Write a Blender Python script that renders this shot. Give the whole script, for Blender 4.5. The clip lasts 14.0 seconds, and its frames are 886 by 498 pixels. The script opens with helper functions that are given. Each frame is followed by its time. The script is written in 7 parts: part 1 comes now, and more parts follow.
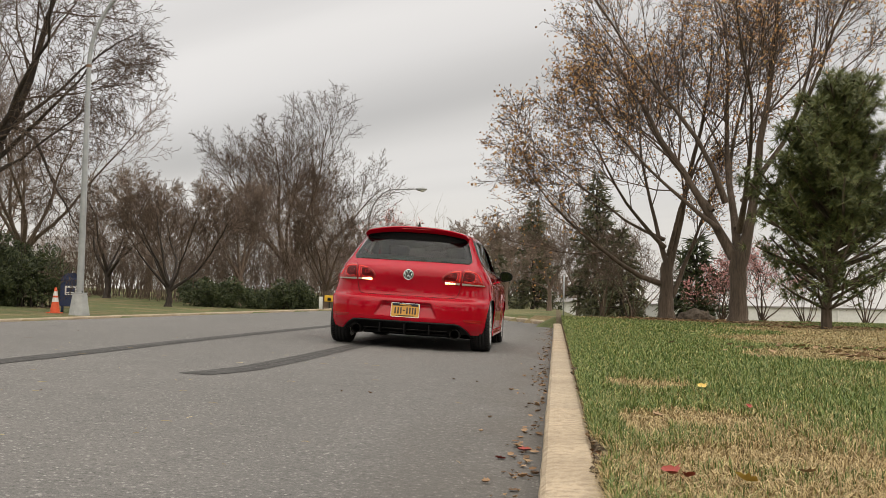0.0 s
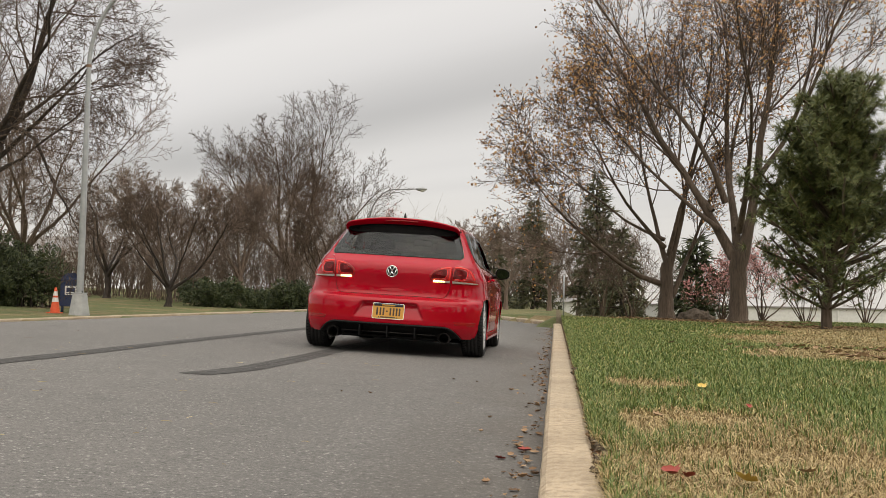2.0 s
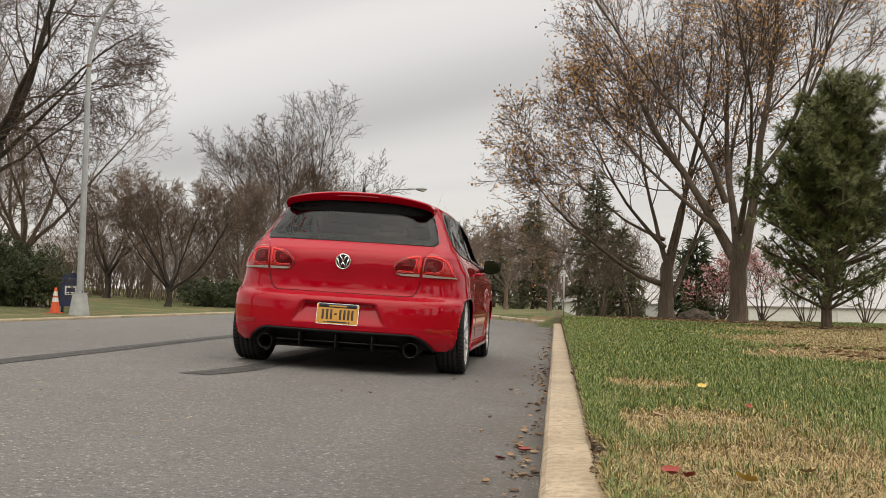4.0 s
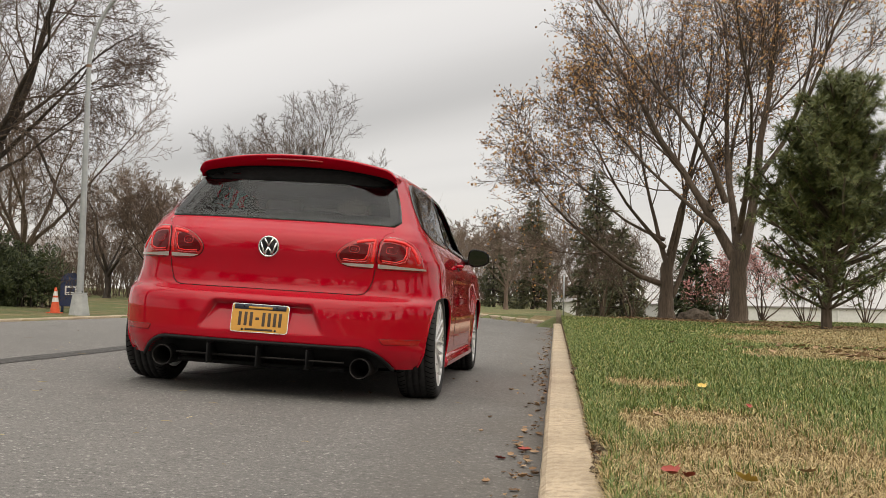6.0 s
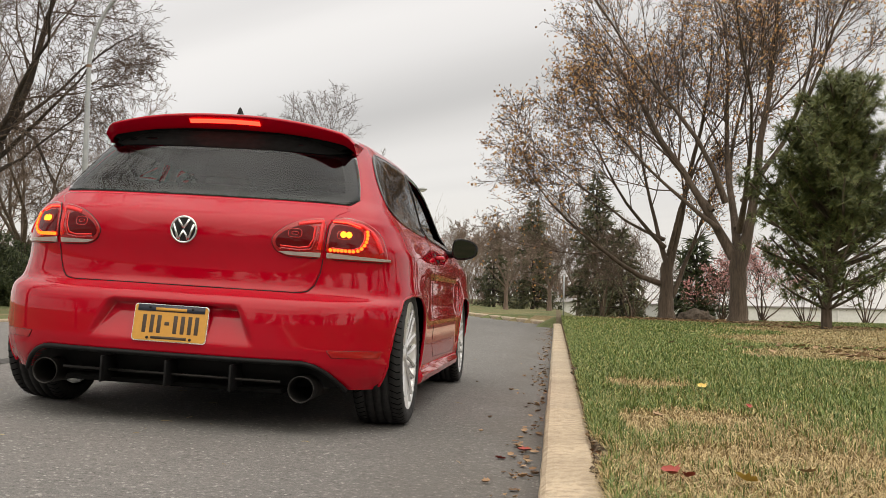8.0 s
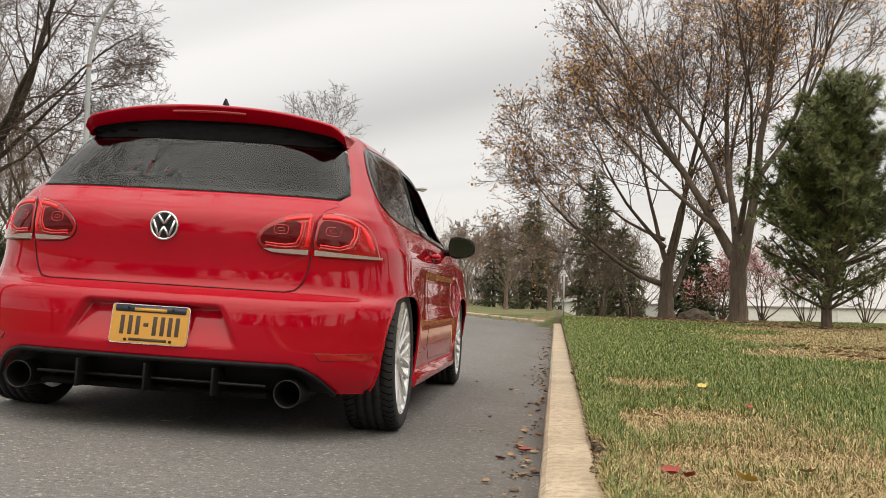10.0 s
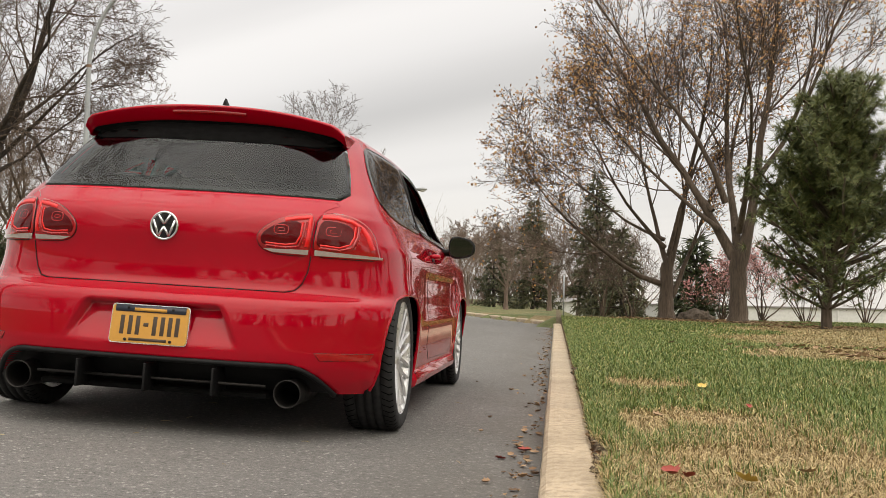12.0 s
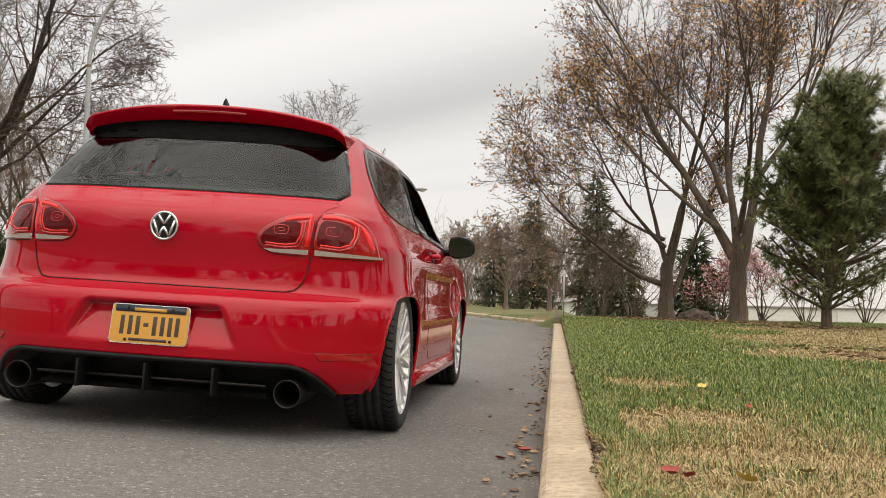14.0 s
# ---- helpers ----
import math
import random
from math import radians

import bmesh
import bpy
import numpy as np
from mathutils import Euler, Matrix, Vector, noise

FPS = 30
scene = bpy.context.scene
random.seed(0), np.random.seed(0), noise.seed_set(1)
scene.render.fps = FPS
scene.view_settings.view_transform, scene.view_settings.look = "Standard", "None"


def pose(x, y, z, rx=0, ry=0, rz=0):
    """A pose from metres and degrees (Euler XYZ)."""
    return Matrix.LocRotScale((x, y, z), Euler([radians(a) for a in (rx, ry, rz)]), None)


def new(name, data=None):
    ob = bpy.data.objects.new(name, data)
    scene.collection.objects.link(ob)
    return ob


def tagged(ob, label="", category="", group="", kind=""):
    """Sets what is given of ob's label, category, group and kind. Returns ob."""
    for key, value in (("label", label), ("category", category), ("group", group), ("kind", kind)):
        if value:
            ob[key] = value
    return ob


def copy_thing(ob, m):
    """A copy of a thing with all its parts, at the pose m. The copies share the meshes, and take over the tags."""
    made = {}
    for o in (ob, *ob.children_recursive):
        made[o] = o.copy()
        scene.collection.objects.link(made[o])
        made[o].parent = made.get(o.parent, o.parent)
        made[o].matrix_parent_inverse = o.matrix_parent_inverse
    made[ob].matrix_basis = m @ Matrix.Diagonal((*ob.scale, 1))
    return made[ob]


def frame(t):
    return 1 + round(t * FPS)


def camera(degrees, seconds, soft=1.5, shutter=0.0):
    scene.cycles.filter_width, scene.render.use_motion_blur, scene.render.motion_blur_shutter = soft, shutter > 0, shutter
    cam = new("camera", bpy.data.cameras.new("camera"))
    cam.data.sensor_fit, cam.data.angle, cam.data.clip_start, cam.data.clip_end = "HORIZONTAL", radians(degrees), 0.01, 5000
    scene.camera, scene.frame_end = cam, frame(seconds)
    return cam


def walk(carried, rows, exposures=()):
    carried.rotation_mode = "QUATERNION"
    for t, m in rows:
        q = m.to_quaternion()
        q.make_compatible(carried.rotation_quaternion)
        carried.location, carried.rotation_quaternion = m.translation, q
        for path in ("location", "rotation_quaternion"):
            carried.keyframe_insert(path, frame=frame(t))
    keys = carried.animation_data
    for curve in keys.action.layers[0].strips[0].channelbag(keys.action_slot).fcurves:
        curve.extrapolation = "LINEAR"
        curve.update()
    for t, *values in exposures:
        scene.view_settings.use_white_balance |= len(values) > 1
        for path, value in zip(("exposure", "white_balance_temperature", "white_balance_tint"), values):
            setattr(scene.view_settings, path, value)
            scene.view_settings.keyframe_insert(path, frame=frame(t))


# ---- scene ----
cam = camera(46.32, 14.0, soft=0.6)
CAM_POSE = pose(0, 0, 0.604, 0, 0, 6.28) @ pose(0, 0, 0, 90 + 2.838, 0, 0) @ pose(0, 0, 0, 0, 0, 1.3)
walk(cam, [(0, CAM_POSE), (14.0, CAM_POSE)], [(0, 0.30, 7450, 10), (3.0, 0.30, 7450, 10), (7.0, 0.40, 7450, 10), (10.3, 0.52, 7450, 10), (14.0, 0.52, 7450, 10)])
TILT = 2.417            # cross fall of the near lane, degrees
FALL = math.tan(radians(TILT))

# ---- sky and light ----
SUN_EL, SUN_AZ = 38.0, 150.0
world = bpy.data.worlds.new("overcast_sky")
scene.world = world
world.use_nodes = True


def nodes_of(tree):
    n = tree.nodes
    n.clear()
    return n, tree.links


def make_sky():
    n, l = nodes_of(world.node_tree)
    out = n.new("ShaderNodeOutputWorld")
    sky = n.new("ShaderNodeTexSky")
    sky.sky_type, sky.sun_disc = "NISHITA", False
    sky.sun_elevation, sky.sun_rotation = radians(SUN_EL), radians(SUN_AZ)
    co = n.new("ShaderNodeTexCoord")
    sep = n.new("ShaderNodeSeparateXYZ")
    l.new(co.outputs["Generated"], sep.inputs[0])
    up = n.new("ShaderNodeMath"); up.operation = "MAXIMUM"; up.inputs[1].default_value = 0.0
    l.new(sep.outputs["Z"], up.inputs[0])
    den = n.new("ShaderNodeMath"); den.operation = "ADD"; den.inputs[1].default_value = 0.10
    l.new(up.outputs[0], den.inputs[0])
    div = n.new("ShaderNodeVectorMath"); div.operation = "DIVIDE"
    comb = n.new("ShaderNodeCombineXYZ")
    for k in "XYZ":
        l.new(den.outputs[0], comb.inputs[k])
    l.new(co.outputs["Generated"], div.inputs[0]); l.new(comb.outputs[0], div.inputs[1])
    mp = n.new("ShaderNodeMapping"); mp.vector_type = "TEXTURE"
    mp.inputs["Rotation"].default_value = (0, 0, radians(-32))
    mp.inputs["Scale"].default_value = (4.2, 1.0, 1.0)
    mp.inputs["Location"].default_value = (0.4, 1.95, 0)
    l.new(div.outputs[0], mp.inputs["Vector"])
    nz = n.new("ShaderNodeTexNoise")
    nz.inputs["Scale"].default_value, nz.inputs["Detail"].default_value = 1.15, 5.0
    nz.inputs["Roughness"].default_value, nz.inputs["Distortion"].default_value = 0.42, 0.25
    l.new(mp.outputs[0], nz.inputs["Vector"])
    ramp = n.new("ShaderNodeValToRGB")
    e = ramp.color_ramp.elements
    e[0].position, e[0].color = 0.40, (0.42, 0.435, 0.465, 1)
    e[1].position, e[1].color = 0.60, (0.70, 0.72, 0.745, 1)
    l.new(nz.outputs["Fac"], ramp.inputs[0])
    # long cloud rolls that run across the street's end
    rot = n.new("ShaderNodeMapping")
    rot.inputs["Rotation"].default_value = (0, 0, radians(29.7))
    l.new(div.outputs[0], rot.inputs["Vector"])
    rsep = n.new("ShaderNodeSeparateXYZ"); l.new(rot.outputs[0], rsep.inputs[0])
    wob = n.new("ShaderNodeMapRange")
    for k, v in (("From Min", 0.3), ("From Max", 0.7), ("To Min", -0.24), ("To Max", 0.24)):
        wob.inputs[k].default_value = v
    l.new(nz.outputs["Fac"], wob.inputs["Value"])
    across = n.new("ShaderNodeMath"); across.operation = "ADD"
    l.new(rsep.outputs["Y"], across.inputs[0]); l.new(wob.outputs[0], across.inputs[1])
    fifth = n.new("ShaderNodeMath"); fifth.operation = "MULTIPLY"; fifth.inputs[1].default_value = 0.2
    l.new(across.outputs[0], fifth.inputs[0])
    rolls = n.new("ShaderNodeValToRGB")
    rolls.color_ramp.interpolation = "B_SPLINE"
    e = rolls.color_ramp.elements
    for _ in range(6):
        e.new(0.5)
    for k, (v, g) in zip(e, ((1.2, 0.66), (1.55, 0.66), (1.80, 0.55), (2.15, 0.76), (2.62, 0.36), (3.0, 0.47), (3.5, 0.60), (4.4, 0.58))):
        k.position, k.color = v / 5, (0.96 * g, g, 1.10 * g, 1)
    l.new(fifth.outputs[0], rolls.inputs[0])
    ahead = n.new("ShaderNodeMapRange"); ahead.interpolation_type = "SMOOTHSTEP"
    for k, v in (("From Min", 0.8), ("From Max", 1.5), ("To Min", 0.0), ("To Max", 0.82)):
        ahead.inputs[k].default_value = v
    l.new(rsep.outputs["Y"], ahead.inputs["Value"])
    cloud = n.new("ShaderNodeMix"); cloud.data_type = "RGBA"
    l.new(ahead.outputs[0], cloud.inputs["Factor"]); l.new(ramp.outputs[0], cloud.inputs["A"]); l.new(rolls.outputs[0], cloud.inputs["B"])
    # thin bright cloud low over the horizon
    low = n.new("ShaderNodeMapRange")
    low.inputs["From Min"].default_value, low.inputs["From Max"].default_value = 0.0, 0.12
    low.inputs["To Min"].default_value, low.inputs["To Max"].default_value = 0.6, 0.0
    l.new(up.outputs[0], low.inputs["Value"])
    hor = n.new("ShaderNodeMix"); hor.data_type = "RGBA"
    l.new(low.outputs[0], hor.inputs["Factor"]); l.new(cloud.outputs["Result"], hor.inputs["A"])
    hor.inputs["B"].default_value = (0.575, 0.575, 0.58, 1)
    skymul = n.new("ShaderNodeMix"); skymul.data_type = "RGBA"; skymul.blend_type = "MULTIPLY"
    skymul.inputs["Factor"].default_value = 1.0
    skymul.inputs["B"].default_value = (0.1, 0.1, 0.1, 1)
    l.new(sky.outputs[0], skymul.inputs["A"])
    mix = n.new("ShaderNodeMix"); mix.data_type = "RGBA"; mix.inputs["Factor"].default_value = 0.94
    l.new(skymul.outputs["Result"], mix.inputs["A"]); l.new(hor.outputs["Result"], mix.inputs["B"])
    # an overcast sky grows brighter towards the zenith
    zen = n.new("ShaderNodeMapRange"); zen.interpolation_type = "SMOOTHSTEP"
    for k, v in (("From Min", 0.30), ("From Max", 0.95), ("To Min", 1.0), ("To Max", 2.35)):
        zen.inputs[k].default_value = v
    l.new(up.outputs[0], zen.inputs["Value"])
    bg = n.new("ShaderNodeBackground")
    l.new(zen.outputs[0], bg.inputs["Strength"])
    l.new(mix.outputs["Result"], bg.inputs["Color"]); l.new(bg.outputs[0], out.inputs[0])


make_sky()
sun_data = bpy.data.lights.new("sun", "SUN")
sun_data.energy, sun_data.angle, sun_data.color = 1.1, radians(110), (1.0, 0.93, 0.84)
sun = new("sun", sun_data)
sun.matrix_world = pose(0, 0, 30, 90 - SUN_EL, 0, 180 - SUN_AZ)

# ---- materials ----


class Mat:
    """A small builder for node materials."""

    def __init__(self, name, rough=0.6, metal=0.0, coat=0.0, spec=0.5):
        self.m = bpy.data.materials.new(name)
        self.m.use_nodes = True
        self.n, self.l = nodes_of(self.m.node_tree)
        self.out = self.n.new("ShaderNodeOutputMaterial")
        self.b = self.n.new("ShaderNodeBsdfPrincipled")
        self.l.new(self.b.outputs[0], self.out.inputs[0])
        self.b.inputs["Roughness"].default_value = rough
        self.b.inputs["Metallic"].default_value = metal
        self.b.inputs["Coat Weight"].default_value = coat
        self.b.inputs["Coat Roughness"].default_value = 0.02
        self.b.inputs["Specular IOR Level"].default_value = spec
        self.co = self.n.new("ShaderNodeTexCoord")
        self.geo = self.n.new("ShaderNodeNewGeometry")

    def noise(self, scale, detail=4.0, rough=0.55, space="Object", stretch=None, dist=0.0):
        t = self.n.new("ShaderNodeTexNoise")
        t.inputs["Scale"].default_value, t.inputs["Detail"].default_value = scale, detail
        t.inputs["Roughness"].default_value, t.inputs["Distortion"].default_value = rough, dist
        src = self.geo.outputs["Position"] if space == "World" else self.co.outputs["Object"]
        if stretch:
            mp = self.n.new("ShaderNodeMapping")
            mp.inputs["Scale"].default_value = stretch
            self.l.new(src, mp.inputs[0])
            src = mp.outputs[0]
        self.l.new(src, t.inputs["Vector"])
        return t.outputs["Fac"]

    def voronoi(self, scale, feature="F1", space="Object"):
        t = self.n.new("ShaderNodeTexVoronoi")
        t.feature = feature
        t.inputs["Scale"].default_value = scale
        self.l.new(self.geo.outputs["Position"] if space == "World" else self.co.outputs["Object"], t.inputs["Vector"])
        return t.outputs["Distance"]

    def ramp(self, fac, stops):
        r = self.n.new("ShaderNodeValToRGB")
        e = r.color_ramp.elements
        while len(e) < len(stops):
            e.new(0.5)
        for k, (p, c) in zip(e, stops):
            k.position, k.color = p, (*c, 1)
        self.l.new(fac, r.inputs[0])
        return r.outputs[0]

    def span(self, fac, a, b, lo=0.0, hi=1.0):
        r = self.n.new("ShaderNodeMapRange")
        for k, v in (("From Min", a), ("From Max", b), ("To Min", lo), ("To Max", hi)):
            r.inputs[k].default_value = v
        self.l.new(fac, r.inputs["Value"])
        return r.outputs[0]

    def mix(self, fac, a, b, blend="MIX"):
        m = self.n.new("ShaderNodeMix")
        m.data_type, m.blend_type = "RGBA", blend
        for key, v in (("Factor", fac), ("A", a), ("B", b)):
            if isinstance(v, (int, float)):
                m.inputs[key].default_value = v
            elif isinstance(v, tuple):
                m.inputs[key].default_value = (*v, 1)
            else:
                self.l.new(v, m.inputs[key])
        return m.outputs["Result"]

    def math(self, op, a, b=0.0):
        m = self.n.new("ShaderNodeMath")
        m.operation = op
        for i, v in enumerate((a, b)):
            if isinstance(v, (int, float)):
                m.inputs[i].default_value = v
            else:
                self.l.new(v, m.inputs[i])
        return m.outputs[0]

    def island(self):
        return self.geo.outputs["Random Per Island"]

    def base(self, c):
        if isinstance(c, tuple):
            self.b.inputs["Base Color"].default_value = (*c, 1)
        else:
            self.l.new(c, self.b.inputs["Base Color"])
        return self

    def rough(self, f):
        self.l.new(f, self.b.inputs["Roughness"])
        return self

    def bump(self, f, strength=0.3, distance=0.01):
        b = self.n.new("ShaderNodeBump")
        b.inputs["Strength"].default_value, b.inputs["Distance"].default_value = strength, distance
        self.l.new(f, b.inputs["Height"])
        self.l.new(b.outputs[0], self.b.inputs["Normal"])
        return self


def two_tone(name, a, b, scale, rough=0.7, bump=0.2, fine=60, space="Object", **kw):
    """A material that wanders between two colours, with a fine grain."""
    m = Mat(name, rough, **kw)
    c = m.ramp(m.noise(scale, space=space), [(0.3, a), (0.7, b)])
    g = m.noise(fine, 3, space=space)
    c = m.mix(m.span(g, 0.3, 0.7, 0.0, 0.35), c, tuple(0.55 * x for x in a))
    m.base(c).bump(g, bump, 0.005)
    return m.m


def asphalt():
    m = Mat("asphalt", 0.82)
    big = m.noise(0.35, 5, space="World", stretch=(1.0, 0.35, 1.0))
    mid = m.noise(3.0, 4, space="World")
    fine = m.noise(170, 2, 0.7, space="World")
    stone = m.voronoi(140, space="World")
    c = m.ramp(big, [(0.3, (0.122, 0.117, 0.112)), (0.7, (0.172, 0.164, 0.157))])
    c = m.mix(m.span(mid, 0.35, 0.7, 0.0, 0.35), c, (0.10, 0.098, 0.095))
    c = m.mix(m.span(fine, 0.55, 0.75, 0.0, 0.75), c, (0.27, 0.26, 0.245))
    c = m.mix(m.span(fine, 0.28, 0.45, 0.65, 0.0), c, (0.045, 0.045, 0.045))
    grit = m.noise(46, 3, 0.85, space="World")
    c = m.mix(m.span(grit, 0.57, 0.70, 0.0, 0.8), c, (0.42, 0.40, 0.37))
    c = m.mix(m.span(grit, 0.32, 0.45, 0.85, 0.0), c, (0.055, 0.053, 0.05))
    speck = m.span(m.voronoi(34, space="World"), 0.13, 0.21, 0.6, 0.0)
    c = m.mix(m.math("MULTIPLY", speck, m.span(m.noise(9, 2, space="World"), 0.42, 0.60)), c, (0.55, 0.53, 0.49))
    # grit and dust gathered along the gutter
    sep = m.n.new("ShaderNodeSeparateXYZ"); m.l.new(m.geo.outputs["Position"], sep.inputs[0])
    gut = m.math("MULTIPLY", m.span(sep.outputs["X"], -0.75, -0.03, 0.0, 1.0), m.span(m.noise(1.6, 5, space="World", stretch=(1.6, 0.5, 1)), 0.3, 0.62, 0.2, 1.0))
    c = m.mix(m.math("MULTIPLY", gut, 0.7), c, (0.085, 0.070, 0.055))
    # round oil spots
    oil = m.span(m.noise(0.75, 2, space="World"), 0.70, 0.76, 0.0, 0.6)
    c = m.mix(oil, c, (0.05, 0.05, 0.05))
    m.base(c).bump(m.math("ADD", m.math("MULTIPLY", stone, 0.7), m.math("ADD", fine, grit)), 0.7, 0.006)
    return m.m


def concrete():
    m = Mat("kerb_concrete", 0.85)
    c = m.ramp(m.noise(2.2, 6, space="World"), [(0.25, (0.33, 0.25, 0.165)), (0.75, (0.58, 0.46, 0.325))])
    c = m.mix(m.span(m.noise(28, 4, space="World"), 0.45, 0.66, 0.0, 0.75), c, (0.27, 0.20, 0.135))
    pit = m.noise(190, 2, space="World")
    c = m.mix(m.span(pit, 0.55, 0.75, 0.0, 0.6), c, (0.58, 0.53, 0.46))
    c = m.mix(m.span(pit, 0.25, 0.4, 0.55, 0.0), c, (0.15, 0.12, 0.09))
    ob = m.n.new("ShaderNodeObjectInfo")
    c = m.mix(m.span(ob.outputs["Random"], 0, 1, 0.0, 0.25), c, (0.3, 0.27, 0.22))
    m.base(c).bump(m.math("ADD", pit, m.noise(30, 4, space="World")), 0.6, 0.006)
    return m.m


def lawn_soil():
    m = Mat("lawn_ground", 0.95)
    patch = m.noise(0.55, 5, 0.6, space="World")
    green = m.ramp(m.noise(6, 4, space="World"), [(0.3, (0.085, 0.112, 0.034)), (0.7, (0.165, 0.185, 0.060))])
    dry = m.ramp(m.noise(9, 4, space="World"), [(0.3, (0.19, 0.13, 0.06)), (0.7, (0.34, 0.26, 0.13))])
    c = m.mix(m.span(patch, 0.5, 0.62, 0.0, 1.0), green, dry)
    fine = m.noise(70, 3, space="World")
    c = m.mix(m.span(fine, 0.3, 0.7, 0.45, 0.0), c, (0.05, 0.04, 0.022))
    # crumbled bare soil along the back of the kerb
    sep = m.n.new("ShaderNodeSeparateXYZ"); m.l.new(m.geo.outputs["Position"], sep.inputs[0])
    strip = m.math("ADD", sep.outputs["X"], m.span(m.noise(4, 4, space="World"), 0.3, 0.7, -0.05, 0.05))
    strip = m.math("MULTIPLY", m.span(strip, 0.16, 0.23, 1.0, 0.0), m.span(sep.outputs["X"], 0.0, 0.02))
    c = m.mix(strip, c, m.ramp(fine, [(0.3, (0.075, 0.055, 0.030)), (0.7, (0.17, 0.125, 0.070))]))
    m.base(c).bump(fine, 0.9, 0.03)
    return m.m


def bark(name, a, b):
    m = Mat(name, 0.9)
    c = m.ramp(m.noise(3.5, 5, stretch=(1, 1, 0.25)), [(0.3, a), (0.7, b)])
    ridge = m.noise(26, 4, stretch=(1, 1, 0.16))
    c = m.mix(m.span(ridge, 0.3, 0.6, 0.6, 0.0), c, tuple(0.45 * x for x in a))
    m.base(c).bump(ridge, 0.8, 0.03)
    return m.m


def leaf_mat(name, stops, rough=0.6):
    m = Mat(name, rough)
    m.base(m.ramp(m.island(), stops))
    return m.m


ASPHALT, CONCRETE, SOIL = asphalt(), concrete(), lawn_soil()
BARK_GREY = bark("bark_grey_brown", (0.070, 0.050, 0.037), (0.150, 0.110, 0.082))
BARK_DARK = bark("bark_dark", (0.030, 0.023, 0.020), (0.070, 0.053, 0.044))
TWIG = bark("twig_brown", (0.062, 0.042, 0.031), (0.14, 0.095, 0.067))
# paler copy of the twig brown: the haze of distance put into the colour
TWIG_HAZED = bark("twig_hazed", (0.150, 0.108, 0.085), (0.26, 0.19, 0.15))
LEAF_RUST = leaf_mat("leaves_rust", [(0.0, (0.20, 0.085, 0.028)), (0.5, (0.36, 0.17, 0.048)), (1.0, (0.48, 0.28, 0.09))])
LEAF_FALLEN = leaf_mat("leaves_fallen", [(0.0, (0.13, 0.07, 0.035)), (0.5, (0.26, 0.15, 0.08)), (1.0, (0.42, 0.28, 0.17))], 0.75)
LEAF_PINK = leaf_mat("leaves_pink", [(0.0, (0.36, 0.12, 0.11)), (1.0, (0.58, 0.28, 0.26))])
NEEDLE_PINE = leaf_mat("needles_pine", [(0.0, (0.038, 0.055, 0.014)), (0.6, (0.092, 0.112, 0.030)), (1.0, (0.18, 0.178, 0.058))])
NEEDLE_SPRUCE = leaf_mat("needles_spruce", [(0.0, (0.030, 0.038, 0.015)), (0.7, (0.072, 0.076, 0.030)), (1.0, (0.14, 0.12, 0.060))])
HEDGE_LEAF = leaf_mat("hedge_leaves", [(0.0, (0.016, 0.027, 0.008)), (0.6, (0.040, 0.058, 0.016)), (1.0, (0.085, 0.098, 0.032))])

# ---- shared mesh helpers ----


def mesh_of(name, verts, faces, mats, smooth=True):
    me = bpy.data.meshes.new(name)
    me.from_pydata([tuple(v) for v in verts], [], faces)
    for m in (mats if isinstance(mats, (list, tuple)) else [mats]):
        me.materials.append(m)
    if smooth:
        me.polygons.foreach_set("use_smooth", [True] * len(me.polygons))
    me.update()
    return me


GROUPS = {"verge_tree": "street trees on the verge", "lawn_tree": "bare trees on the far lawn", "far_tree": "bare trees in the woods", "spruce_tree": "spruces round the street", "bare_shrub": "shrubs before the white building",
          "hedge_bush": "bushes of the hedge", "street_lamp": "street lamps", "shrub": "shrubs under the bare trees", "house": "small far houses", "street_tree": "tall trees along the street"}


def thing(name, label, category, at=None, kind="", group=""):
    group = group or GROUPS.get(name, "")
    ob = tagged(new(name), label, category, group, kind)
    if at is not None:
        ob.matrix_basis = at
    return ob


def part(name, data, mats, parent, label="", smooth=True):
    """Links a bmesh or (verts, faces) as ONE mesh object under a thing or a part."""
    if isinstance(data, tuple):
        me = mesh_of(name, data[0], data[1], mats, smooth)
    else:
        me = bpy.data.meshes.new(name)
        data.to_mesh(me)
        data.free()
        for m in (mats if isinstance(mats, (list, tuple)) else [mats]):
            me.materials.append(m)
        if smooth:
            me.polygons.foreach_set("use_smooth", [True] * len(me.polygons))
    ob = new(name, me)
    ob.parent = parent
    if label:
        ob["label"] = label
    return ob


def box_bm(x0, x1, y0, y1, z0, z1, bevel=0.0, seg=2):
    bm = bmesh.new()
    bmesh.ops.create_cube(bm, size=1.0)
    for v in bm.verts:
        v.co = Vector(((x0 + x1) / 2 + v.co.x * (x1 - x0), (y0 + y1) / 2 + v.co.y * (y1 - y0), (z0 + z1) / 2 + v.co.z * (z1 - z0)))
    if bevel:
        bmesh.ops.bevel(bm, geom=bm.edges[:], offset=bevel, segments=seg, affect="EDGES", profile=0.6)
    return bm


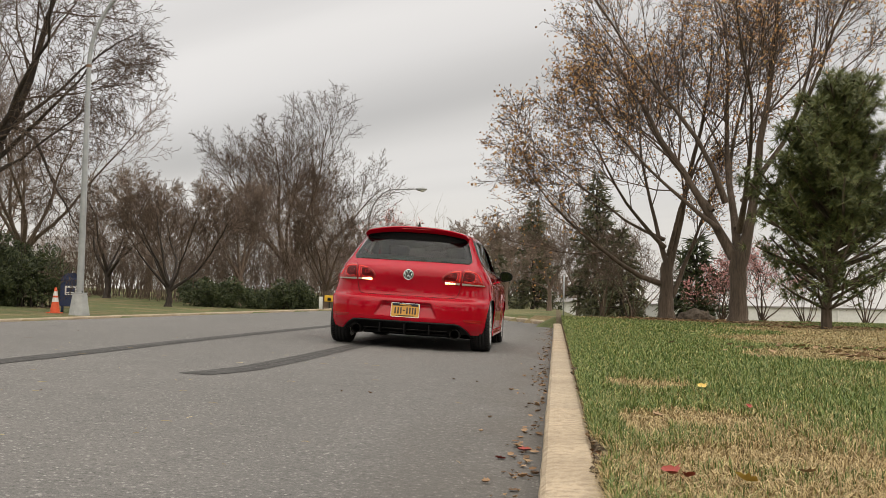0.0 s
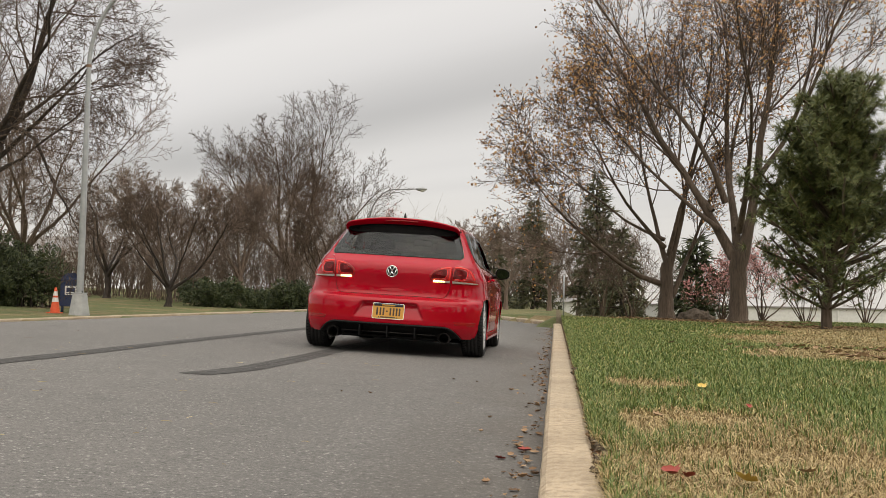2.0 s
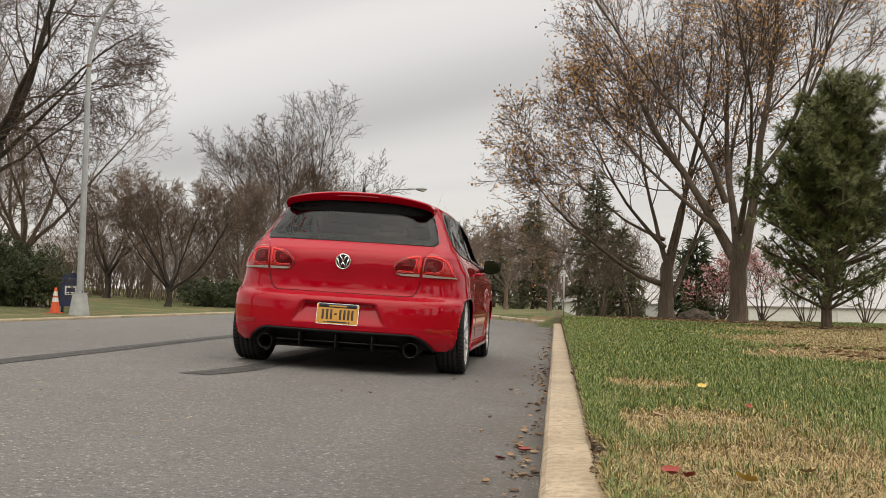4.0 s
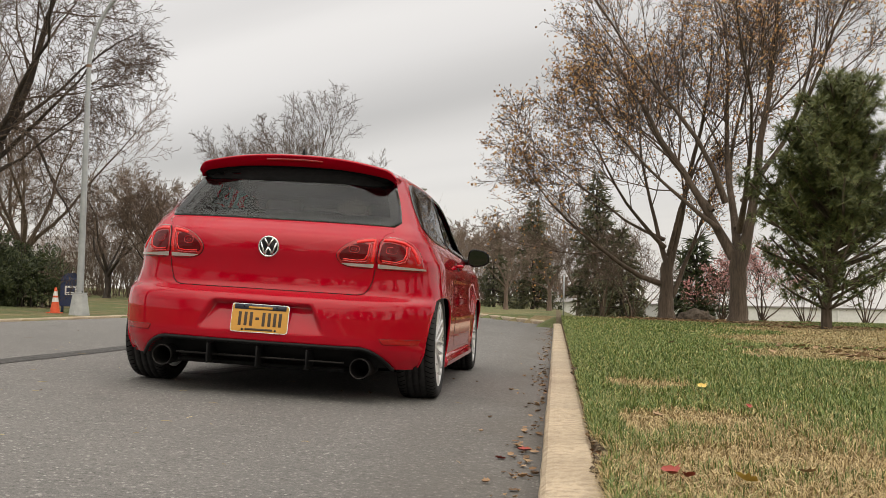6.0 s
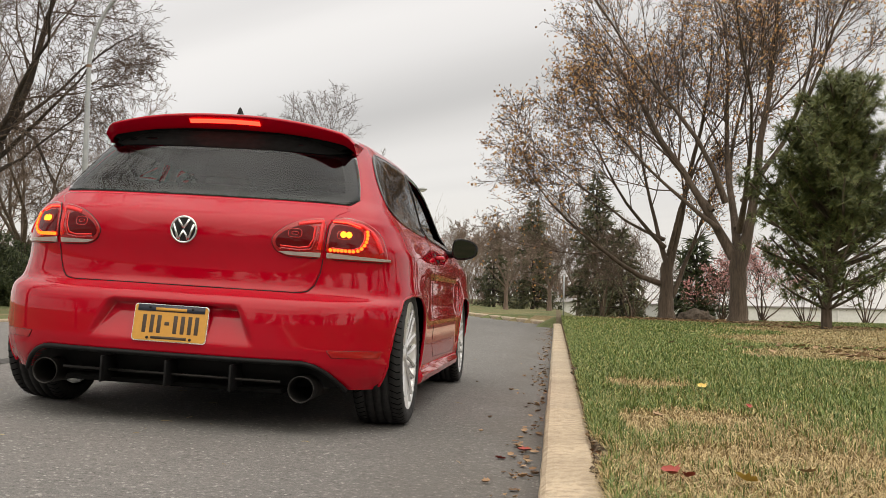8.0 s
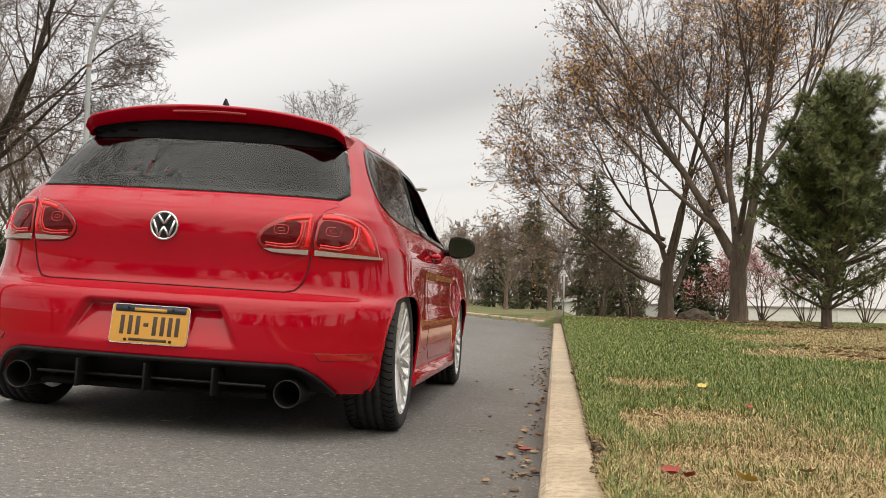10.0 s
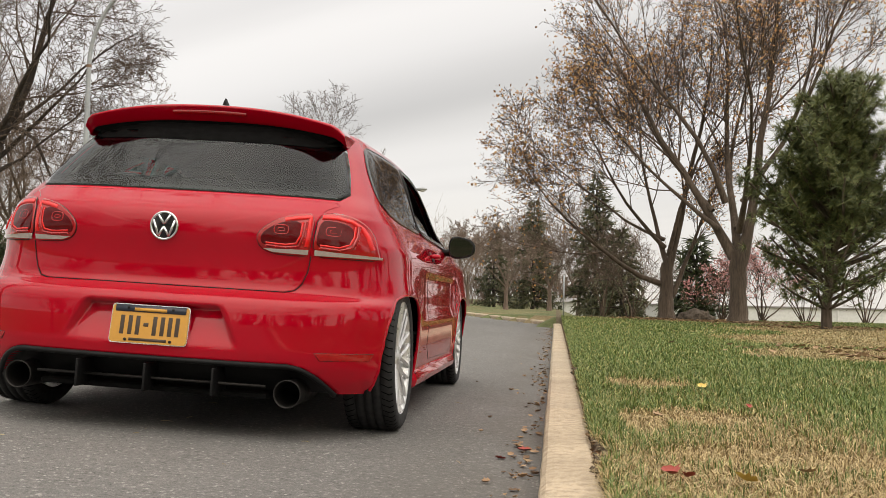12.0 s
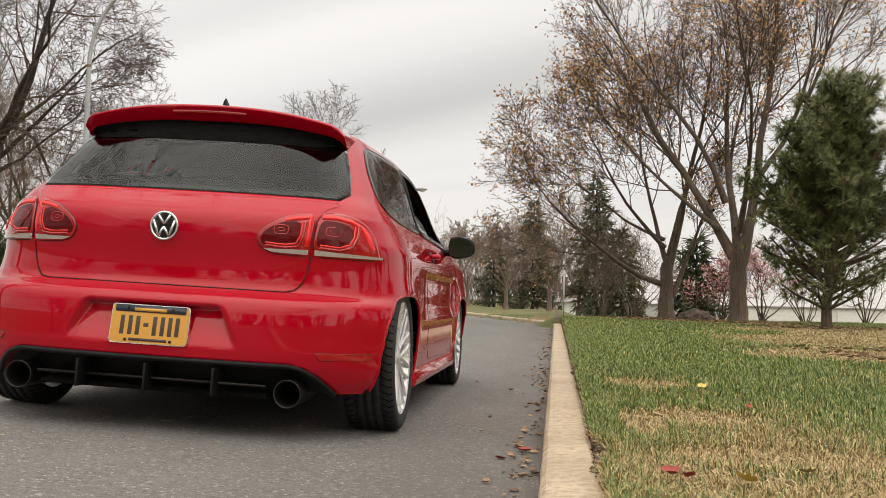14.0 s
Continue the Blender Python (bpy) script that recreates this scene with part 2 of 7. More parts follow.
def tube(V, F, pts, rads, sides, closed=False, cap=False):
    """Adds a tapered tube along pts to the lists V and F."""
    n0, n = len(V), len(pts)
    ref = None
    for i in range(n):
        d = (pts[min(i + 1, n - 1)] - pts[max(i - 1, 0)])
        d = d.normalized() if d.length > 1e-9 else Vector((0, 0, 1))
        if ref is None:
            ref = Vector((1, 0, 0)) if abs(d.x) < 0.8 else Vector((0, 1, 0))
        u = (ref - d * ref.dot(d))
        u = u.normalized() if u.length > 1e-6 else d.orthogonal().normalized()
        w = d.cross(u)
        ref = u
        r = rads[i] if isinstance(rads, (list, tuple)) else rads
        for k in range(sides):
            a = 2 * math.pi * k / sides
            V.append(pts[i] + (u * math.cos(a) + w * math.sin(a)) * r)
    m = n if closed else n - 1
    for i in range(m):
        a0, b0 = n0 + i * sides, n0 + ((i + 1) % n) * sides
        for k in range(sides):
            k2 = (k + 1) % sides
            F.append((a0 + k, a0 + k2, b0 + k2, b0 + k))
    if cap and not closed:
        F.append(tuple(n0 + k for k in range(sides))[::-1])
        F.append(tuple(n0 + (n - 1) * sides + k for k in range(sides)))


def lathe(profile, steps, axis="X"):
    """Turns a list of (radius, along) round an axis; returns verts and faces."""
    V, F = [], []
    for k in range(steps):
        a = 2 * math.pi * k / steps
        for r, h in profile:
            p = (h, r * math.cos(a), r * math.sin(a)) if axis == "X" else ((r * math.cos(a), h, r * math.sin(a)) if axis == "Y" else (r * math.cos(a), r * math.sin(a), h))
            V.append(p)
    m = len(profile)
    for k in range(steps):
        k2 = (k + 1) % steps
        for i in range(m - 1):
            F.append((k * m + i, k * m + i + 1, k2 * m + i + 1, k2 * m + i))
    return V, F


def smooth01(a, b, x):
    t = min(1.0, max(0.0, (x - a) / (b - a)))
    return t * t * (3 - 2 * t)


# ---- ground, road and kerb ----
# The kerb line: up the near side, round the end of the street and back along the far side.
KERB_X = -0.040
KERB = [(KERB_X, -40), (KERB_X, -16)] + [(KERB_X, -10 + 3 * i) for i in range(12)] + [(-0.05, 25.0), (-0.12, 26.4), (-0.35, 27.8), (-0.85, 29.2), (-1.7, 31.0), (-3.2, 35.0), (-5.2, 40.5), (-7.6, 44.5), (-9.6, 45.9), (-10.6, 44.4), (-11.4, 41.0),
        (-12.2, 37.2), (-12.75, 33.5), (-13.25, 29.9), (-14.1, 25.0), (-15.2, 19.0), (-17.6, 8.0), (-22, -10), (-29, -40)]


def road_z(x, y):
    if x > -4.5:
        return -FALL * x
    if x > -7.0:
        t = (-4.5 - x) / 2.5
        return FALL * (4.5 + 2.5 * (t - t * t / 2) * 1.0) - 0.04 * t * t
    return FALL * 5.75 - 0.04 - (-7.0 - x) * 0.062


POLY = [Vector(p) for p in KERB]


def road_side(x, y):
    """Distance from the kerb line; negative on the road."""
    p, best, inside = Vector((x, y)), 1e9, False
    for i in range(len(POLY)):
        a, b = POLY[i], POLY[(i + 1) % len(POLY)]
        ab = b - a
        t = min(1, max(0, (p - a).dot(ab) / ab.length_squared))
        if i < len(POLY) - 1:
            best = min(best, (a + ab * t - p).length)
        if (a.y > y) != (b.y > y) and x < (b.x - a.x) * (y - a.y) / (b.y - a.y) + a.x:
            inside = not inside
    return -best if inside else best


def lawn_z(x, y, s):
    right = 0.088 + 0.0057 * min(max(y, 0), 27) + 0.012 * noise.noise(Vector((x * 0.5, y * 0.5, 0))) * min(1, s)
    right -= 0.085 * max(0, y - 28) * smooth01(0, 4, x) if y < 75 else 0.085 * 47 * smooth01(0, 4, x)
    base = max(-0.25, min(0.2, road_z(max(-14.5, x), y))) + 0.09
    left = base + s * (0.006 + 0.020 * smooth01(-9, -16, x)) * (1 if s < 45 else 45 / s)
    far = base + 0.004 * min(s, 60)
    k = smooth01(-5, 0, x)
    return right * k + (left if x < -9 else far * smooth01(-9, -6, x) + left * (1 - smooth01(-9, -6, x))) * (1 - k)


def ground_z(x, y):
    s = road_side(x, y)
    return lawn_z(x, y, s) if s > 0 else road_z(x, y)


def make_ground():
    xs = [-2500, -900, -400, -200, -120, -80, -60] + [-50 + 2 * i for i in range(12)] + [-26 + 0.75 * i for i in range(26)] + [-6 + 0.5 * i for i in range(11)]
    xs += [-0.6, KERB_X + 0.01, 0.137, 0.165, 0.25, 0.4, 0.6, 0.85, 1.1, 1.4, 1.7] + [2 + 0.5 * i for i in range(30)] + [18, 22, 28, 36, 50, 80, 140, 300, 800, 2500]
    ys = [-2500, -600, -200, -90, -50, -30, -20, -12] + [-8 + 1.0 * i for i in range(9)] + [1 + 0.5 * i for i in range(100)] + [52, 55, 59, 64, 70, 78, 90, 110, 150, 220, 400, 900, 2500]
    V, F = [], []
    for y in ys:
        for x in xs:
            s = road_side(x, y)
            z = lawn_z(x, y, s) if s > 0.03 else road_z(x, y) - 0.07
            V.append((x, y, min(z, 0.092) if 0 < x < 0.15 and y < 27 else z))
    w = len(xs)
    for j in range(len(ys) - 1):
        for i in range(w - 1):
            F.append((j * w + i, j * w + i + 1, (j + 1) * w + i + 1, (j + 1) * w + i))
    return tagged(new("ground", mesh_of("ground", V, F, SOIL)), "green and straw-coloured autumn lawn with bare patches", "ground", kind="structure")


def make_road():
    ys = [-40, -25, -15, -8, -4, 0] + [1.5 * i for i in range(1, 31)] + [46]
    V, F = [], []
    n = 40

    def edges_at(y):
        cr = []
        for a, b in zip(KERB[:-1], KERB[1:]):
            if (a[1] > y) != (b[1] > y):
                cr.append(a[0] + (b[0] - a[0]) * (y - a[1]) / (b[1] - a[1]))
        return (min(cr), max(cr)) if len(cr) > 1 else None
    ys = [y for y in ys if edges_at(min(y, 45.8) if y < 46 else 45.8)]
    for y in ys:
        yy = min(max(y, -39.9), 45.8)
        lo, hi = edges_at(yy)
        for i in range(n + 1):
            t = i / n
            x = hi + 0.02 + (lo - 0.02 - hi - 0.02) * t ** 1.25
            V.append((x, yy, road_z(x, yy)))
    for j in range(len(ys) - 1):
        for i in range(n):
            F.append((j * (n + 1) + i, (j + 1) * (n + 1) + i, (j + 1) * (n + 1) + i + 1, j * (n + 1) + i + 1))
    return tagged(new("road", mesh_of("road", V, F, ASPHALT)), "worn grey asphalt street with fine pale grit", "road", kind="structure")


def make_kerb():
    kerb = thing("kerb", "weathered tan concrete kerb along the street", "kerb", kind="structure")
    prof = [(0.012, -0.12), (0.0, 0.062), (0.006, 0.085), (0.02, 0.098), (0.045, 0.102), (0.160, 0.103), (0.174, 0.096), (0.177, -0.12)]
    pieces = []
    pts = []
    for a, b in zip(KERB[:-1], KERB[1:]):
        L = math.dist(a, b)
        k = max(1, round(L / 3.0))
        for i in range(k):
            t0, t1 = i / k, (i + 1) / k
            pts.append(((a[0] + (b[0] - a[0]) * t0, a[1] + (b[1] - a[1]) * t0), (a[0] + (b[0] - a[0]) * t1, a[1] + (b[1] - a[1]) * t1)))
    rnd = random.Random(5)
    for a, b in pts:
        d = Vector((b[0] - a[0], b[1] - a[1]))
        L = d.length
        d.normalize()
        out = Vector((d.y, -d.x))
        V, F = [], []
        near = -5 < a[1] < 15 and a[0] > -1
        steps = 24 if near else 2
        m = len(prof)
        for i in range(steps + 1):
            t = 0.002 + (L - 0.004) * i / steps
            for j, (o, z) in enumerate(prof):
                wob = 0.004 * noise.noise(Vector((a[0] + t * 2.3, a[1] * 3 + j * 1.7, t * 4))) if near else 0
                chip = -0.012 * max(0, noise.noise(Vector((t * 5, a[1], 7))) - 0.25) if near and j in (1, 2, 3) else 0
                px, py = a[0] + d.x * t + out.x * (o + wob), a[1] + d.y * t + out.y * (o + wob)
                V.append((px, py, (road_z(a[0], a[1]) * (1 - i / steps) + road_z(b[0], b[1]) * i / steps) + z + chip))
        for i in range(steps):
            for j in range(m - 1):
                F.append((i * m + j, i * m + j + 1, (i + 1) * m + j + 1, (i + 1) * m + j))
        F.append(tuple(range(m))[::-1])
        F.append(tuple(steps * m + j for j in range(m)))
        part("kerb_stone", (V, F), CONCRETE, kerb, smooth=False)
    return kerb


make_ground()
make_road()
make_kerb()

# ---- trees and plants ----


def around(d, angle, az):
    """The direction d turned away by angle, towards the azimuth az round it."""
    u = d.orthogonal().normalized()
    w = d.cross(u)
    return (d * math.cos(angle) + (u * math.cos(az) + w * math.sin(az)) * math.sin(angle)).normalized()


class Grower:
    """Grows the limbs and twigs of one leafless tree into vertex lists."""

    def __init__(self, seed, counts, ratios, angles, rise, wiggle=0.16, twig=0.006, start=(0.25, 0.3, 0.25, 0.2, 0.2)):
        self.r = random.Random(seed)
        self.counts, self.ratios, self.angles, self.rise, self.wiggle, self.twig, self.start = counts, ratios, angles, rise, wiggle, twig, start
        self.V, self.F, self.tV, self.tF, self.tips = [], [], [], [], []

    def branch(self, p, d, L, r, level, r_end=None):
        rnd = self.r
        n = (9, 8, 6, 4, 3, 2)[min(level, 5)]
        sides = (9, 7, 5, 4, 3, 3)[min(level, 5)]
        last = level >= len(self.counts)
        r1 = max(self.twig * 0.6, r * (0.28 if last else (0.16 if level == 1 else 0.36))) if r_end is None else r_end
        pts, rads, dirs = [p.copy()], [r], [d.copy()]
        q = p.copy()
        w = self.wiggle * (0.55 if level == 0 else 1.0)
        for i in range(n):
            d = (d + Vector((rnd.gauss(0, w), rnd.gauss(0, w), rnd.gauss(0, w) + self.rise[min(level, len(self.rise) - 1)]))).normalized()
            q = q + d * (L / n)
            t = (i + 1) / n
            pts.append(q.copy()); rads.append(r + (r1 - r) * t ** (0.55 if level == 1 else 0.8)); dirs.append(d.copy())
        if level <= 1:
            tube(self.V, self.F, pts, rads, sides)
        else:
            tube(self.tV, self.tF, pts, rads, sides)
        if last:
            self.tips.append((pts[-1], d)); self.tips.append((pts[len(pts) // 2], d))
            return
        k = self.counts[level]
        az = rnd.uniform(0, 6.28)
        s0 = self.start[min(level, len(self.start) - 1)]
        for j in range(k):
            t = s0 + (1 - s0) * (j + rnd.uniform(0.2, 0.8)) / k
            i = min(n - 1, int(t * n))
            f = t * n - i
            base = pts[i].lerp(pts[i + 1], f)
            rr = rads[i] + (rads[i + 1] - rads[i]) * f
            az += 2.4 + rnd.uniform(-0.5, 0.5)
            ang = radians(rnd.gauss(self.angles[min(level, len(self.angles) - 1)], 9))
            cd = around(dirs[i + 1], ang, az)
            LL = L * self.ratios[min(level, len(self.ratios) - 1)] * (1.15 - 0.55 * t) * rnd.uniform(0.75, 1.2)
            self.branch(base, cd, LL, max(self.twig, rr * 0.37 + 0.0025), level + 1)


def cards(tips, rnd, count, size, spread, long=1.4):
    """Small leaf blades scattered round the tips."""
    V, F = [], []
    for _ in range(count):
        p, d = tips[rnd.randrange(len(tips))]
        q = p + Vector((rnd.gauss(0, spread), rnd.gauss(0, spread), rnd.gauss(0, spread)))
        u = Vector((rnd.gauss(0, 1), rnd.gauss(0, 1), rnd.gauss(0, 1))).normalized()
        w = u.orthogonal().normalized()
        s = size * rnd.uniform(0.6, 1.4)
        n = len(V)
        V += [q - u * s * long * 0.5, q + w * s * 0.45 - u * s * 0.1, q + u * s * long * 0.5, q - w * s * 0.45 - u * s * 0.1 + u.cross(w) * s * 0.25]
        F.append((n, n + 1, n + 2, n + 3))
    return V, F


def bare_tree(name, label, at, seed, limbs, counts, ratios, angles, rise, mats=None, twig=0.006, wiggle=0.16, leaves=None, trunk=None, flare=1.35, size=1.0):
    """limbs: (start height, direction, length, radius) of the main limbs; trunk: (points, radii)."""
    x, y = at
    z = ground_z(x, y) - 0.06
    tree = thing(name, label, "tree", pose(x, y, z) @ Matrix.Diagonal((size, size, size, 1)))
    g = Grower(seed, counts, ratios, angles, rise, wiggle, twig)
    if trunk:
        pts, rads = trunk
        P, R = [], []
        for i in range(len(pts) - 1):
            for k in range(5):
                t = k / 5
                P.append(Vector(pts[i]).lerp(Vector(pts[i + 1]), t)); R.append(rads[i] + (rads[i + 1] - rads[i]) * t)
        P.append(Vector(pts[-1])); R.append(rads[-1])
        rnd = random.Random(seed)
        for i in range(1, len(P) - 1):
            P[i] += Vector((rnd.gauss(0, 1), rnd.gauss(0, 1), 0)) * R[i] * 0.06
        R[0] *= flare
        R[1] *= 1 + (flare - 1) * 0.35
        tube(g.V, g.F, P, R, 14)
        for v in g.V:
            v.xy += Vector((noise.noise(v * 3.1), noise.noise(v * 3.1 + Vector((9, 0, 0))))) * R[0] * 0.12
    for (p, d, L, r) in limbs:
        g.branch(Vector(p), Vector(d).normalized(), L, r, 1)
    bk, tw = mats or (BARK_GREY, TWIG)
    part("trunk", (g.V, g.F), bk, tree)
    part("crown", (g.tV, g.tF), tw, tree)
    if leaves:
        mat, count, size, spread = leaves
        part("leaves", cards(g.tips, random.Random(seed + 1), count, size, spread), mat, tree)
    return tree


def conifer(name, label, at, seed, height, radius, mat, first=0.08, droop=-0.25, whorls=26, per=7, tuft=0.16, pine=False, trunk_r=0.14, lean=0.0):
    rnd = random.Random(seed)
    x, y = at
    tree = thing(name, label, "tree", pose(x, y, ground_z(x, y) - 0.05))
    V, F, nV, nF = [], [], [], []
    top = Vector((lean, 0, height))
    tube(V, F, [top * (i / 8) + Vector((rnd.gauss(0, 0.02), rnd.gauss(0, 0.02), 0)) for i in range(9)], [trunk_r * (1 - 0.93 * i / 8) for i in range(9)], 9)
    az = 0
    for wv in range(whorls):
        t = first + (0.985 - first) * (wv / (whorls - 1)) ** 0.92
        for k in range(per):
            az += 2.4 + rnd.uniform(-0.3, 0.3)
            R = radius * ((1 - t) ** (0.50 if pine else 0.85) + 0.03) * (rnd.uniform(0.55, 1.15) if pine else rnd.uniform(0.35, 1.2))
            if pine:
                R *= 0.70 + 0.85 * noise.noise(Vector((math.cos(az) * 1.4, math.sin(az) * 1.4, t * 7 + seed))) + 0.25
                if t < 0.28:
                    R *= 0.75 + 0.9 * t
            if pine and t < 0.30 and rnd.random() < 0.5:
                continue
            d = Vector((math.cos(az), math.sin(az), (0.35 if pine else droop * 0.4) + 0.5 * t))
            p = top * t
            n = 6
            pts = [p.copy()]
            for i in range(n):
                d = (d + Vector((rnd.gauss(0, 0.10), rnd.gauss(0, 0.10), rnd.gauss(0, 0.06) + (0.06 if pine else droop * 0.16)))).normalized()
                p = p + d * R / n
                pts.append(p.copy())
            tube(V, F, pts, [0.016 + 0.03 * R / radius * (1 - i / n) for i in range(n + 1)], 4)
            # needle sprays along the outer part of the branch
            m = max(2, int(R / tuft * ((3.3 if t > 0.32 else 1.7) if pine else 3.0)))
            for j in range(m):
                s = (0.25 if not pine else 0.35) + (0.78 if not pine else 0.67) * (j + rnd.random()) / m
                i = min(n - 1, int(s * n)) if s < 1 else n - 1
                q = pts[i].lerp(pts[i + 1], min(1, s * n - i))
                along = (pts[i + 1] - pts[i]).normalized()
                side = around(along, radians(rnd.uniform(25, 75)), rnd.uniform(0, 6.28) if pine else rnd.choice((0, math.pi)) + rnd.gauss(0, 0.5))
                size = tuft * rnd.uniform(0.7, 1.3)
                if pine:
                    c = q + side * size * rnd.uniform(0.2, 1.0)
                    for _ in range(24):
                        u = around(side, radians(rnd.uniform(10, 100)), rnd.uniform(0, 6.28))
                        w = u.orthogonal().normalized() * 0.012
                        b = len(nV)
                        nV.extend([c - w, c + w, c + u * size * rnd.uniform(0.6, 1.0)])
                        nF.append((b, b + 1, b + 2))
                else:
                    for _ in range(5):
                        u = around(side, radians(rnd.uniform(5, 45)), rnd.uniform(0, 6.28))
                        u.z -= 0.25
                        w = around(u.normalized(), math.pi / 2, rnd.uniform(0, 6.28)) * 0.028
                        c = q + side * size * rnd.uniform(0, 0.6)
                        b = len(nV)
                        nV.extend([c - w, c + w, c + u * size * 1.5])
                        nF.append((b, b + 1, b + 2))
    part("trunk", (V, F), BARK_DARK if not pine else BARK_GREY, tree)
    part("crown", (nV, nF), mat, tree, smooth=False)
    return tree


def shrub(name, label, at, seed, size, mat, leaf=0.05, count=9000, stems=14, kind="", bare=False):
    """A bush: forked stems and a cloud of small leaves with an uneven outline."""
    rnd = random.Random(seed)
    x, y = at
    bush = thing(name, label, "shrub", pose(x, y, ground_z(x, y) - 0.04), kind=kind)
    a, b, h = size
    V, F = [], []
    for _ in range(stems):
        d = Vector((rnd.gauss(0, 0.35) * a / h, rnd.gauss(0, 0.35) * b / h, 1)).normalized()
        p = Vector((rnd.uniform(-0.4, 0.4) * a, rnd.uniform(-0.4, 0.4) * b, 0))
        pts = [p + d * h * 0.85 * i / 4 + Vector((rnd.gauss(0, 0.03), rnd.gauss(0, 0.03), 0)) for i in range(5)]
        tube(V, F, pts, [0.025, 0.02, 0.016, 0.012, 0.006], 4)
    part("stems", (V, F), BARK_DARK, bush)
    lumps = []
    for _ in range(44):
        az, r = rnd.uniform(0, 6.28), math.sqrt(rnd.random()) * 0.8
        lumps.append((Vector((math.cos(az) * r * a, math.sin(az) * r * b, h * rnd.uniform(0.08, 0.86) * (1 - 0.3 * r * r))), rnd.uniform(0.14, 0.26) * h))
    tips = []
    for c, r in lumps:
        for _ in range(60):
            u = Vector((rnd.gauss(0, 1), rnd.gauss(0, 1), rnd.gauss(0, 1))).normalized()
            q = c + u * r * rnd.uniform(0.75, 1.1)
            q.z = max(0.05, q.z)
            tips.append((q, u))
    part("leaves", cards(tips, rnd, count, leaf, leaf * 0.8), mat, bush, smooth=False)
    return bush


def thicket(name, label, spots, seed, height, per, mat, kind="stuff", twig=0.008):
    """Dense leafless undergrowth: many thin forked stems."""
    rnd = random.Random(seed)
    V, F = [], []
    for (x, y, spread) in spots:
        for _ in range(per):
            px, py = x + rnd.gauss(0, spread), y + rnd.gauss(0, spread * 0.5)
            p = Vector((px, py, ground_z(px, py) - 0.05))
            d = Vector((rnd.gauss(0, 0.22), rnd.gauss(0, 0.22), 1)).normalized()
            L = height * rnd.uniform(0.45, 1.1)
            stack = [(p, d, L, twig * rnd.uniform(1.5, 3.0), 0)]
            while stack:
                q, e, l, r, lev = stack.pop()
                pts = [q]
                for i in range(3):
                    e = (e + Vector((rnd.gauss(0, 0.13), rnd.gauss(0, 0.13), rnd.gauss(0, 0.08) + 0.03))).normalized()
                    pts.append(pts[-1] + e * l / 3)
                tube(V, F, pts, [r, r * 0.8, r * 0.6, r * 0.35], 3)
                if lev < 2:
                    for _ in range(4 if lev == 0 else 3):
                        i = rnd.choice((1, 2, 2, 3))
                        stack.append((pts[i], around(e, radians(rnd.uniform(18, 50)), rnd.uniform(0, 6.28)), l * rnd.uniform(0.35, 0.6), r * 0.55, lev + 1))
    return tagged(new(name, mesh_of(name, V, F, mat)), label, "undergrowth", kind=kind)


def ring_limbs(seed, n, height, lean, length, radius, tilt=(25, 45), z_step=0.12):
    rnd = random.Random(seed)
    out = []
    for i in range(n):
        az = 6.283 * i / n + rnd.uniform(-0.4, 0.4)
        el = radians(rnd.uniform(*tilt))
        out.append(((lean[0], lean[1], height + z_step * (i % 3) - 0.15), (math.cos(az) * math.sin(el), math.sin(az) * math.sin(el), math.cos(el)), length * rnd.uniform(0.8, 1.1), radius * rnd.uniform(0.75, 1.0)))
    return out


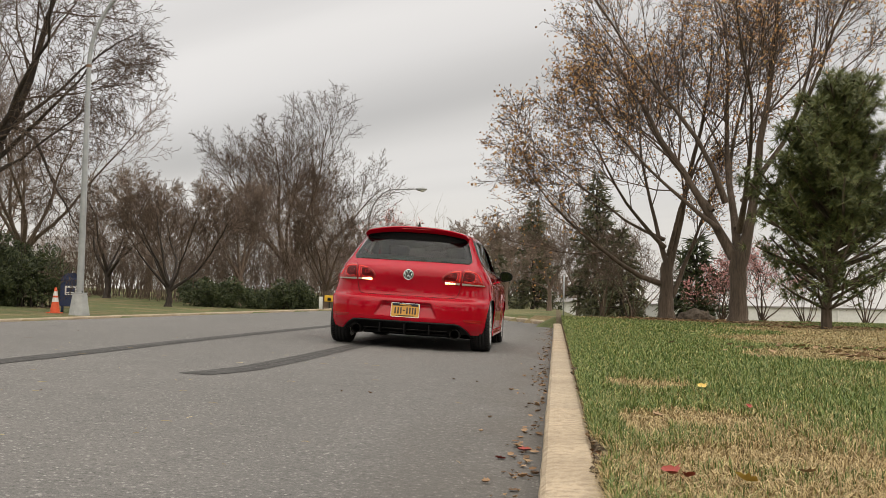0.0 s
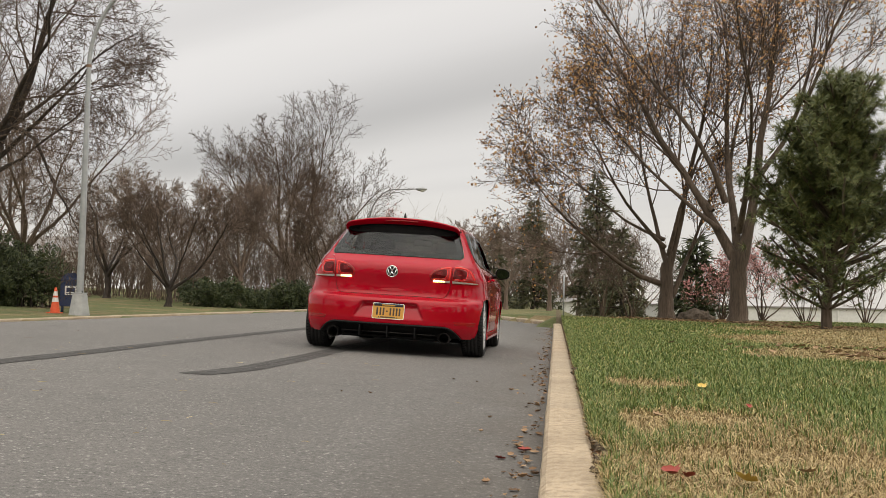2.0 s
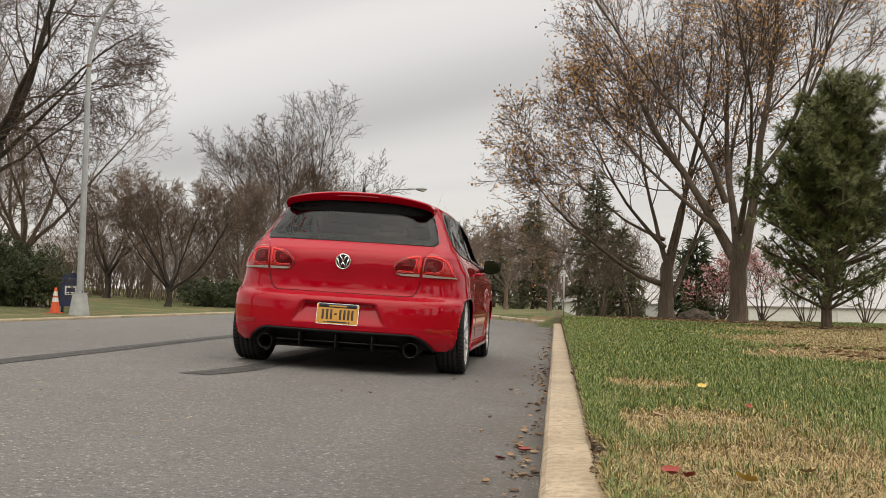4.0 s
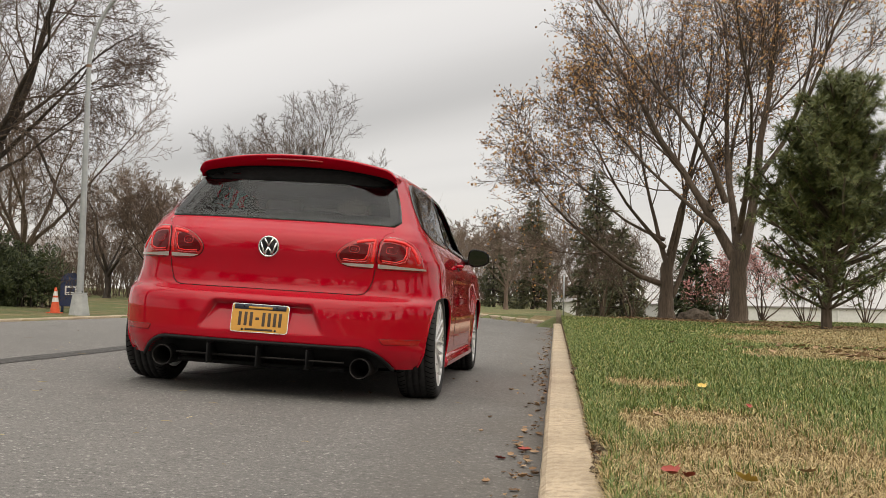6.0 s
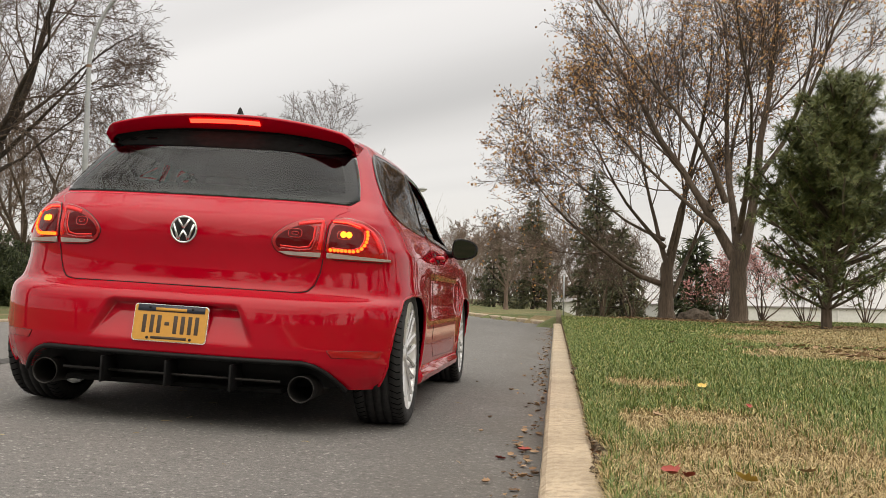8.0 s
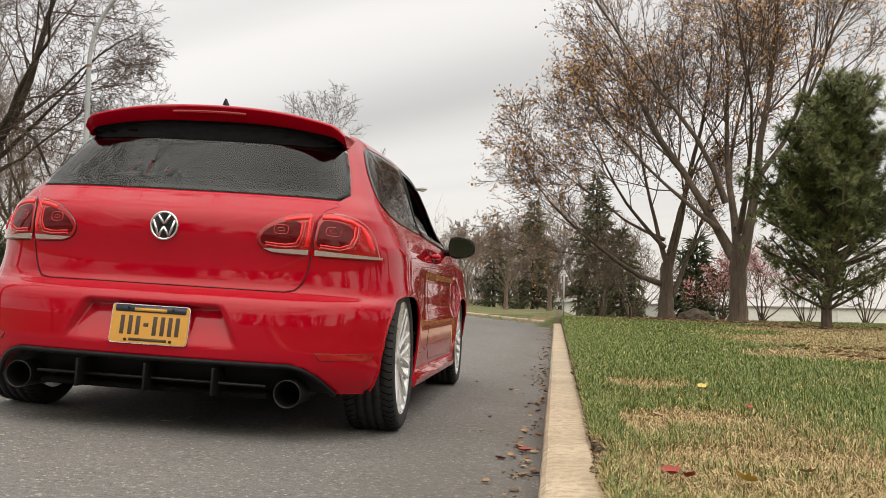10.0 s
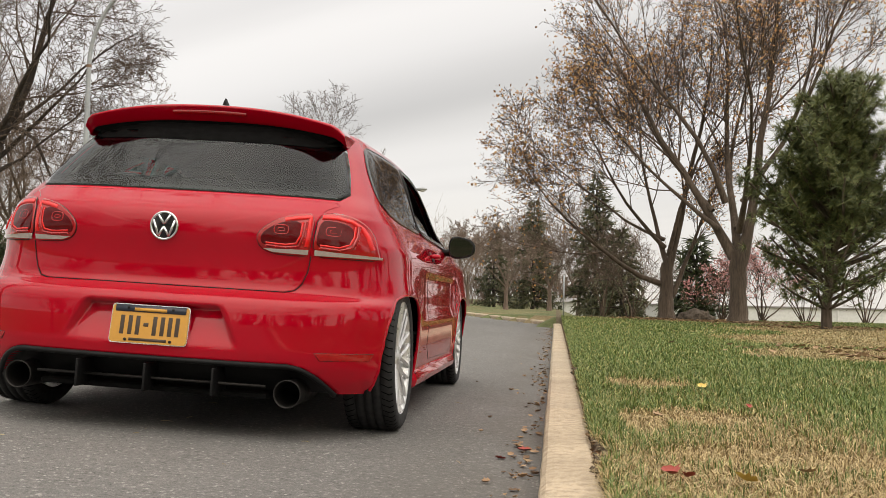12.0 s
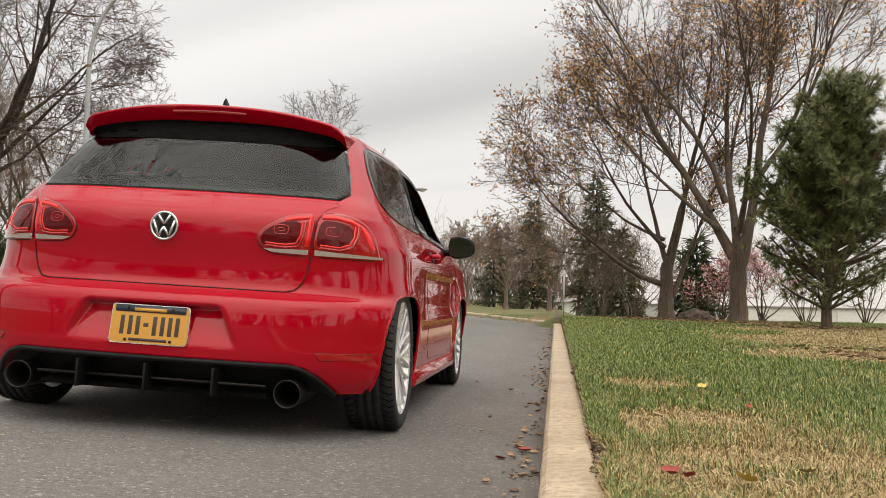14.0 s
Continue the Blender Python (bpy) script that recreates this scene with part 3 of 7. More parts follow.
def make_trees():
    # the two forked street trees on the verge, a few rusty leaves left
    limbs = [((-0.08, 0.05, 1.60), (-0.50, 0.10, 1.0), 6.6, 0.145), ((0.02, 0.1, 1.7), (0.02, 0.25, 1.0), 7.6, 0.125), ((0.10, -0.02, 1.62), (0.38, -0.05, 1.0), 7.4, 0.16),
             ((-0.42, 0.0, 2.25), (-1.0, -0.25, 0.80), 4.4, 0.075), ((-0.6, 0.0, 2.7), (-0.8, 0.35, 0.85), 4.6, 0.07), ((0.45, 0.0, 2.6), (0.85, -0.45, 1.0), 6.0, 0.10), ((0.0, 0.1, 2.3), (-0.1, 0.8, 1.0), 5.6, 0.09), ((0.0, -0.1, 2.2), (0.05, -0.7, 1.0), 6.4, 0.09), ((0.1, 0, 2.9), (0.3, -0.3, 1.0), 6.6, 0.09), ((-0.3, 0, 2.9), (-0.3, -0.25, 1.0), 6.6, 0.09)]
    bare_tree("verge_tree", "forked grey-brown street tree with a few rusty leaves", (4.25, 25.0), 11, limbs, (0, 10, 7, 5, 3), (1, 0.50, 0.52, 0.50, 0.5), (40, 28, 32, 36, 40), (0, 0.045, 0.06, 0.05, 0.02), leaves=(LEAF_RUST, 12500, 0.055, 0.12),
              trunk=([(0.03, 0, 0), (0.0, 0, 0.8), (0.0, 0.02, 1.75)], [0.24, 0.19, 0.215]), twig=0.0065, wiggle=0.11)
    limbs = [((0.0, 0, 1.15), (0.04, 0.1, 1.0), 6.2, 0.13), ((-0.08, 0, 0.95), (-1.0, -0.1, 0.36), 4.9, 0.09), ((0.14, 0, 0.65), (0.42, 0.0, 1.0), 3.4, 0.09), ((0.0, 0, 1.5), (-0.42, 0.35, 1.0), 4.5, 0.08), ((0.05, 0, 1.7), (0.3, -0.4, 1.0), 5.0, 0.07), ((-0.05, 0, 1.9), (-0.75, -0.4, 0.85), 4.3, 0.07), ((-0.05, 0, 2.1), (-1.0, 0.1, 0.42), 4.6, 0.055)]
    bare_tree("verge_tree", "slender forked street tree with thin bare twigs", (2.80, 27.0), 23, limbs, (0, 9, 8, 6, 3), (1, 0.50, 0.52, 0.52, 0.5), (40, 30, 34, 38, 40), (0, 0.05, 0.05, 0.04, 0.02), leaves=(LEAF_RUST, 7000, 0.052, 0.10),
              trunk=([(0, 0, 0), (0.0, 0, 0.7), (0.02, 0, 1.5)], [0.22, 0.18, 0.15]), wiggle=0.10)
    # pine on the verge
    conifer("pine_tree", "full green pine with long needles and open lower boughs", (5.26, 21.0), 31, 4.75, 2.05, NEEDLE_PINE, first=0.09, whorls=34, per=9, tuft=0.20, pine=True, trunk_r=0.11, lean=0.30)
    # big leaning tree across the street
    limbs = [((0.95, 0, 3.9), (0.42, 0.05, 1.0), 7.5, 0.19), ((1.0, 0, 4.1), (0.62, -0.2, 1.0), 6.4, 0.14), ((0.9, 0, 3.6), (1.0, -0.3, 0.30), 3.8, 0.09), ((0.6, 0, 3.0), (-0.6, 0.5, 1.0), 6.0, 0.18), ((0.8, 0, 3.4), (0.5, -1.0, 0.8), 5.5, 0.13), ((0.9, 0, 4.0), (0.7, 0.6, 0.8), 4.8, 0.10), ((1.3, 0, 5.2), (1.0, -0.1, 0.35), 4.7, 0.08), ((1.1, 0, 4.6), (1.0, 0.1, 0.75), 5.2, 0.09), ((1.0, 0, 4.6), (0.2, -0.4, 1.0), 6.5, 0.15)]
    bare_tree("street_tree", "large leaning leafless tree with drooping twigs", (-20.9, 34.0), 41, limbs, (0, 9, 8, 6, 3), (1, 0.52, 0.52, 0.5, 0.5), (40, 42, 42, 42, 42), (0, 0.0, -0.02, -0.035, -0.03), mats=(BARK_DARK, TWIG),
              trunk=([(0, 0, 0), (0.45, 0, 2.2), (1.1, 0, 4.6)], [0.36, 0.29, 0.25]), twig=0.0075, size=1.24)
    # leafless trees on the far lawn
    spots = [("lawn_tree", "bare grey tree with upright limbs behind the hedge", (-25.9, 48.0), 51, 2.3, 7.5, 0.16, 0.26, (15, 42), (BARK_GREY, TWIG_HAZED)),
             ("lawn_tree", "low spreading leafless tree on the lawn", (-24.7, 55.0), 52, 1.4, 4.8, 0.13, 0.22, (28, 55), (BARK_DARK, TWIG_HAZED)),
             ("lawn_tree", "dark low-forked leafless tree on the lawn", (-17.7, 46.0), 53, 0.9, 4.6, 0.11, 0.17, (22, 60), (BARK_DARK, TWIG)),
             ("lawn_tree", "tall bare tree with a fan-shaped crown", (-16.4, 52.5), 54, 1.6, 4.4, 0.12, 0.22, (12, 46), (TWIG_HAZED, TWIG_HAZED)),
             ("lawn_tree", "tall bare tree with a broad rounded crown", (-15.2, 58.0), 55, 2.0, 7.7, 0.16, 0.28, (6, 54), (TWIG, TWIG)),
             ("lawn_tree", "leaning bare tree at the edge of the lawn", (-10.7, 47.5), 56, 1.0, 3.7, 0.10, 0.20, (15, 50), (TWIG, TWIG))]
    for name, label, at, seed, fork, L, r, tr, tilt, mats in spots:
        bare_tree(name, label, at, seed, ring_limbs(seed, 9 if seed in (54, 55) else 7, fork, (0, 0), L, r, tilt), (0, 11, 8, 6, 3) if seed in (54, 55) else (0, 9, 7, 5, 3), (1, 0.5, 0.52, 0.5, 0.5), (40, 30, 34, 38, 40), (0, 0.05, 0.05, 0.04, 0.02), mats=mats, wiggle=0.08 if seed in (54, 55) else 0.11,
                  trunk=([(0, 0, 0), (0.03, 0, fork * 0.5), (0, 0, fork + 0.2)], [tr, tr * 0.8, tr * 0.75]), twig=0.009)
    bare_tree("lawn_tree", "small reddish-leaved tree at the end of the street", (-9.6, 60.0), 57, ring_limbs(57, 7, 1.2, (0, 0), 3.6, 0.10, (15, 55)), (0, 8, 6, 5), (1, 0.5, 0.5, 0.5), (40, 36, 40, 40), (0, 0.05, 0.04, 0.02), mats=(TWIG, TWIG),
              trunk=([(0, 0, 0), (0, 0, 1.6)], [0.2, 0.15]), twig=0.011, leaves=(LEAF_PINK, 1500, 0.09, 0.15))
    # woods at the end of the street
    far = [((-7.6, 80.0), 61, 5.0), ((-4.2, 84.0), 62, 6.0), ((-1.4, 78.0), 63, 5.0), ((3.4, 88.0), 64, 7.0), ((-20, 78), 65, 9.5), ((-30, 74), 66, 9.0), ((-38, 66), 67, 9.5)]
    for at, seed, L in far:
        bare_tree("far_tree", "bare tree in the woods beyond the street, paled as by haze", at, seed, ring_limbs(seed, 7, 2.0, (0, 0), L * 0.72, 0.16, (8, 42)), (0, 8, 6, 5, 3), (1, 0.5, 0.5, 0.5, 0.5), (40, 32, 36, 38, 38), (0, 0.06, 0.05, 0.04, 0.02), mats=(TWIG_HAZED, TWIG_HAZED),
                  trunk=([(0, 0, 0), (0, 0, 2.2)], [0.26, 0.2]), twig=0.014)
    conifer("spruce_tree", "dark narrow spruce in the woods beyond the street", (-1.25, 56.0), 71, 5.9, 1.7, NEEDLE_SPRUCE, whorls=24, per=6, tuft=0.24, trunk_r=0.12)
    conifer("spruce_tree", "small dark spruce beyond the street", (-3.6, 60.0), 72, 4.3, 1.5, NEEDLE_SPRUCE, whorls=14, per=5, tuft=0.24, trunk_r=0.1)
    conifer("spruce_tree", "tall thin spruce behind the street trees", (1.70, 45.0), 73, 6.7, 1.75, NEEDLE_SPRUCE, whorls=24, per=6, tuft=0.22, trunk_r=0.14)
    conifer("spruce_tree", "green spruce beside the street trees", (2.6, 42.0), 74, 4.2, 1.5, NEEDLE_SPRUCE, whorls=18, per=6, tuft=0.22, trunk_r=0.1)
    conifer("yew_tree", "dark green spreading evergreen behind the street tree", (4.35, 33.0), 75, 2.9, 1.35, HEDGE_LEAF, whorls=13, per=7, tuft=0.26, trunk_r=0.1, droop=-0.05)
    for at, seed, L in (((-2.4, 50.0), 76, 3.0), ((-0.3, 48.0), 77, 2.6), ((1.0, 46.5), 78, 3.6), ((-4.6, 54.0), 79, 3.2), ((3.4, 44.0), 80, 3.4)):
        bare_tree("lawn_tree", "thin bare tree before the spruces", at, seed, ring_limbs(seed, 6, 1.1, (0, 0), L, 0.055, (10, 48)), (0, 8, 6, 5), (1, 0.5, 0.5, 0.5), (40, 32, 36, 38), (0, 0.05, 0.04, 0.02), mats=(TWIG_HAZED, TWIG_HAZED),
                  trunk=([(0, 0, 0), (0, 0, 1.2)], [0.11, 0.08]), twig=0.009)
    # bare and berry-coloured shrubs before the pale building
    for at, seed, h, lf in (((4.6, 29.5), 81, 1.7, True), ((5.5, 28.6), 82, 1.9, True), ((7.2, 31.0), 83, 2.3, False), ((8.6, 30.0), 84, 2.6, False), ((2.35, 33.0), 85, 2.6, False), ((1.6, 36.0), 86, 3.0, False)):
        bare_tree("bare_shrub", "thin many-stemmed shrub with pink buds" if lf else "thin leafless many-stemmed shrub", at, seed, ring_limbs(seed, 8, 0.2, (0, 0), h, 0.03, (8, 42), 0.03), (0, 6, 5, 3), (1, 0.5, 0.5, 0.5), (40, 30, 34, 36), (0, 0.03, 0.03, 0.02), mats=(TWIG, TWIG), twig=0.005,
                  leaves=(LEAF_PINK, 2600, 0.036, 0.07) if lf else None)
    # hedge and shrubs across the street
    for at, seed, size in (((-21.6, 36.4), 91, (2.2, 1.6, 3.1)), ((-19.4, 36.6), 92, (1.8, 1.5, 2.75))):
        shrub("hedge_bush", "dense dark green clipped evergreen bush", at, seed, size, HEDGE_LEAF, 0.055, 26000)
    shrub("shrub", "dark green rhododendron under the bare trees", (-16.6, 49.0), 94, (1.9, 1.2, 1.5), HEDGE_LEAF, 0.075, 8000)
    shrub("shrub", "dark green shrub at the foot of the trees", (-12.6, 49.0), 95, (1.6, 1.2, 1.5), HEDGE_LEAF, 0.075, 8000)
    shrub("shrub", "dark green shrub at the foot of the trees", (-14.4, 50.0), 96, (1.3, 1.2, 1.2), HEDGE_LEAF, 0.075, 6000)
    thicket("undergrowth", "brown leafless undergrowth along the wood's edge", [(-30 + 2.0 * i, 62 - 0.4 * abs(i - 5), 1.4) for i in range(12)], 97, 3.6, 50, TWIG_HAZED, twig=0.011)
    thicket("undergrowth", "brown leafless undergrowth under the tall trees", [(-15.5, 54, 1.6), (-13, 55, 1.5), (-11.2, 53, 1.0), (-18.5, 54, 1.6), (-21.5, 57, 1.6), (-24.5, 58, 1.6)], 98, 4.0, 60, TWIG_HAZED, twig=0.009)
    thicket("undergrowth", "grey leafless undergrowth beyond the street", [(-9 + 1.4 * i, 72, 1.2) for i in range(11)], 99, 3.2, 40, TWIG_HAZED, twig=0.012)
    # trees behind the camera, mirrored in the car's glass
    over = [((0.3, 0, 5.0), (0.9, 0.12, 0.75), 12.5, 0.22), ((0.3, 0.2, 6.0), (0.8, 0.5, 0.9), 12.5, 0.20), ((0.2, -0.2, 7.0), (0.85, -0.3, 1.0), 12.0, 0.18), ((0, 0, 7.5), (0.3, 0.2, 1.0), 10.0, 0.18), ((0, 0, 6.0), (-0.6, -0.2, 1.0), 9.0, 0.16), ((0, 0, 6.5), (-0.2, 0.7, 1.0), 9.0, 0.16)]
    bare_tree("street_tree", "tall leafless tree leaning over the street", (-19.6, 4.8), 105, over, (0, 11, 8, 6), (1, 0.5, 0.52, 0.5), (40, 36, 38, 40), (0, 0.01, 0.02, 0.0), twig=0.012, size=1.45, trunk=([(0, 0, 0), (0.1, 0, 4.0), (0.0, 0, 7.5)], [0.45, 0.36, 0.25]))
    for at, seed, h in (((5.5, -7.0), 102, 9.0), ((-20.0, -14.0), 103, 11.0), ((7.5, 6.5), 104, 9.0)):
        bare_tree("street_tree", "leafless street tree beside the kerb", at, seed, ring_limbs(seed, 7, 2.2, (0, 0), h * 0.7, 0.16, (15, 60)), (0, 8, 7, 5), (1, 0.55, 0.52, 0.5), (40, 36, 38, 40), (0, 0.04, 0.03, 0.0), twig=0.011,
                  trunk=([(0, 0, 0), (0, 0, 2.4)], [0.28, 0.22]))


make_trees()

# ---- the car; its own space: x to its right, y forward from the plate, z up from the road ----


def paint():
    m = Mat("red_car_paint", 0.4, coat=1.0, spec=0.0)
    c = m.ramp(m.noise(2.0, 3), [(0.3, (0.37, 0.0010, 0.0120)), (0.7, (0.41, 0.0012, 0.0135))])
    m.base(c)
    m.rough(m.span(m.noise(9, 4), 0.3, 0.7, 0.27, 0.36))
    m.b.inputs["Coat Roughness"].default_value = 0.02
    m.b.inputs["Coat IOR"].default_value = 1.43
    return m.m


def plain(name, c, rough=0.5, metal=0.0, coat=0.0, wear=0.25, scale=25, spec=0.5):
    m = Mat(name, rough, metal, coat, spec)
    n = m.noise(scale, 4)
    m.base(m.mix(m.span(n, 0.3, 0.7, 0.0, wear), c, tuple(0.5 * x for x in c)))
    m.rough(m.span(n, 0.3, 0.7, rough * 0.85, min(1, rough * 1.2)))
    return m.m


def glass(name, tint, ior=1.5):
    mat = bpy.data.materials.new(name)
    mat.use_nodes = True
    n, l = nodes_of(mat.node_tree)
    out, mx = n.new("ShaderNodeOutputMaterial"), n.new("ShaderNodeMixShader")
    tr, gl, fr = n.new("ShaderNodeBsdfTransparent"), n.new("ShaderNodeBsdfGlossy"), n.new("ShaderNodeFresnel")
    tr.inputs["Color"].default_value = (*tint, 1)
    gl.inputs["Roughness"].default_value = 0.01
    fr.inputs["IOR"].default_value = ior
    l.new(fr.outputs[0], mx.inputs[0]); l.new(tr.outputs[0], mx.inputs[1]); l.new(gl.outputs[0], mx.inputs[2]); l.new(mx.outputs[0], out.inputs[0])
    return mat


def glow(name, c, strength):
    mat = bpy.data.materials.new(name)
    mat.use_nodes = True
    n, l = nodes_of(mat.node_tree)
    out, em = n.new("ShaderNodeOutputMaterial"), n.new("ShaderNodeEmission")
    em.inputs["Color"].default_value, em.inputs["Strength"].default_value = (*c, 1), strength
    l.new(em.outputs[0], out.inputs[0])
    return mat


PAINT = paint()
BLACK_GLOSS = plain("black_gloss_trim", (0.010, 0.010, 0.011), 0.12, wear=0.1)
BLACK_PLASTIC = plain("black_plastic", (0.0045, 0.0045, 0.005), 0.55, spec=0.25)
SHUT = plain("shut_line", (0.006, 0.005, 0.005), 0.8)
RUBBER = plain("tyre_rubber", (0.014, 0.014, 0.015), 0.72, scale=40)
SILVER = plain("silver_wheel", (0.78, 0.78, 0.79), 0.3, 0.55, wear=0.12)
CHROME = plain("chrome", (0.75, 0.75, 0.76), 0.1, 1.0, wear=0.1)
STEEL_DARK = plain("dark_exhaust_steel", (0.028, 0.026, 0.025), 0.42, 0.7)
# matt near-black for underbody, wheel housings, tread grooves and rear window surround
DEEP_BLACK = plain("deep_black", (0.003, 0.003, 0.003), 0.9, spec=0.1)
LAMP_RED = plain("lamp_red", (0.40, 0.003, 0.006), 0.10, coat=0.5, wear=0.4, scale=45)
LAMP_BRIGHT = plain("lamp_bright_red", (0.74, 0.010, 0.012), 0.12, coat=0.0, wear=0.2)
LAMP_DARK = plain("lamp_smoked", (0.105, 0.003, 0.005), 0.06, coat=0.0, wear=0.5, scale=50, spec=0.22)
LAMP_CLEAR = plain("lamp_clear", (0.42, 0.36, 0.33), 0.12, coat=0.6, wear=0.35, scale=60)
GLASS_DARK = glass("tinted_glass", (0.48, 0.49, 0.49), 1.46)
GLASS_SIDE = glass("side_glass", (0.10, 0.105, 0.105), 2.1)
GLASS_CLEAR = glass("clear_glass", (0.82, 0.85, 0.84))
CABIN = plain("cabin_fabric", (0.022, 0.022, 0.024), 0.9)
PLATE_YELLOW = plain("plate_yellow", (0.58, 0.285, 0.045), 0.35, wear=0.15, scale=60)
PLATE_BLUE = plain("plate_blue", (0.030, 0.036, 0.055), 0.35)
PLATE_TYPE = plain("plate_type", (0.05, 0.030, 0.018), 0.5)
MIRROR = plain("mirror_glass", (0.07, 0.075, 0.08), 0.02, 1.0, wear=0.0)
LED_AMBER = glow("led_amber", (1.0, 0.085, 0.012), 4.2)
LED_CORE = glow("led_yellow", (1.0, 0.24, 0.025), 3.2)
LED_RED = glow("led_red", (1.0, 0.03, 0.018), 5.0)
LED_WARM = glow("reverse_lamp_glow", (1.0, 0.66, 0.28), 5.0)

# level: rear middle, half width, front middle
LEVELS = [(0.185, 0.045, 0.870, 3.98), (0.24, 0.010, 0.886, 4.00), (0.29, -0.012, 0.892, 4.03), (0.34, -0.020, 0.896, 4.05), (0.45, -0.020, 0.902, 4.06), (0.50, -0.016, 0.904, 4.06), (0.535, -0.004, 0.904, 4.05),
          (0.555, 0.022, 0.903, 4.05), (0.572, 0.066, 0.902, 4.04), (0.60, 0.080, 0.901, 4.03), (0.66, 0.082, 0.898, 4.01), (0.72, 0.074, 0.894, 3.98), (0.765, 0.064, 0.889, 3.92), (0.785, 0.060, 0.884, 3.86), (0.81, 0.060, 0.870, 3.72),
          (0.86, 0.066, 0.846, 3.40), (0.90, 0.092, 0.822, 3.12), (0.93, 0.145, 0.800, 2.95), (0.965, 0.205, 0.776, 2.86), (1.05, 0.285, 0.736, 2.70), (1.207, 0.435, 0.658, 2.40), (1.285, 0.515, 0.607, 2.22)]
POWER = 3.0
AXLE_R, AXLE_F, ARCH_R, ARCH_Z, TYRE_R = 0.665, 3.243, 0.308, 0.292, 0.315


def level(z):
    """The section at a height, with the table's corners rounded off."""
    r = 0.004 if z < 0.62 else (0.018 if z < 0.9 else 0.04)
    got = [raw_level(min(1.285, max(0.185, z + r * k / 4))) for k in range(-4, 5)] if 0.2 < z < 1.25 else [raw_level(z)]
    return tuple(sum(g[i] for g in got) / len(got) for i in range(3))


def raw_level(z):
    for a, b in zip(LEVELS[:-1], LEVELS[1:]):
        if z <= b[0]:
            t = (z - a[0]) / (b[0] - a[0])
            return tuple(a[i] + (b[i] - a[i]) * t for i in (1, 2, 3))
    return LEVELS[-1][1:]


def corner_depth(z):
    """How far the rounded rear corners reach forward: long on the bumper, short round the window."""
    return 0.68 + 0.06 * smooth01(0.55, 0.72, z) - 0.24 * smooth01(0.84, 0.97, z)


def end_curve(w, depth, power, n):
    """Points (x, inset) over one rounded end, evenly spaced along the curve."""
    raw = []
    for k in range(401):
        a = -math.pi / 2 + math.pi * k / 400
        s, c = math.sin(a), math.cos(a)
        raw.append((w * math.copysign(abs(s) ** (2 / power), s), depth * (1 - abs(c) ** (2 / power))))
    acc = [0.0]
    for p, q in zip(raw[:-1], raw[1:]):
        acc.append(acc[-1] + math.dist(p, q))
    return [(float(np.interp(acc[-1] * k / n, acc, [p[0] for p in raw])), float(np.interp(acc[-1] * k / n, acc, [p[1] for p in raw]))) for k in range(n + 1)]


def plate_niche(x, z):
    """How far the plate's niche is let into the bumper."""
    t = (z - 0.350) / 0.152
    if t < -0.02 or t > 1.06:
        return 0.0
    side = 1.0 if abs(x) < niche_half(z) - 0.002 else 0.0
    top = 1 - smooth01(0.95, 1.04, t)
    return 0.066 * max(0, t) * side * top


def niche_half(z):
    """Half the niche's width, which narrows upwards."""
    return 0.352 - 0.082 * (z - 0.350) / 0.152


def in_diffuser(x, z):
    if z > 0.291:
        return False
    a = abs(x)
    edge = 0.291 - max(0, (a - 0.52) / 0.175) ** 2.2 * 0.105
    return z < edge


N_REAR, N_SIDE, N_FRONT = 170, 130, 40
NICHE_COLUMN = 25
N_RING = N_REAR + 1 + N_SIDE + N_FRONT + 1 + N_SIDE


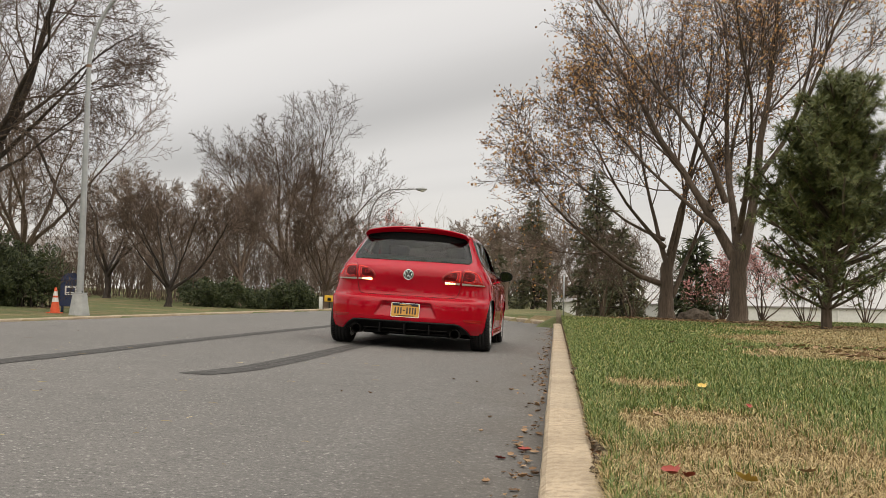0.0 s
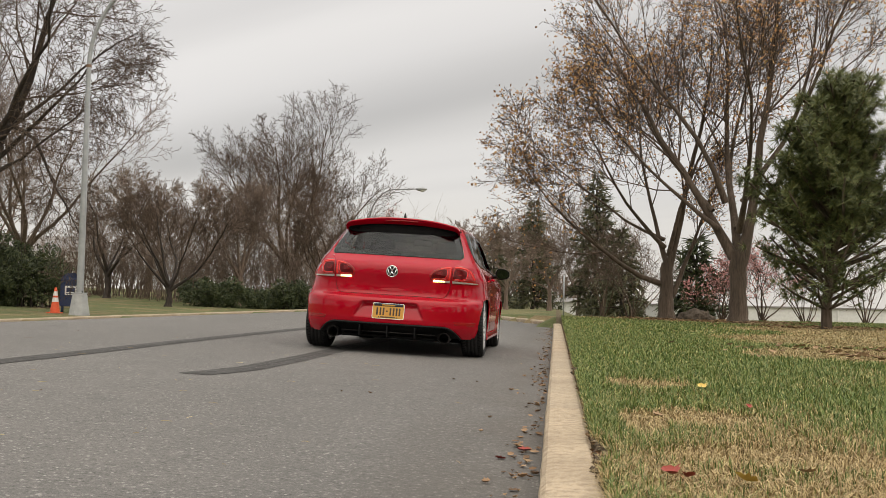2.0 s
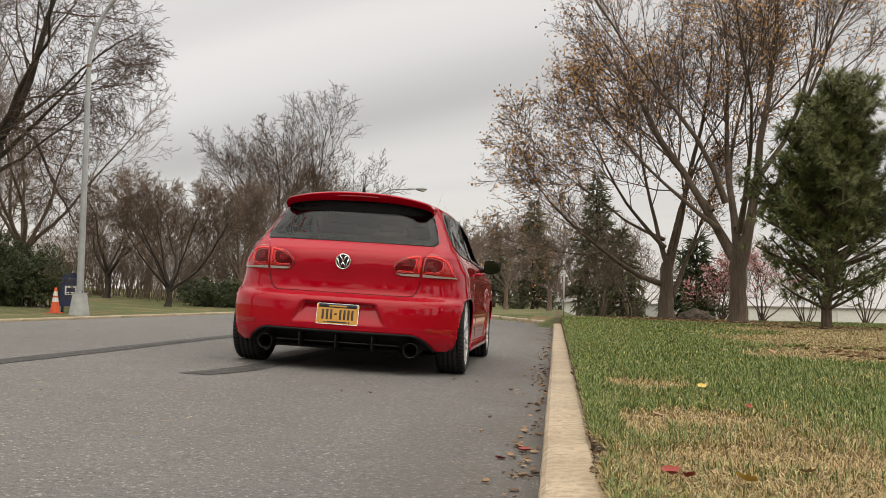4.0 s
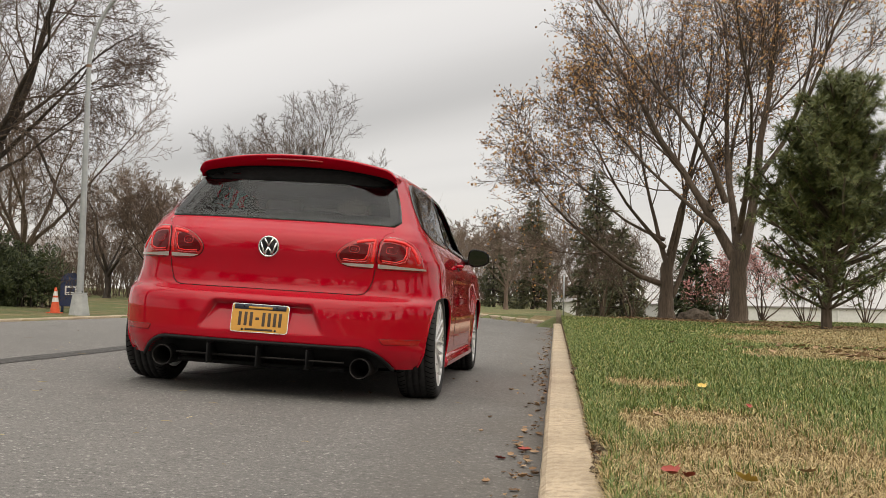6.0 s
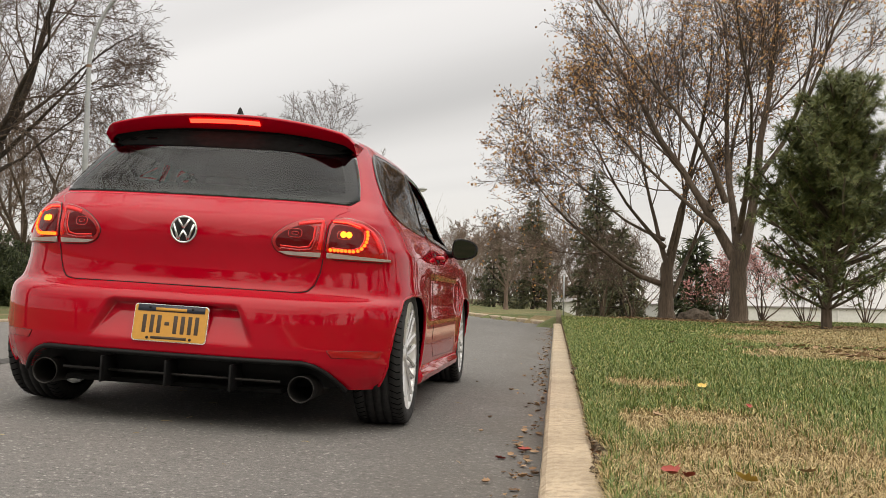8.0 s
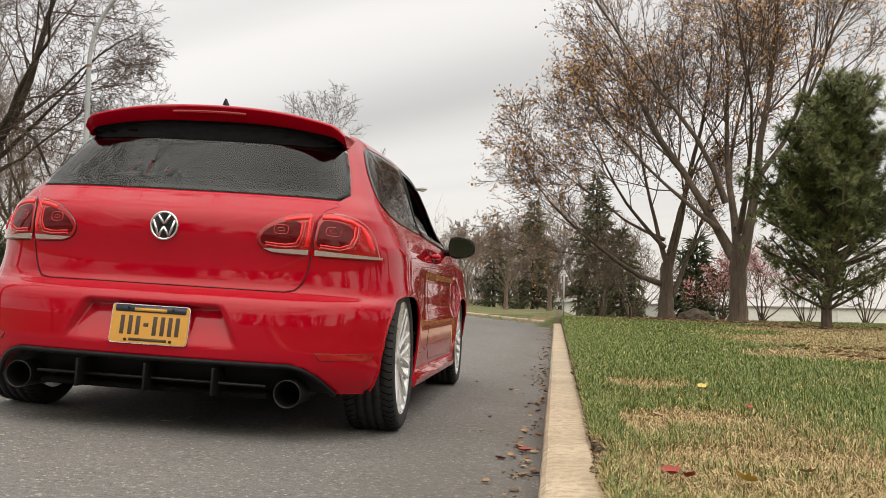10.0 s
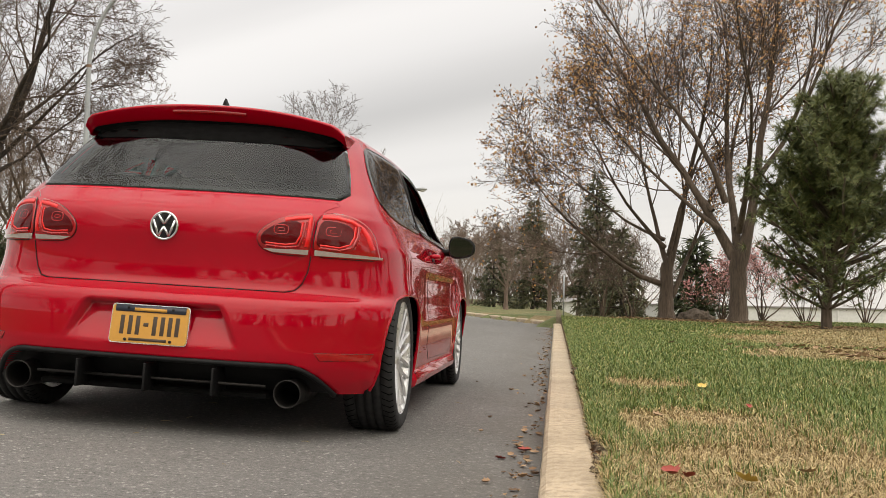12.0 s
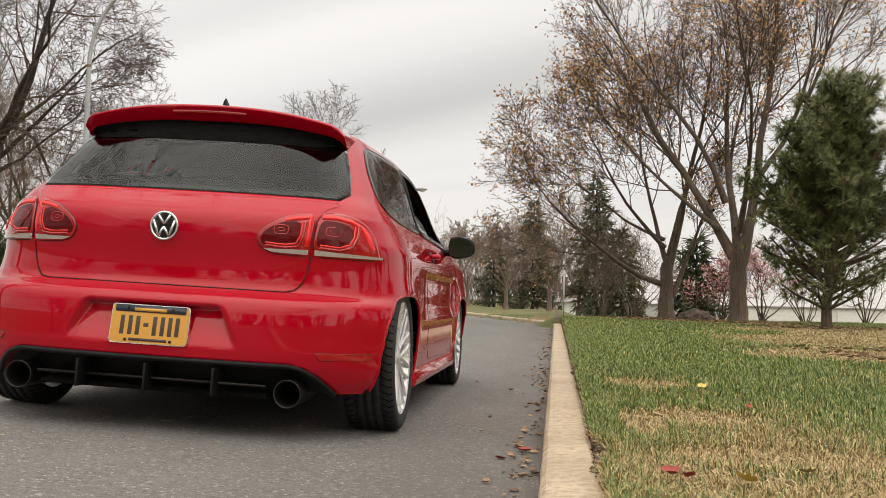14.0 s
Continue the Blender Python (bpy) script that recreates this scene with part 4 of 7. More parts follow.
def ring(z):
    yr, w, yf = level(z)
    df = 0.62 if z < 0.85 else 0.30
    d = corner_depth(z)
    pts = []
    curve = end_curve(w, d, POWER, N_REAR)
    pull = smooth01(0.30, 0.345, z) * (1 - smooth01(0.515, 0.56, z))
    if pull > 0:
        # one line of vertices runs along each of the niche's edges
        c0, k0, k1 = N_REAR // 2, NICHE_COLUMN, NICHE_COLUMN + 14
        xk, x1 = curve[c0 + k0][0], curve[c0 + k1][0]
        want = xk + (niche_half(z) - xk) * pull
        for i in range(c0 - k1, c0 + k1 + 1):
            o = abs(i - c0)
            x = curve[c0 + o][0] * want / xk if o <= k0 else want + (x1 - want) * (o - k0) / (k1 - k0)
            curve[i] = (math.copysign(x, i - c0), d * (1 - (1 - (x / w) ** POWER) ** (1 / POWER)))
    for x, inset in curve:
        y = yr + inset + plate_niche(x, z)
        if in_diffuser(x, z):
            y += 0.085
        pts.append(Vector((x, y, z)))
    y0, y1 = yr + d, yf - df
    for k in range(1, N_SIDE + 1):
        pts.append(Vector((w, y0 + (y1 - y0) * k / (N_SIDE + 1), z)))
    front = end_curve(w, df, 2.6, N_FRONT)
    pts += [Vector((x, yf - inset, z)) for x, inset in reversed(front)]
    pts += [Vector((-w, y1 + (y0 - y1) * k / (N_SIDE + 1), z)) for k in range(1, N_SIDE + 1)]
    for p in pts:
        for ax in (AXLE_R, AXLE_F):
            r = arch(p.y, p.z, ax)
            if abs(p.x) > 0.80:
                p.x += math.copysign(0.012 * math.exp(-((r - 1.0) / 0.2) ** 2), p.x)
        if p.z > 0.93:
            p.x *= 1 + 0.065 * smooth01(0.93, 1.28, p.z) * smooth01(0.55, 1.7, p.y)
        # scooped flank below the shoulder
        if 0.45 < p.z < 0.75 and abs(p.x) > 0.85 and 1.0 < p.y < 3.0:
            p.x -= math.copysign(0.016 * smooth01(0.45, 0.55, p.z) * (1 - smooth01(0.66, 0.75, p.z)) * smooth01(1.0, 1.4, p.y) * (1 - smooth01(2.6, 3.0, p.y)), p.x)
    return pts


def arch(y, z, ax):
    """1 on the edge of a wheel arch, less inside it."""
    dz = max(0.0, z - ARCH_Z) / 0.302
    return (abs((y - ax) / 0.366) ** 3.0 + dz ** 3.0) ** (1 / 3.0)


def snap_arches(p):
    if abs(p.x) > 0.66:
        for ax in (AXLE_R, AXLE_F):
            k = arch(p.y, p.z, ax)
            if 0 < abs(k - 1) < 0.032:
                p.y = ax + (p.y - ax) / k
                if p.z > ARCH_Z:
                    p.z = ARCH_Z + (p.z - ARCH_Z) / k
    return p


def inside(poly, x, y):
    c = False
    for i in range(len(poly)):
        (x0, y0), (x1, y1) = poly[i - 1], poly[i]
        if (y0 > y) != (y1 > y) and x < (x1 - x0) * (y - y0) / (y1 - y0) + x0:
            c = not c
    return c


def rounded(poly, times=3, keep=0.25):
    """Cuts the corners of a closed outline."""
    for _ in range(times):
        out = []
        for i in range(len(poly)):
            a, b = poly[i], poly[(i + 1) % len(poly)]
            L = math.dist(a, b)
            t = min(keep, 0.035 / L) if L > 0.12 else keep
            out += [(a[0] + (b[0] - a[0]) * t, a[1] + (b[1] - a[1]) * t), (b[0] + (a[0] - b[0]) * t, b[1] + (a[1] - b[1]) * t)]
        poly = out
    return poly


def fine(poly, step=0.018):
    out = []
    for i in range(len(poly)):
        a, b = poly[i], poly[(i + 1) % len(poly)]
        n = max(1, int(math.dist(a, b) / step))
        out += [(a[0] + (b[0] - a[0]) * k / n, a[1] + (b[1] - a[1]) * k / n) for k in range(n)]
    return out


def shrunk(poly, d):
    n = len(poly)
    area = sum(poly[i - 1][0] * poly[i][1] - poly[i][0] * poly[i - 1][1] for i in range(n))
    s = 1 if area > 0 else -1
    out = []
    for i in range(n):
        a, b = Vector(poly[i - 1]), Vector(poly[(i + 1) % n])
        t = (b - a).normalized()
        out.append((poly[i][0] - s * t.y * d, poly[i][1] + s * t.x * d))
    return out


REAR_GLASS = fine(rounded([(-0.674, 0.966), (0.674, 0.966), (0.640, 1.09), (0.575, 1.245), (-0.575, 1.245), (-0.640, 1.09)], 1))
WINDSCREEN = fine(rounded([(-0.66, 0.98), (0.66, 0.98), (0.54, 1.25), (-0.54, 1.25)]))
QUARTER = fine(rounded([(0.83, 1.262), (0.72, 1.19), (0.64, 1.11), (0.585, 1.03), (0.575, 0.975), (0.65, 0.945), (0.90, 0.924), (1.34, 0.916), (1.585, 0.916), (1.560, 1.268), (1.15, 1.272)]))
DOOR_GLASS = fine(rounded([(1.62, 0.916), (2.66, 0.885), (2.45, 1.04), (2.22, 1.17), (1.98, 1.255), (1.590, 1.268)]))


def make_shell(car):
    zs = [0.185 + 0.0115 * i for i in range(96)]
    zs = [z for z in zs if z < 1.279] + [1.285]
    rings = [ring(z) for z in zs]
    base = rings[-1]
    mid = Vector((0, (min(p.y for p in base) + max(p.y for p in base)) / 2, 0))
    for s in (0.985, 0.965, 0.94, 0.90, 0.85, 0.78, 0.70, 0.60, 0.48, 0.34, 0.18, 0.06):
        rings.append([Vector((p.x * s, mid.y + (p.y - mid.y) * s, 1.285 + 0.105 * (1 - s ** 2.6) ** 0.62)) for p in base])
    V = [snap_arches(p) for r in rings for p in r]
    body, diff, roof, frit = [], [], [], []
    glass_edge = shrunk(REAR_GLASS, 0.003)
    n = N_RING
    shut_rear, shut_front, shut_q, shut_d = shrunk(REAR_GLASS, 0.045), shrunk(WINDSCREEN, 0.03), shrunk(QUARTER, 0.025), shrunk(DOOR_GLASS, 0.018)
    for j in range(len(rings) - 1):
        for i in range(n):
            f = (j * n + i, j * n + (i + 1) % n, (j + 1) * n + (i + 1) % n, (j + 1) * n + i)
            c = (V[f[0]] + V[f[1]] + V[f[2]] + V[f[3]]) / 4
            if j >= len(zs) - 1:
                roof.append(f)
                continue
            if abs(c.x) > 0.66 and any(arch(c.y, c.z, ax) < 1 for ax in (AXLE_R, AXLE_F)):
                continue
            if c.y < 0.75 and inside(shut_rear, c.x, c.z):
                continue
            if c.y > 1.9 and inside(shut_front, c.x, c.z):
                continue
            if abs(c.x) > 0.5 and c.z > 0.88 and (inside(shut_q, c.y, c.z) or inside(shut_d, c.y, c.z)):
                continue
            if c.y < 0.75 and c.z > 0.95 and inside(glass_edge, c.x, c.z):
                frit.append(f)
                continue
            (diff if c.y < 0.4 and in_diffuser(c.x, c.z) else body).append(f)
    roof.append(tuple((len(rings) - 1) * n + i for i in range(n)))

    def sub(faces):
        used = sorted({i for f in faces for i in f})
        at = {k: i for i, k in enumerate(used)}
        return [V[k] for k in used], [tuple(at[i] for i in f) for f in faces]
    part("body", sub(body), PAINT, car, "glossy red body with soft highlights")
    part("roof", sub(roof), PAINT, car)
    part("window_flange", sub(frit), DEEP_BLACK, car, "black flange under the rear window")
    lining = [f for f in body if V[f[0]].z > 0.90] + roof
    LV, LF = sub(lining)
    part("lining", ([Vector((p.x * 0.972, mid.y + (p.y - mid.y) * 0.985, p.z - 0.012)) for p in LV], LF), CABIN, car, "dark cabin lining")
    part("diffuser", sub(diff), BLACK_PLASTIC, car, "matt black rear diffuser")
    # an unbroken copy of the surface to lay trim on
    full = []
    for j in range(len(rings) - 1):
        for i in range(n):
            full.append((j * n + i, j * n + (i + 1) % n, (j + 1) * n + (i + 1) % n, (j + 1) * n + i))
    from mathutils.bvhtree import BVHTree
    return BVHTree.FromPolygons(V, full)


CAR = thing("car", "red two-door hatchback with black rear diffuser and silver wheels", "car")
SKIN = make_shell(CAR)


def on_skin(a, b, side):
    """A point of the car's surface: side 'rear' takes (x, z), 'right' and 'left' take (y, z), 'front' takes (x, z)."""
    if side in ("rear", "front"):
        o, d = (Vector((a, -2, b)), Vector((0, 1, 0))) if side == "rear" else (Vector((a, 6, b)), Vector((0, -1, 0)))
    else:
        s = 1 if side == "right" else -1
        o, d = Vector((3 * s, a, b)), Vector((-s, 0, 0))
    p, nrm, _, _ = SKIN.ray_cast(o, d)
    if p is None:
        p, nrm = Vector(o), -d
    if nrm.dot(d) > 0:
        nrm = -nrm
    return p, nrm


def panel(poly, side, lift, thick=0.006, rings=(1.0, 0.96, 0.88, 0.72, 0.5, 0.25), hole=None, even=0):
    """A thin panel with the given outline that follows the car's surface."""
    cx, cz = sum(p[0] for p in poly) / len(poly), sum(p[1] for p in poly) / len(poly)
    V, F = [], []
    n = len(poly)
    loops = [[(cx + (a - cx) * s, cz + (b - cz) * s) for a, b in poly] for s in rings] if hole is None else [poly, shrunk(poly, hole * 0.5), shrunk(poly, hole)]
    outer = []
    for a, b in loops[0]:
        p, nm = on_skin(a, b, side)
        V.append(p + nm * (lift - thick))
    for lp in loops:
        for a, b in lp:
            p, nm = on_skin(a, b, side)
            V.append(p + nm * lift)
    m = len(loops) + 1
    for j in range(m - 1):
        for i in range(n):
            i2 = (i + 1) % n
            F.append((j * n + i, j * n + i2, (j + 1) * n + i2, (j + 1) * n + i))
    if hole is None:
        p, nm = on_skin(cx, cz, side)
        V.append(p + nm * lift)
        for i in range(n):
            F.append(((m - 1) * n + i, (m - 1) * n + (i + 1) % n, len(V) - 1))
    axis = 1 if side in ("rear", "front") else 0
    for _ in range(even):
        # evens out the pane's depth inside its edge
        old = [v[axis] for v in V]
        for j in range(2, m):
            for i in range(n):
                k = j * n + i
                around_k = [old[j * n + (i + q) % n] for q in (-2, -1, 1, 2)] + [old[k - n], old[k + n] if j < m - 1 else old[len(V) - 1]]
                V[k][axis] = 0.4 * old[k] + 0.1 * sum(around_k)
    if side in ("left", "front"):
        F = [f[::-1] for f in F]
    return V, F


def line_on(pts, side, r, closed=False, lift=0.0, step=0.02):
    """A thin tube laid along the car's surface."""
    path = fine(pts, step) if closed else fine(pts, step)[: -max(1, int(math.dist(pts[-1], pts[0]) / step))] + [pts[-1]]
    P = []
    for a, b in path:
        p, nm = on_skin(a, b, side)
        P.append(p + nm * lift)
    V, F = [], []
    tube(V, F, P, r, 6, closed)
    return V, F


def mirror_x(poly):
    return [(-a, b) for a, b in poly][::-1]


def ribbon(path, side, half, lift):
    """A flat strip of even width that follows the surface."""
    V, F = [], []
    pts = []
    for a, b in zip(path[:-1], path[1:]):
        n = max(1, int(math.dist(a, b) / 0.008))
        pts += [(a[0] + (b[0] - a[0]) * k / n, a[1] + (b[1] - a[1]) * k / n) for k in range(n)]
    pts.append(path[-1])
    for i, (a, b) in enumerate(pts):
        p, q = pts[max(0, i - 2)], pts[min(len(pts) - 1, i + 2)]
        t = Vector((q[0] - p[0], q[1] - p[1])).normalized()
        for h, up in ((-half, lift - 0.004), (-half, lift), (half, lift), (half, lift - 0.004)):
            o, nm = on_skin(a - t.y * h, b + t.x * h, side)
            V.append(o + nm * up)
    for i in range(len(pts) - 1):
        for k in range(3):
            F.append((i * 4 + k, i * 4 + k + 1, i * 4 + k + 5, i * 4 + k + 4))
    return V, F


WIDE = (1.0, 0.96, 0.9, 0.82, 0.74, 0.66, 0.58, 0.5, 0.42, 0.34, 0.26, 0.18, 0.1)


def make_openings(car):
    part("rear_window", panel(REAR_GLASS, "rear", 0.005, rings=WIDE), GLASS_DARK, car, "tinted rear window")
    part("rear_window_border", panel(REAR_GLASS, "rear", 0.0022, hole=0.055), BLACK_GLOSS, car, "black printed glass border")
    # black head strip; its lower part paints the spoiler's dark reflection in the glass
    part("rear_window_head", panel(fine([(-0.580, 1.246), (-0.550, 1.222), (-0.48, 1.202), (0.48, 1.202), (0.550, 1.222), (0.580, 1.246), (0.575, 1.284), (-0.575, 1.284)]), "rear", 0.007), DEEP_BLACK, car)
    part("rear_window_seal", line_on(REAR_GLASS, "rear", 0.003, True), SHUT, car)
    part("windscreen", panel(WINDSCREEN, "front", 0.004), GLASS_CLEAR, car)
    part("windscreen_border", panel(WINDSCREEN, "front", 0.002, hole=0.045), BLACK_GLOSS, car)
    for side in ("right", "left"):
        part("quarter_window", panel(QUARTER, side, 0.004, rings=WIDE, even=8), GLASS_SIDE, car, "dark tinted side window")
        part("quarter_window_border", panel(QUARTER, side, 0.002, hole=0.020), BLACK_GLOSS, car)
        part("window_seal", line_on(QUARTER, side, 0.0042, True, 0.002), BLACK_GLOSS, car)
        part("door_frame", panel(DOOR_GLASS, side, 0.006, hole=0.026), BLACK_GLOSS, car)
        part("window_seal", line_on(DOOR_GLASS, side, 0.0055, True, 0.003), BLACK_GLOSS, car)
        # door and sill joints
        door = [(1.57, 0.905), (1.475, 0.72), (1.465, 0.50), (1.49, 0.34), (1.62, 0.265), (2.60, 0.25), (2.82, 0.30), (2.86, 0.60), (2.80, 0.885)]
        part("door_joint", line_on(door, side, 0.0014), SHUT, car)
    return part("door_glass", panel(shrunk(DOOR_GLASS, 0.016), "right", -0.012, 0.004, rings=WIDE), GLASS_SIDE, car, "tinted door window, wound down part of the way"), part("door_glass", panel(shrunk(DOOR_GLASS, 0.016), "left", -0.012, 0.004), GLASS_SIDE, car)


TAILGATE = fine(rounded([(-0.520, 0.577), (0.520, 0.577), (0.548, 0.61), (0.566, 0.66), (0.576, 0.74), (0.590, 0.90), (0.668, 0.953), (-0.668, 0.953), (-0.590, 0.90), (-0.576, 0.74), (-0.566, 0.66), (-0.548, 0.61)], 1))
TAILGATE_JOINT = [(-0.575, 0.724), (-0.566, 0.66), (-0.548, 0.61), (-0.525, 0.585), (-0.49, 0.576), (0.49, 0.576), (0.525, 0.585), (0.548, 0.61), (0.566, 0.66), (0.575, 0.724)]
LAMP_IN = fine(rounded([(0.568, 0.725), (0.580, 0.894), (0.50, 0.883), (0.435, 0.857), (0.385, 0.817), (0.368, 0.786), (0.384, 0.748), (0.425, 0.728), (0.495, 0.724)], 1), 0.012)
LAMP_OUT = fine(rounded([(0.580, 0.724), (0.592, 0.896), (0.657, 0.902), (0.713, 0.893), (0.760, 0.864), (0.791, 0.821), (0.808, 0.765), (0.816, 0.727), (0.726, 0.724)], 1), 0.012)


def soft_square(c):
    return math.copysign(abs(c) ** 0.6, c)


def lamp(car, sign, side_name):
    """One pair of rear lamps: the inner one on the tailgate, the outer one on the wing."""
    flip = (lambda q: q) if sign > 0 else mirror_x

    def path(pts):
        return [(sign * a, b) for a, b in pts]
    for name, outline, ox, wide in (("tail_lamp_inner", LAMP_IN, 0.0, 0.15), ("tail_lamp_outer", LAMP_OUT, 0.215, 0.17)):
        body = part(name, panel(flip(outline), "rear", 0.007, 0.012), LAMP_RED, car, "smoked red rear lamp with a clear lower strip")
        part("lamp_seal", line_on(flip(outline), "rear", 0.0032, True, 0.001), SHUT, body)
        if ox == 0.0:
            dark = [(0.382, 0.786), (0.395, 0.757), (0.50, 0.752), (0.535, 0.775), (0.540, 0.845), (0.50, 0.862), (0.44, 0.842), (0.397, 0.812)]
            top = [(0.470, 0.858), (0.51, 0.868), (0.562, 0.876), (0.562, 0.80), (0.556, 0.760)]
            clear = [(0.396, 0.745), (0.43, 0.733), (0.562, 0.730), (0.564, 0.749)]
            curve = [(0.405, 0.768), (0.48, 0.764), (0.518, 0.771), (0.533, 0.80), (0.536, 0.855)]
            chip = (0.462, 0.822)
        else:
            dark = [(0.592, 0.800), (0.594, 0.760), (0.68, 0.756), (0.715, 0.785), (0.718, 0.840), (0.69, 0.862), (0.64, 0.868), (0.600, 0.868)]
            top = [(0.602, 0.880), (0.655, 0.882), (0.705, 0.873), (0.742, 0.850), (0.768, 0.815), (0.788, 0.768)]
            clear = [(0.585, 0.729), (0.820, 0.732), (0.818, 0.742), (0.700, 0.745), (0.587, 0.751)]
            curve = [(0.604, 0.770), (0.675, 0.766), (0.710, 0.780), (0.722, 0.81), (0.720, 0.855)]
            chip = (0.652, 0.828)
        part("smoked_window", panel(flip(fine(rounded(dark, 2), 0.012)), "rear", 0.0095, 0.004), LAMP_DARK, body)
        part("upper_strip", ribbon(path(top), "rear", 0.0075, 0.0095), LAMP_BRIGHT, body)
        part("clear_strip", panel(flip(fine(clear, 0.012)), "rear", 0.0105, 0.004), LAMP_CLEAR, body)
        part("light_guide", ribbon(path(curve), "rear", 0.0038, 0.0105), LAMP_BRIGHT, body)
        second = [(a + 0.010 * (i > 1), b - 0.012 * (i < 3) + 0.002) for i, (a, b) in enumerate(curve)]
        part("light_guide", ribbon(path(second), "rear", 0.0040, 0.0115), LAMP_RED, body)
        # small looped guide in the smoked window
        V, F = [], []
        loop = [(chip[0] + 0.027 * soft_square(math.cos(k * math.pi / 8)), chip[1] + 0.018 * soft_square(math.sin(k * math.pi / 8))) for k in range(16)]
        tube(V, F, [on_skin(sign * a, b, "rear")[0] + Vector((0, -0.010, 0)) for a, b in loop], 0.0024, 5, True)
        loop = [(chip[0] + 0.013 * soft_square(math.cos(k * math.pi / 6)), chip[1] + 0.006 * soft_square(math.sin(k * math.pi / 6))) for k in range(12)]
        tube(V, F, [on_skin(sign * a, b, "rear")[0] + Vector((0, -0.010, 0)) for a, b in loop], 0.0020, 5, True)
        part("light_guide", (V, F), LAMP_RED, body)
        # single diodes along the guide
        V, F = [], []
        for k in range(9):
            t = k / 8 * (len(curve) - 1.001)
            i = int(t)
            a, b = curve[i][0] + (curve[i + 1][0] - curve[i][0]) * (t - i), curve[i][1] + (curve[i + 1][1] - curve[i][1]) * (t - i)
            a, b = a + (0.016 if i > 1 else 0.0), b - (0.012 if i < 3 else 0)
            p, nm = on_skin(sign * a, b, "rear")
            tube(V, F, [p + nm * 0.006, p + nm * 0.0118], 0.0030, 6, False, True)
        tagged(part("diodes", (V, F), LAMP_BRIGHT, body), kind="stuff")
    brake, reverse = [], []
    # brake lights of the outer lamp
    V, F = [], []
    row = [(0.600 + 0.014 * k, 0.764) for k in range(7)] + [(0.700, 0.768), (0.713, 0.777), (0.722, 0.790), (0.727, 0.804), (0.729, 0.819), (0.728, 0.834), (0.725, 0.848)]
    for a, b in row:
        p, nm = on_skin(sign * a, b, "rear")
        tube(V, F, [p + nm * 0.004, p + nm * 0.0155], 0.0072, 8, False, True)
    brake.append(part("brake_light", (V, F), LED_AMBER, car, "row of glowing amber-red diodes"))
    V, F = [], []
    for dx in (-0.010, 0.010):
        p, nm = on_skin(sign * (0.652 + dx), 0.828, "rear")
        tube(V, F, [p + nm * 0.004, p + nm * 0.016], 0.0135, 12, False, True)
    brake.append(part("brake_light", (V, F), LED_CORE, car, "glowing yellow lamp core"))
    V, F = [], []
    tube(V, F, [on_skin(sign * a, b, "rear")[0] + on_skin(sign * a, b, "rear")[1] * 0.011 for a, b in ((0.598, 0.879), (0.65, 0.879), (0.70, 0.866))], 0.0032, 6, False, True)
    brake.append(part("brake_light", (V, F), LED_RED, car))
    # reversing light of the inner lamp
    V, F = [], []
    for k in range(6):
        p, nm = on_skin(sign * (0.415 + 0.018 * k), 0.742, "rear")
        tube(V, F, [p + nm * 0.004, p + nm * 0.0155], 0.0125 - 0.001 * k, 8, False, True)
    reverse.append(part("reversing_light", (V, F), LED_WARM, car, "glowing warm white reversing lamp"))
    return brake, reverse


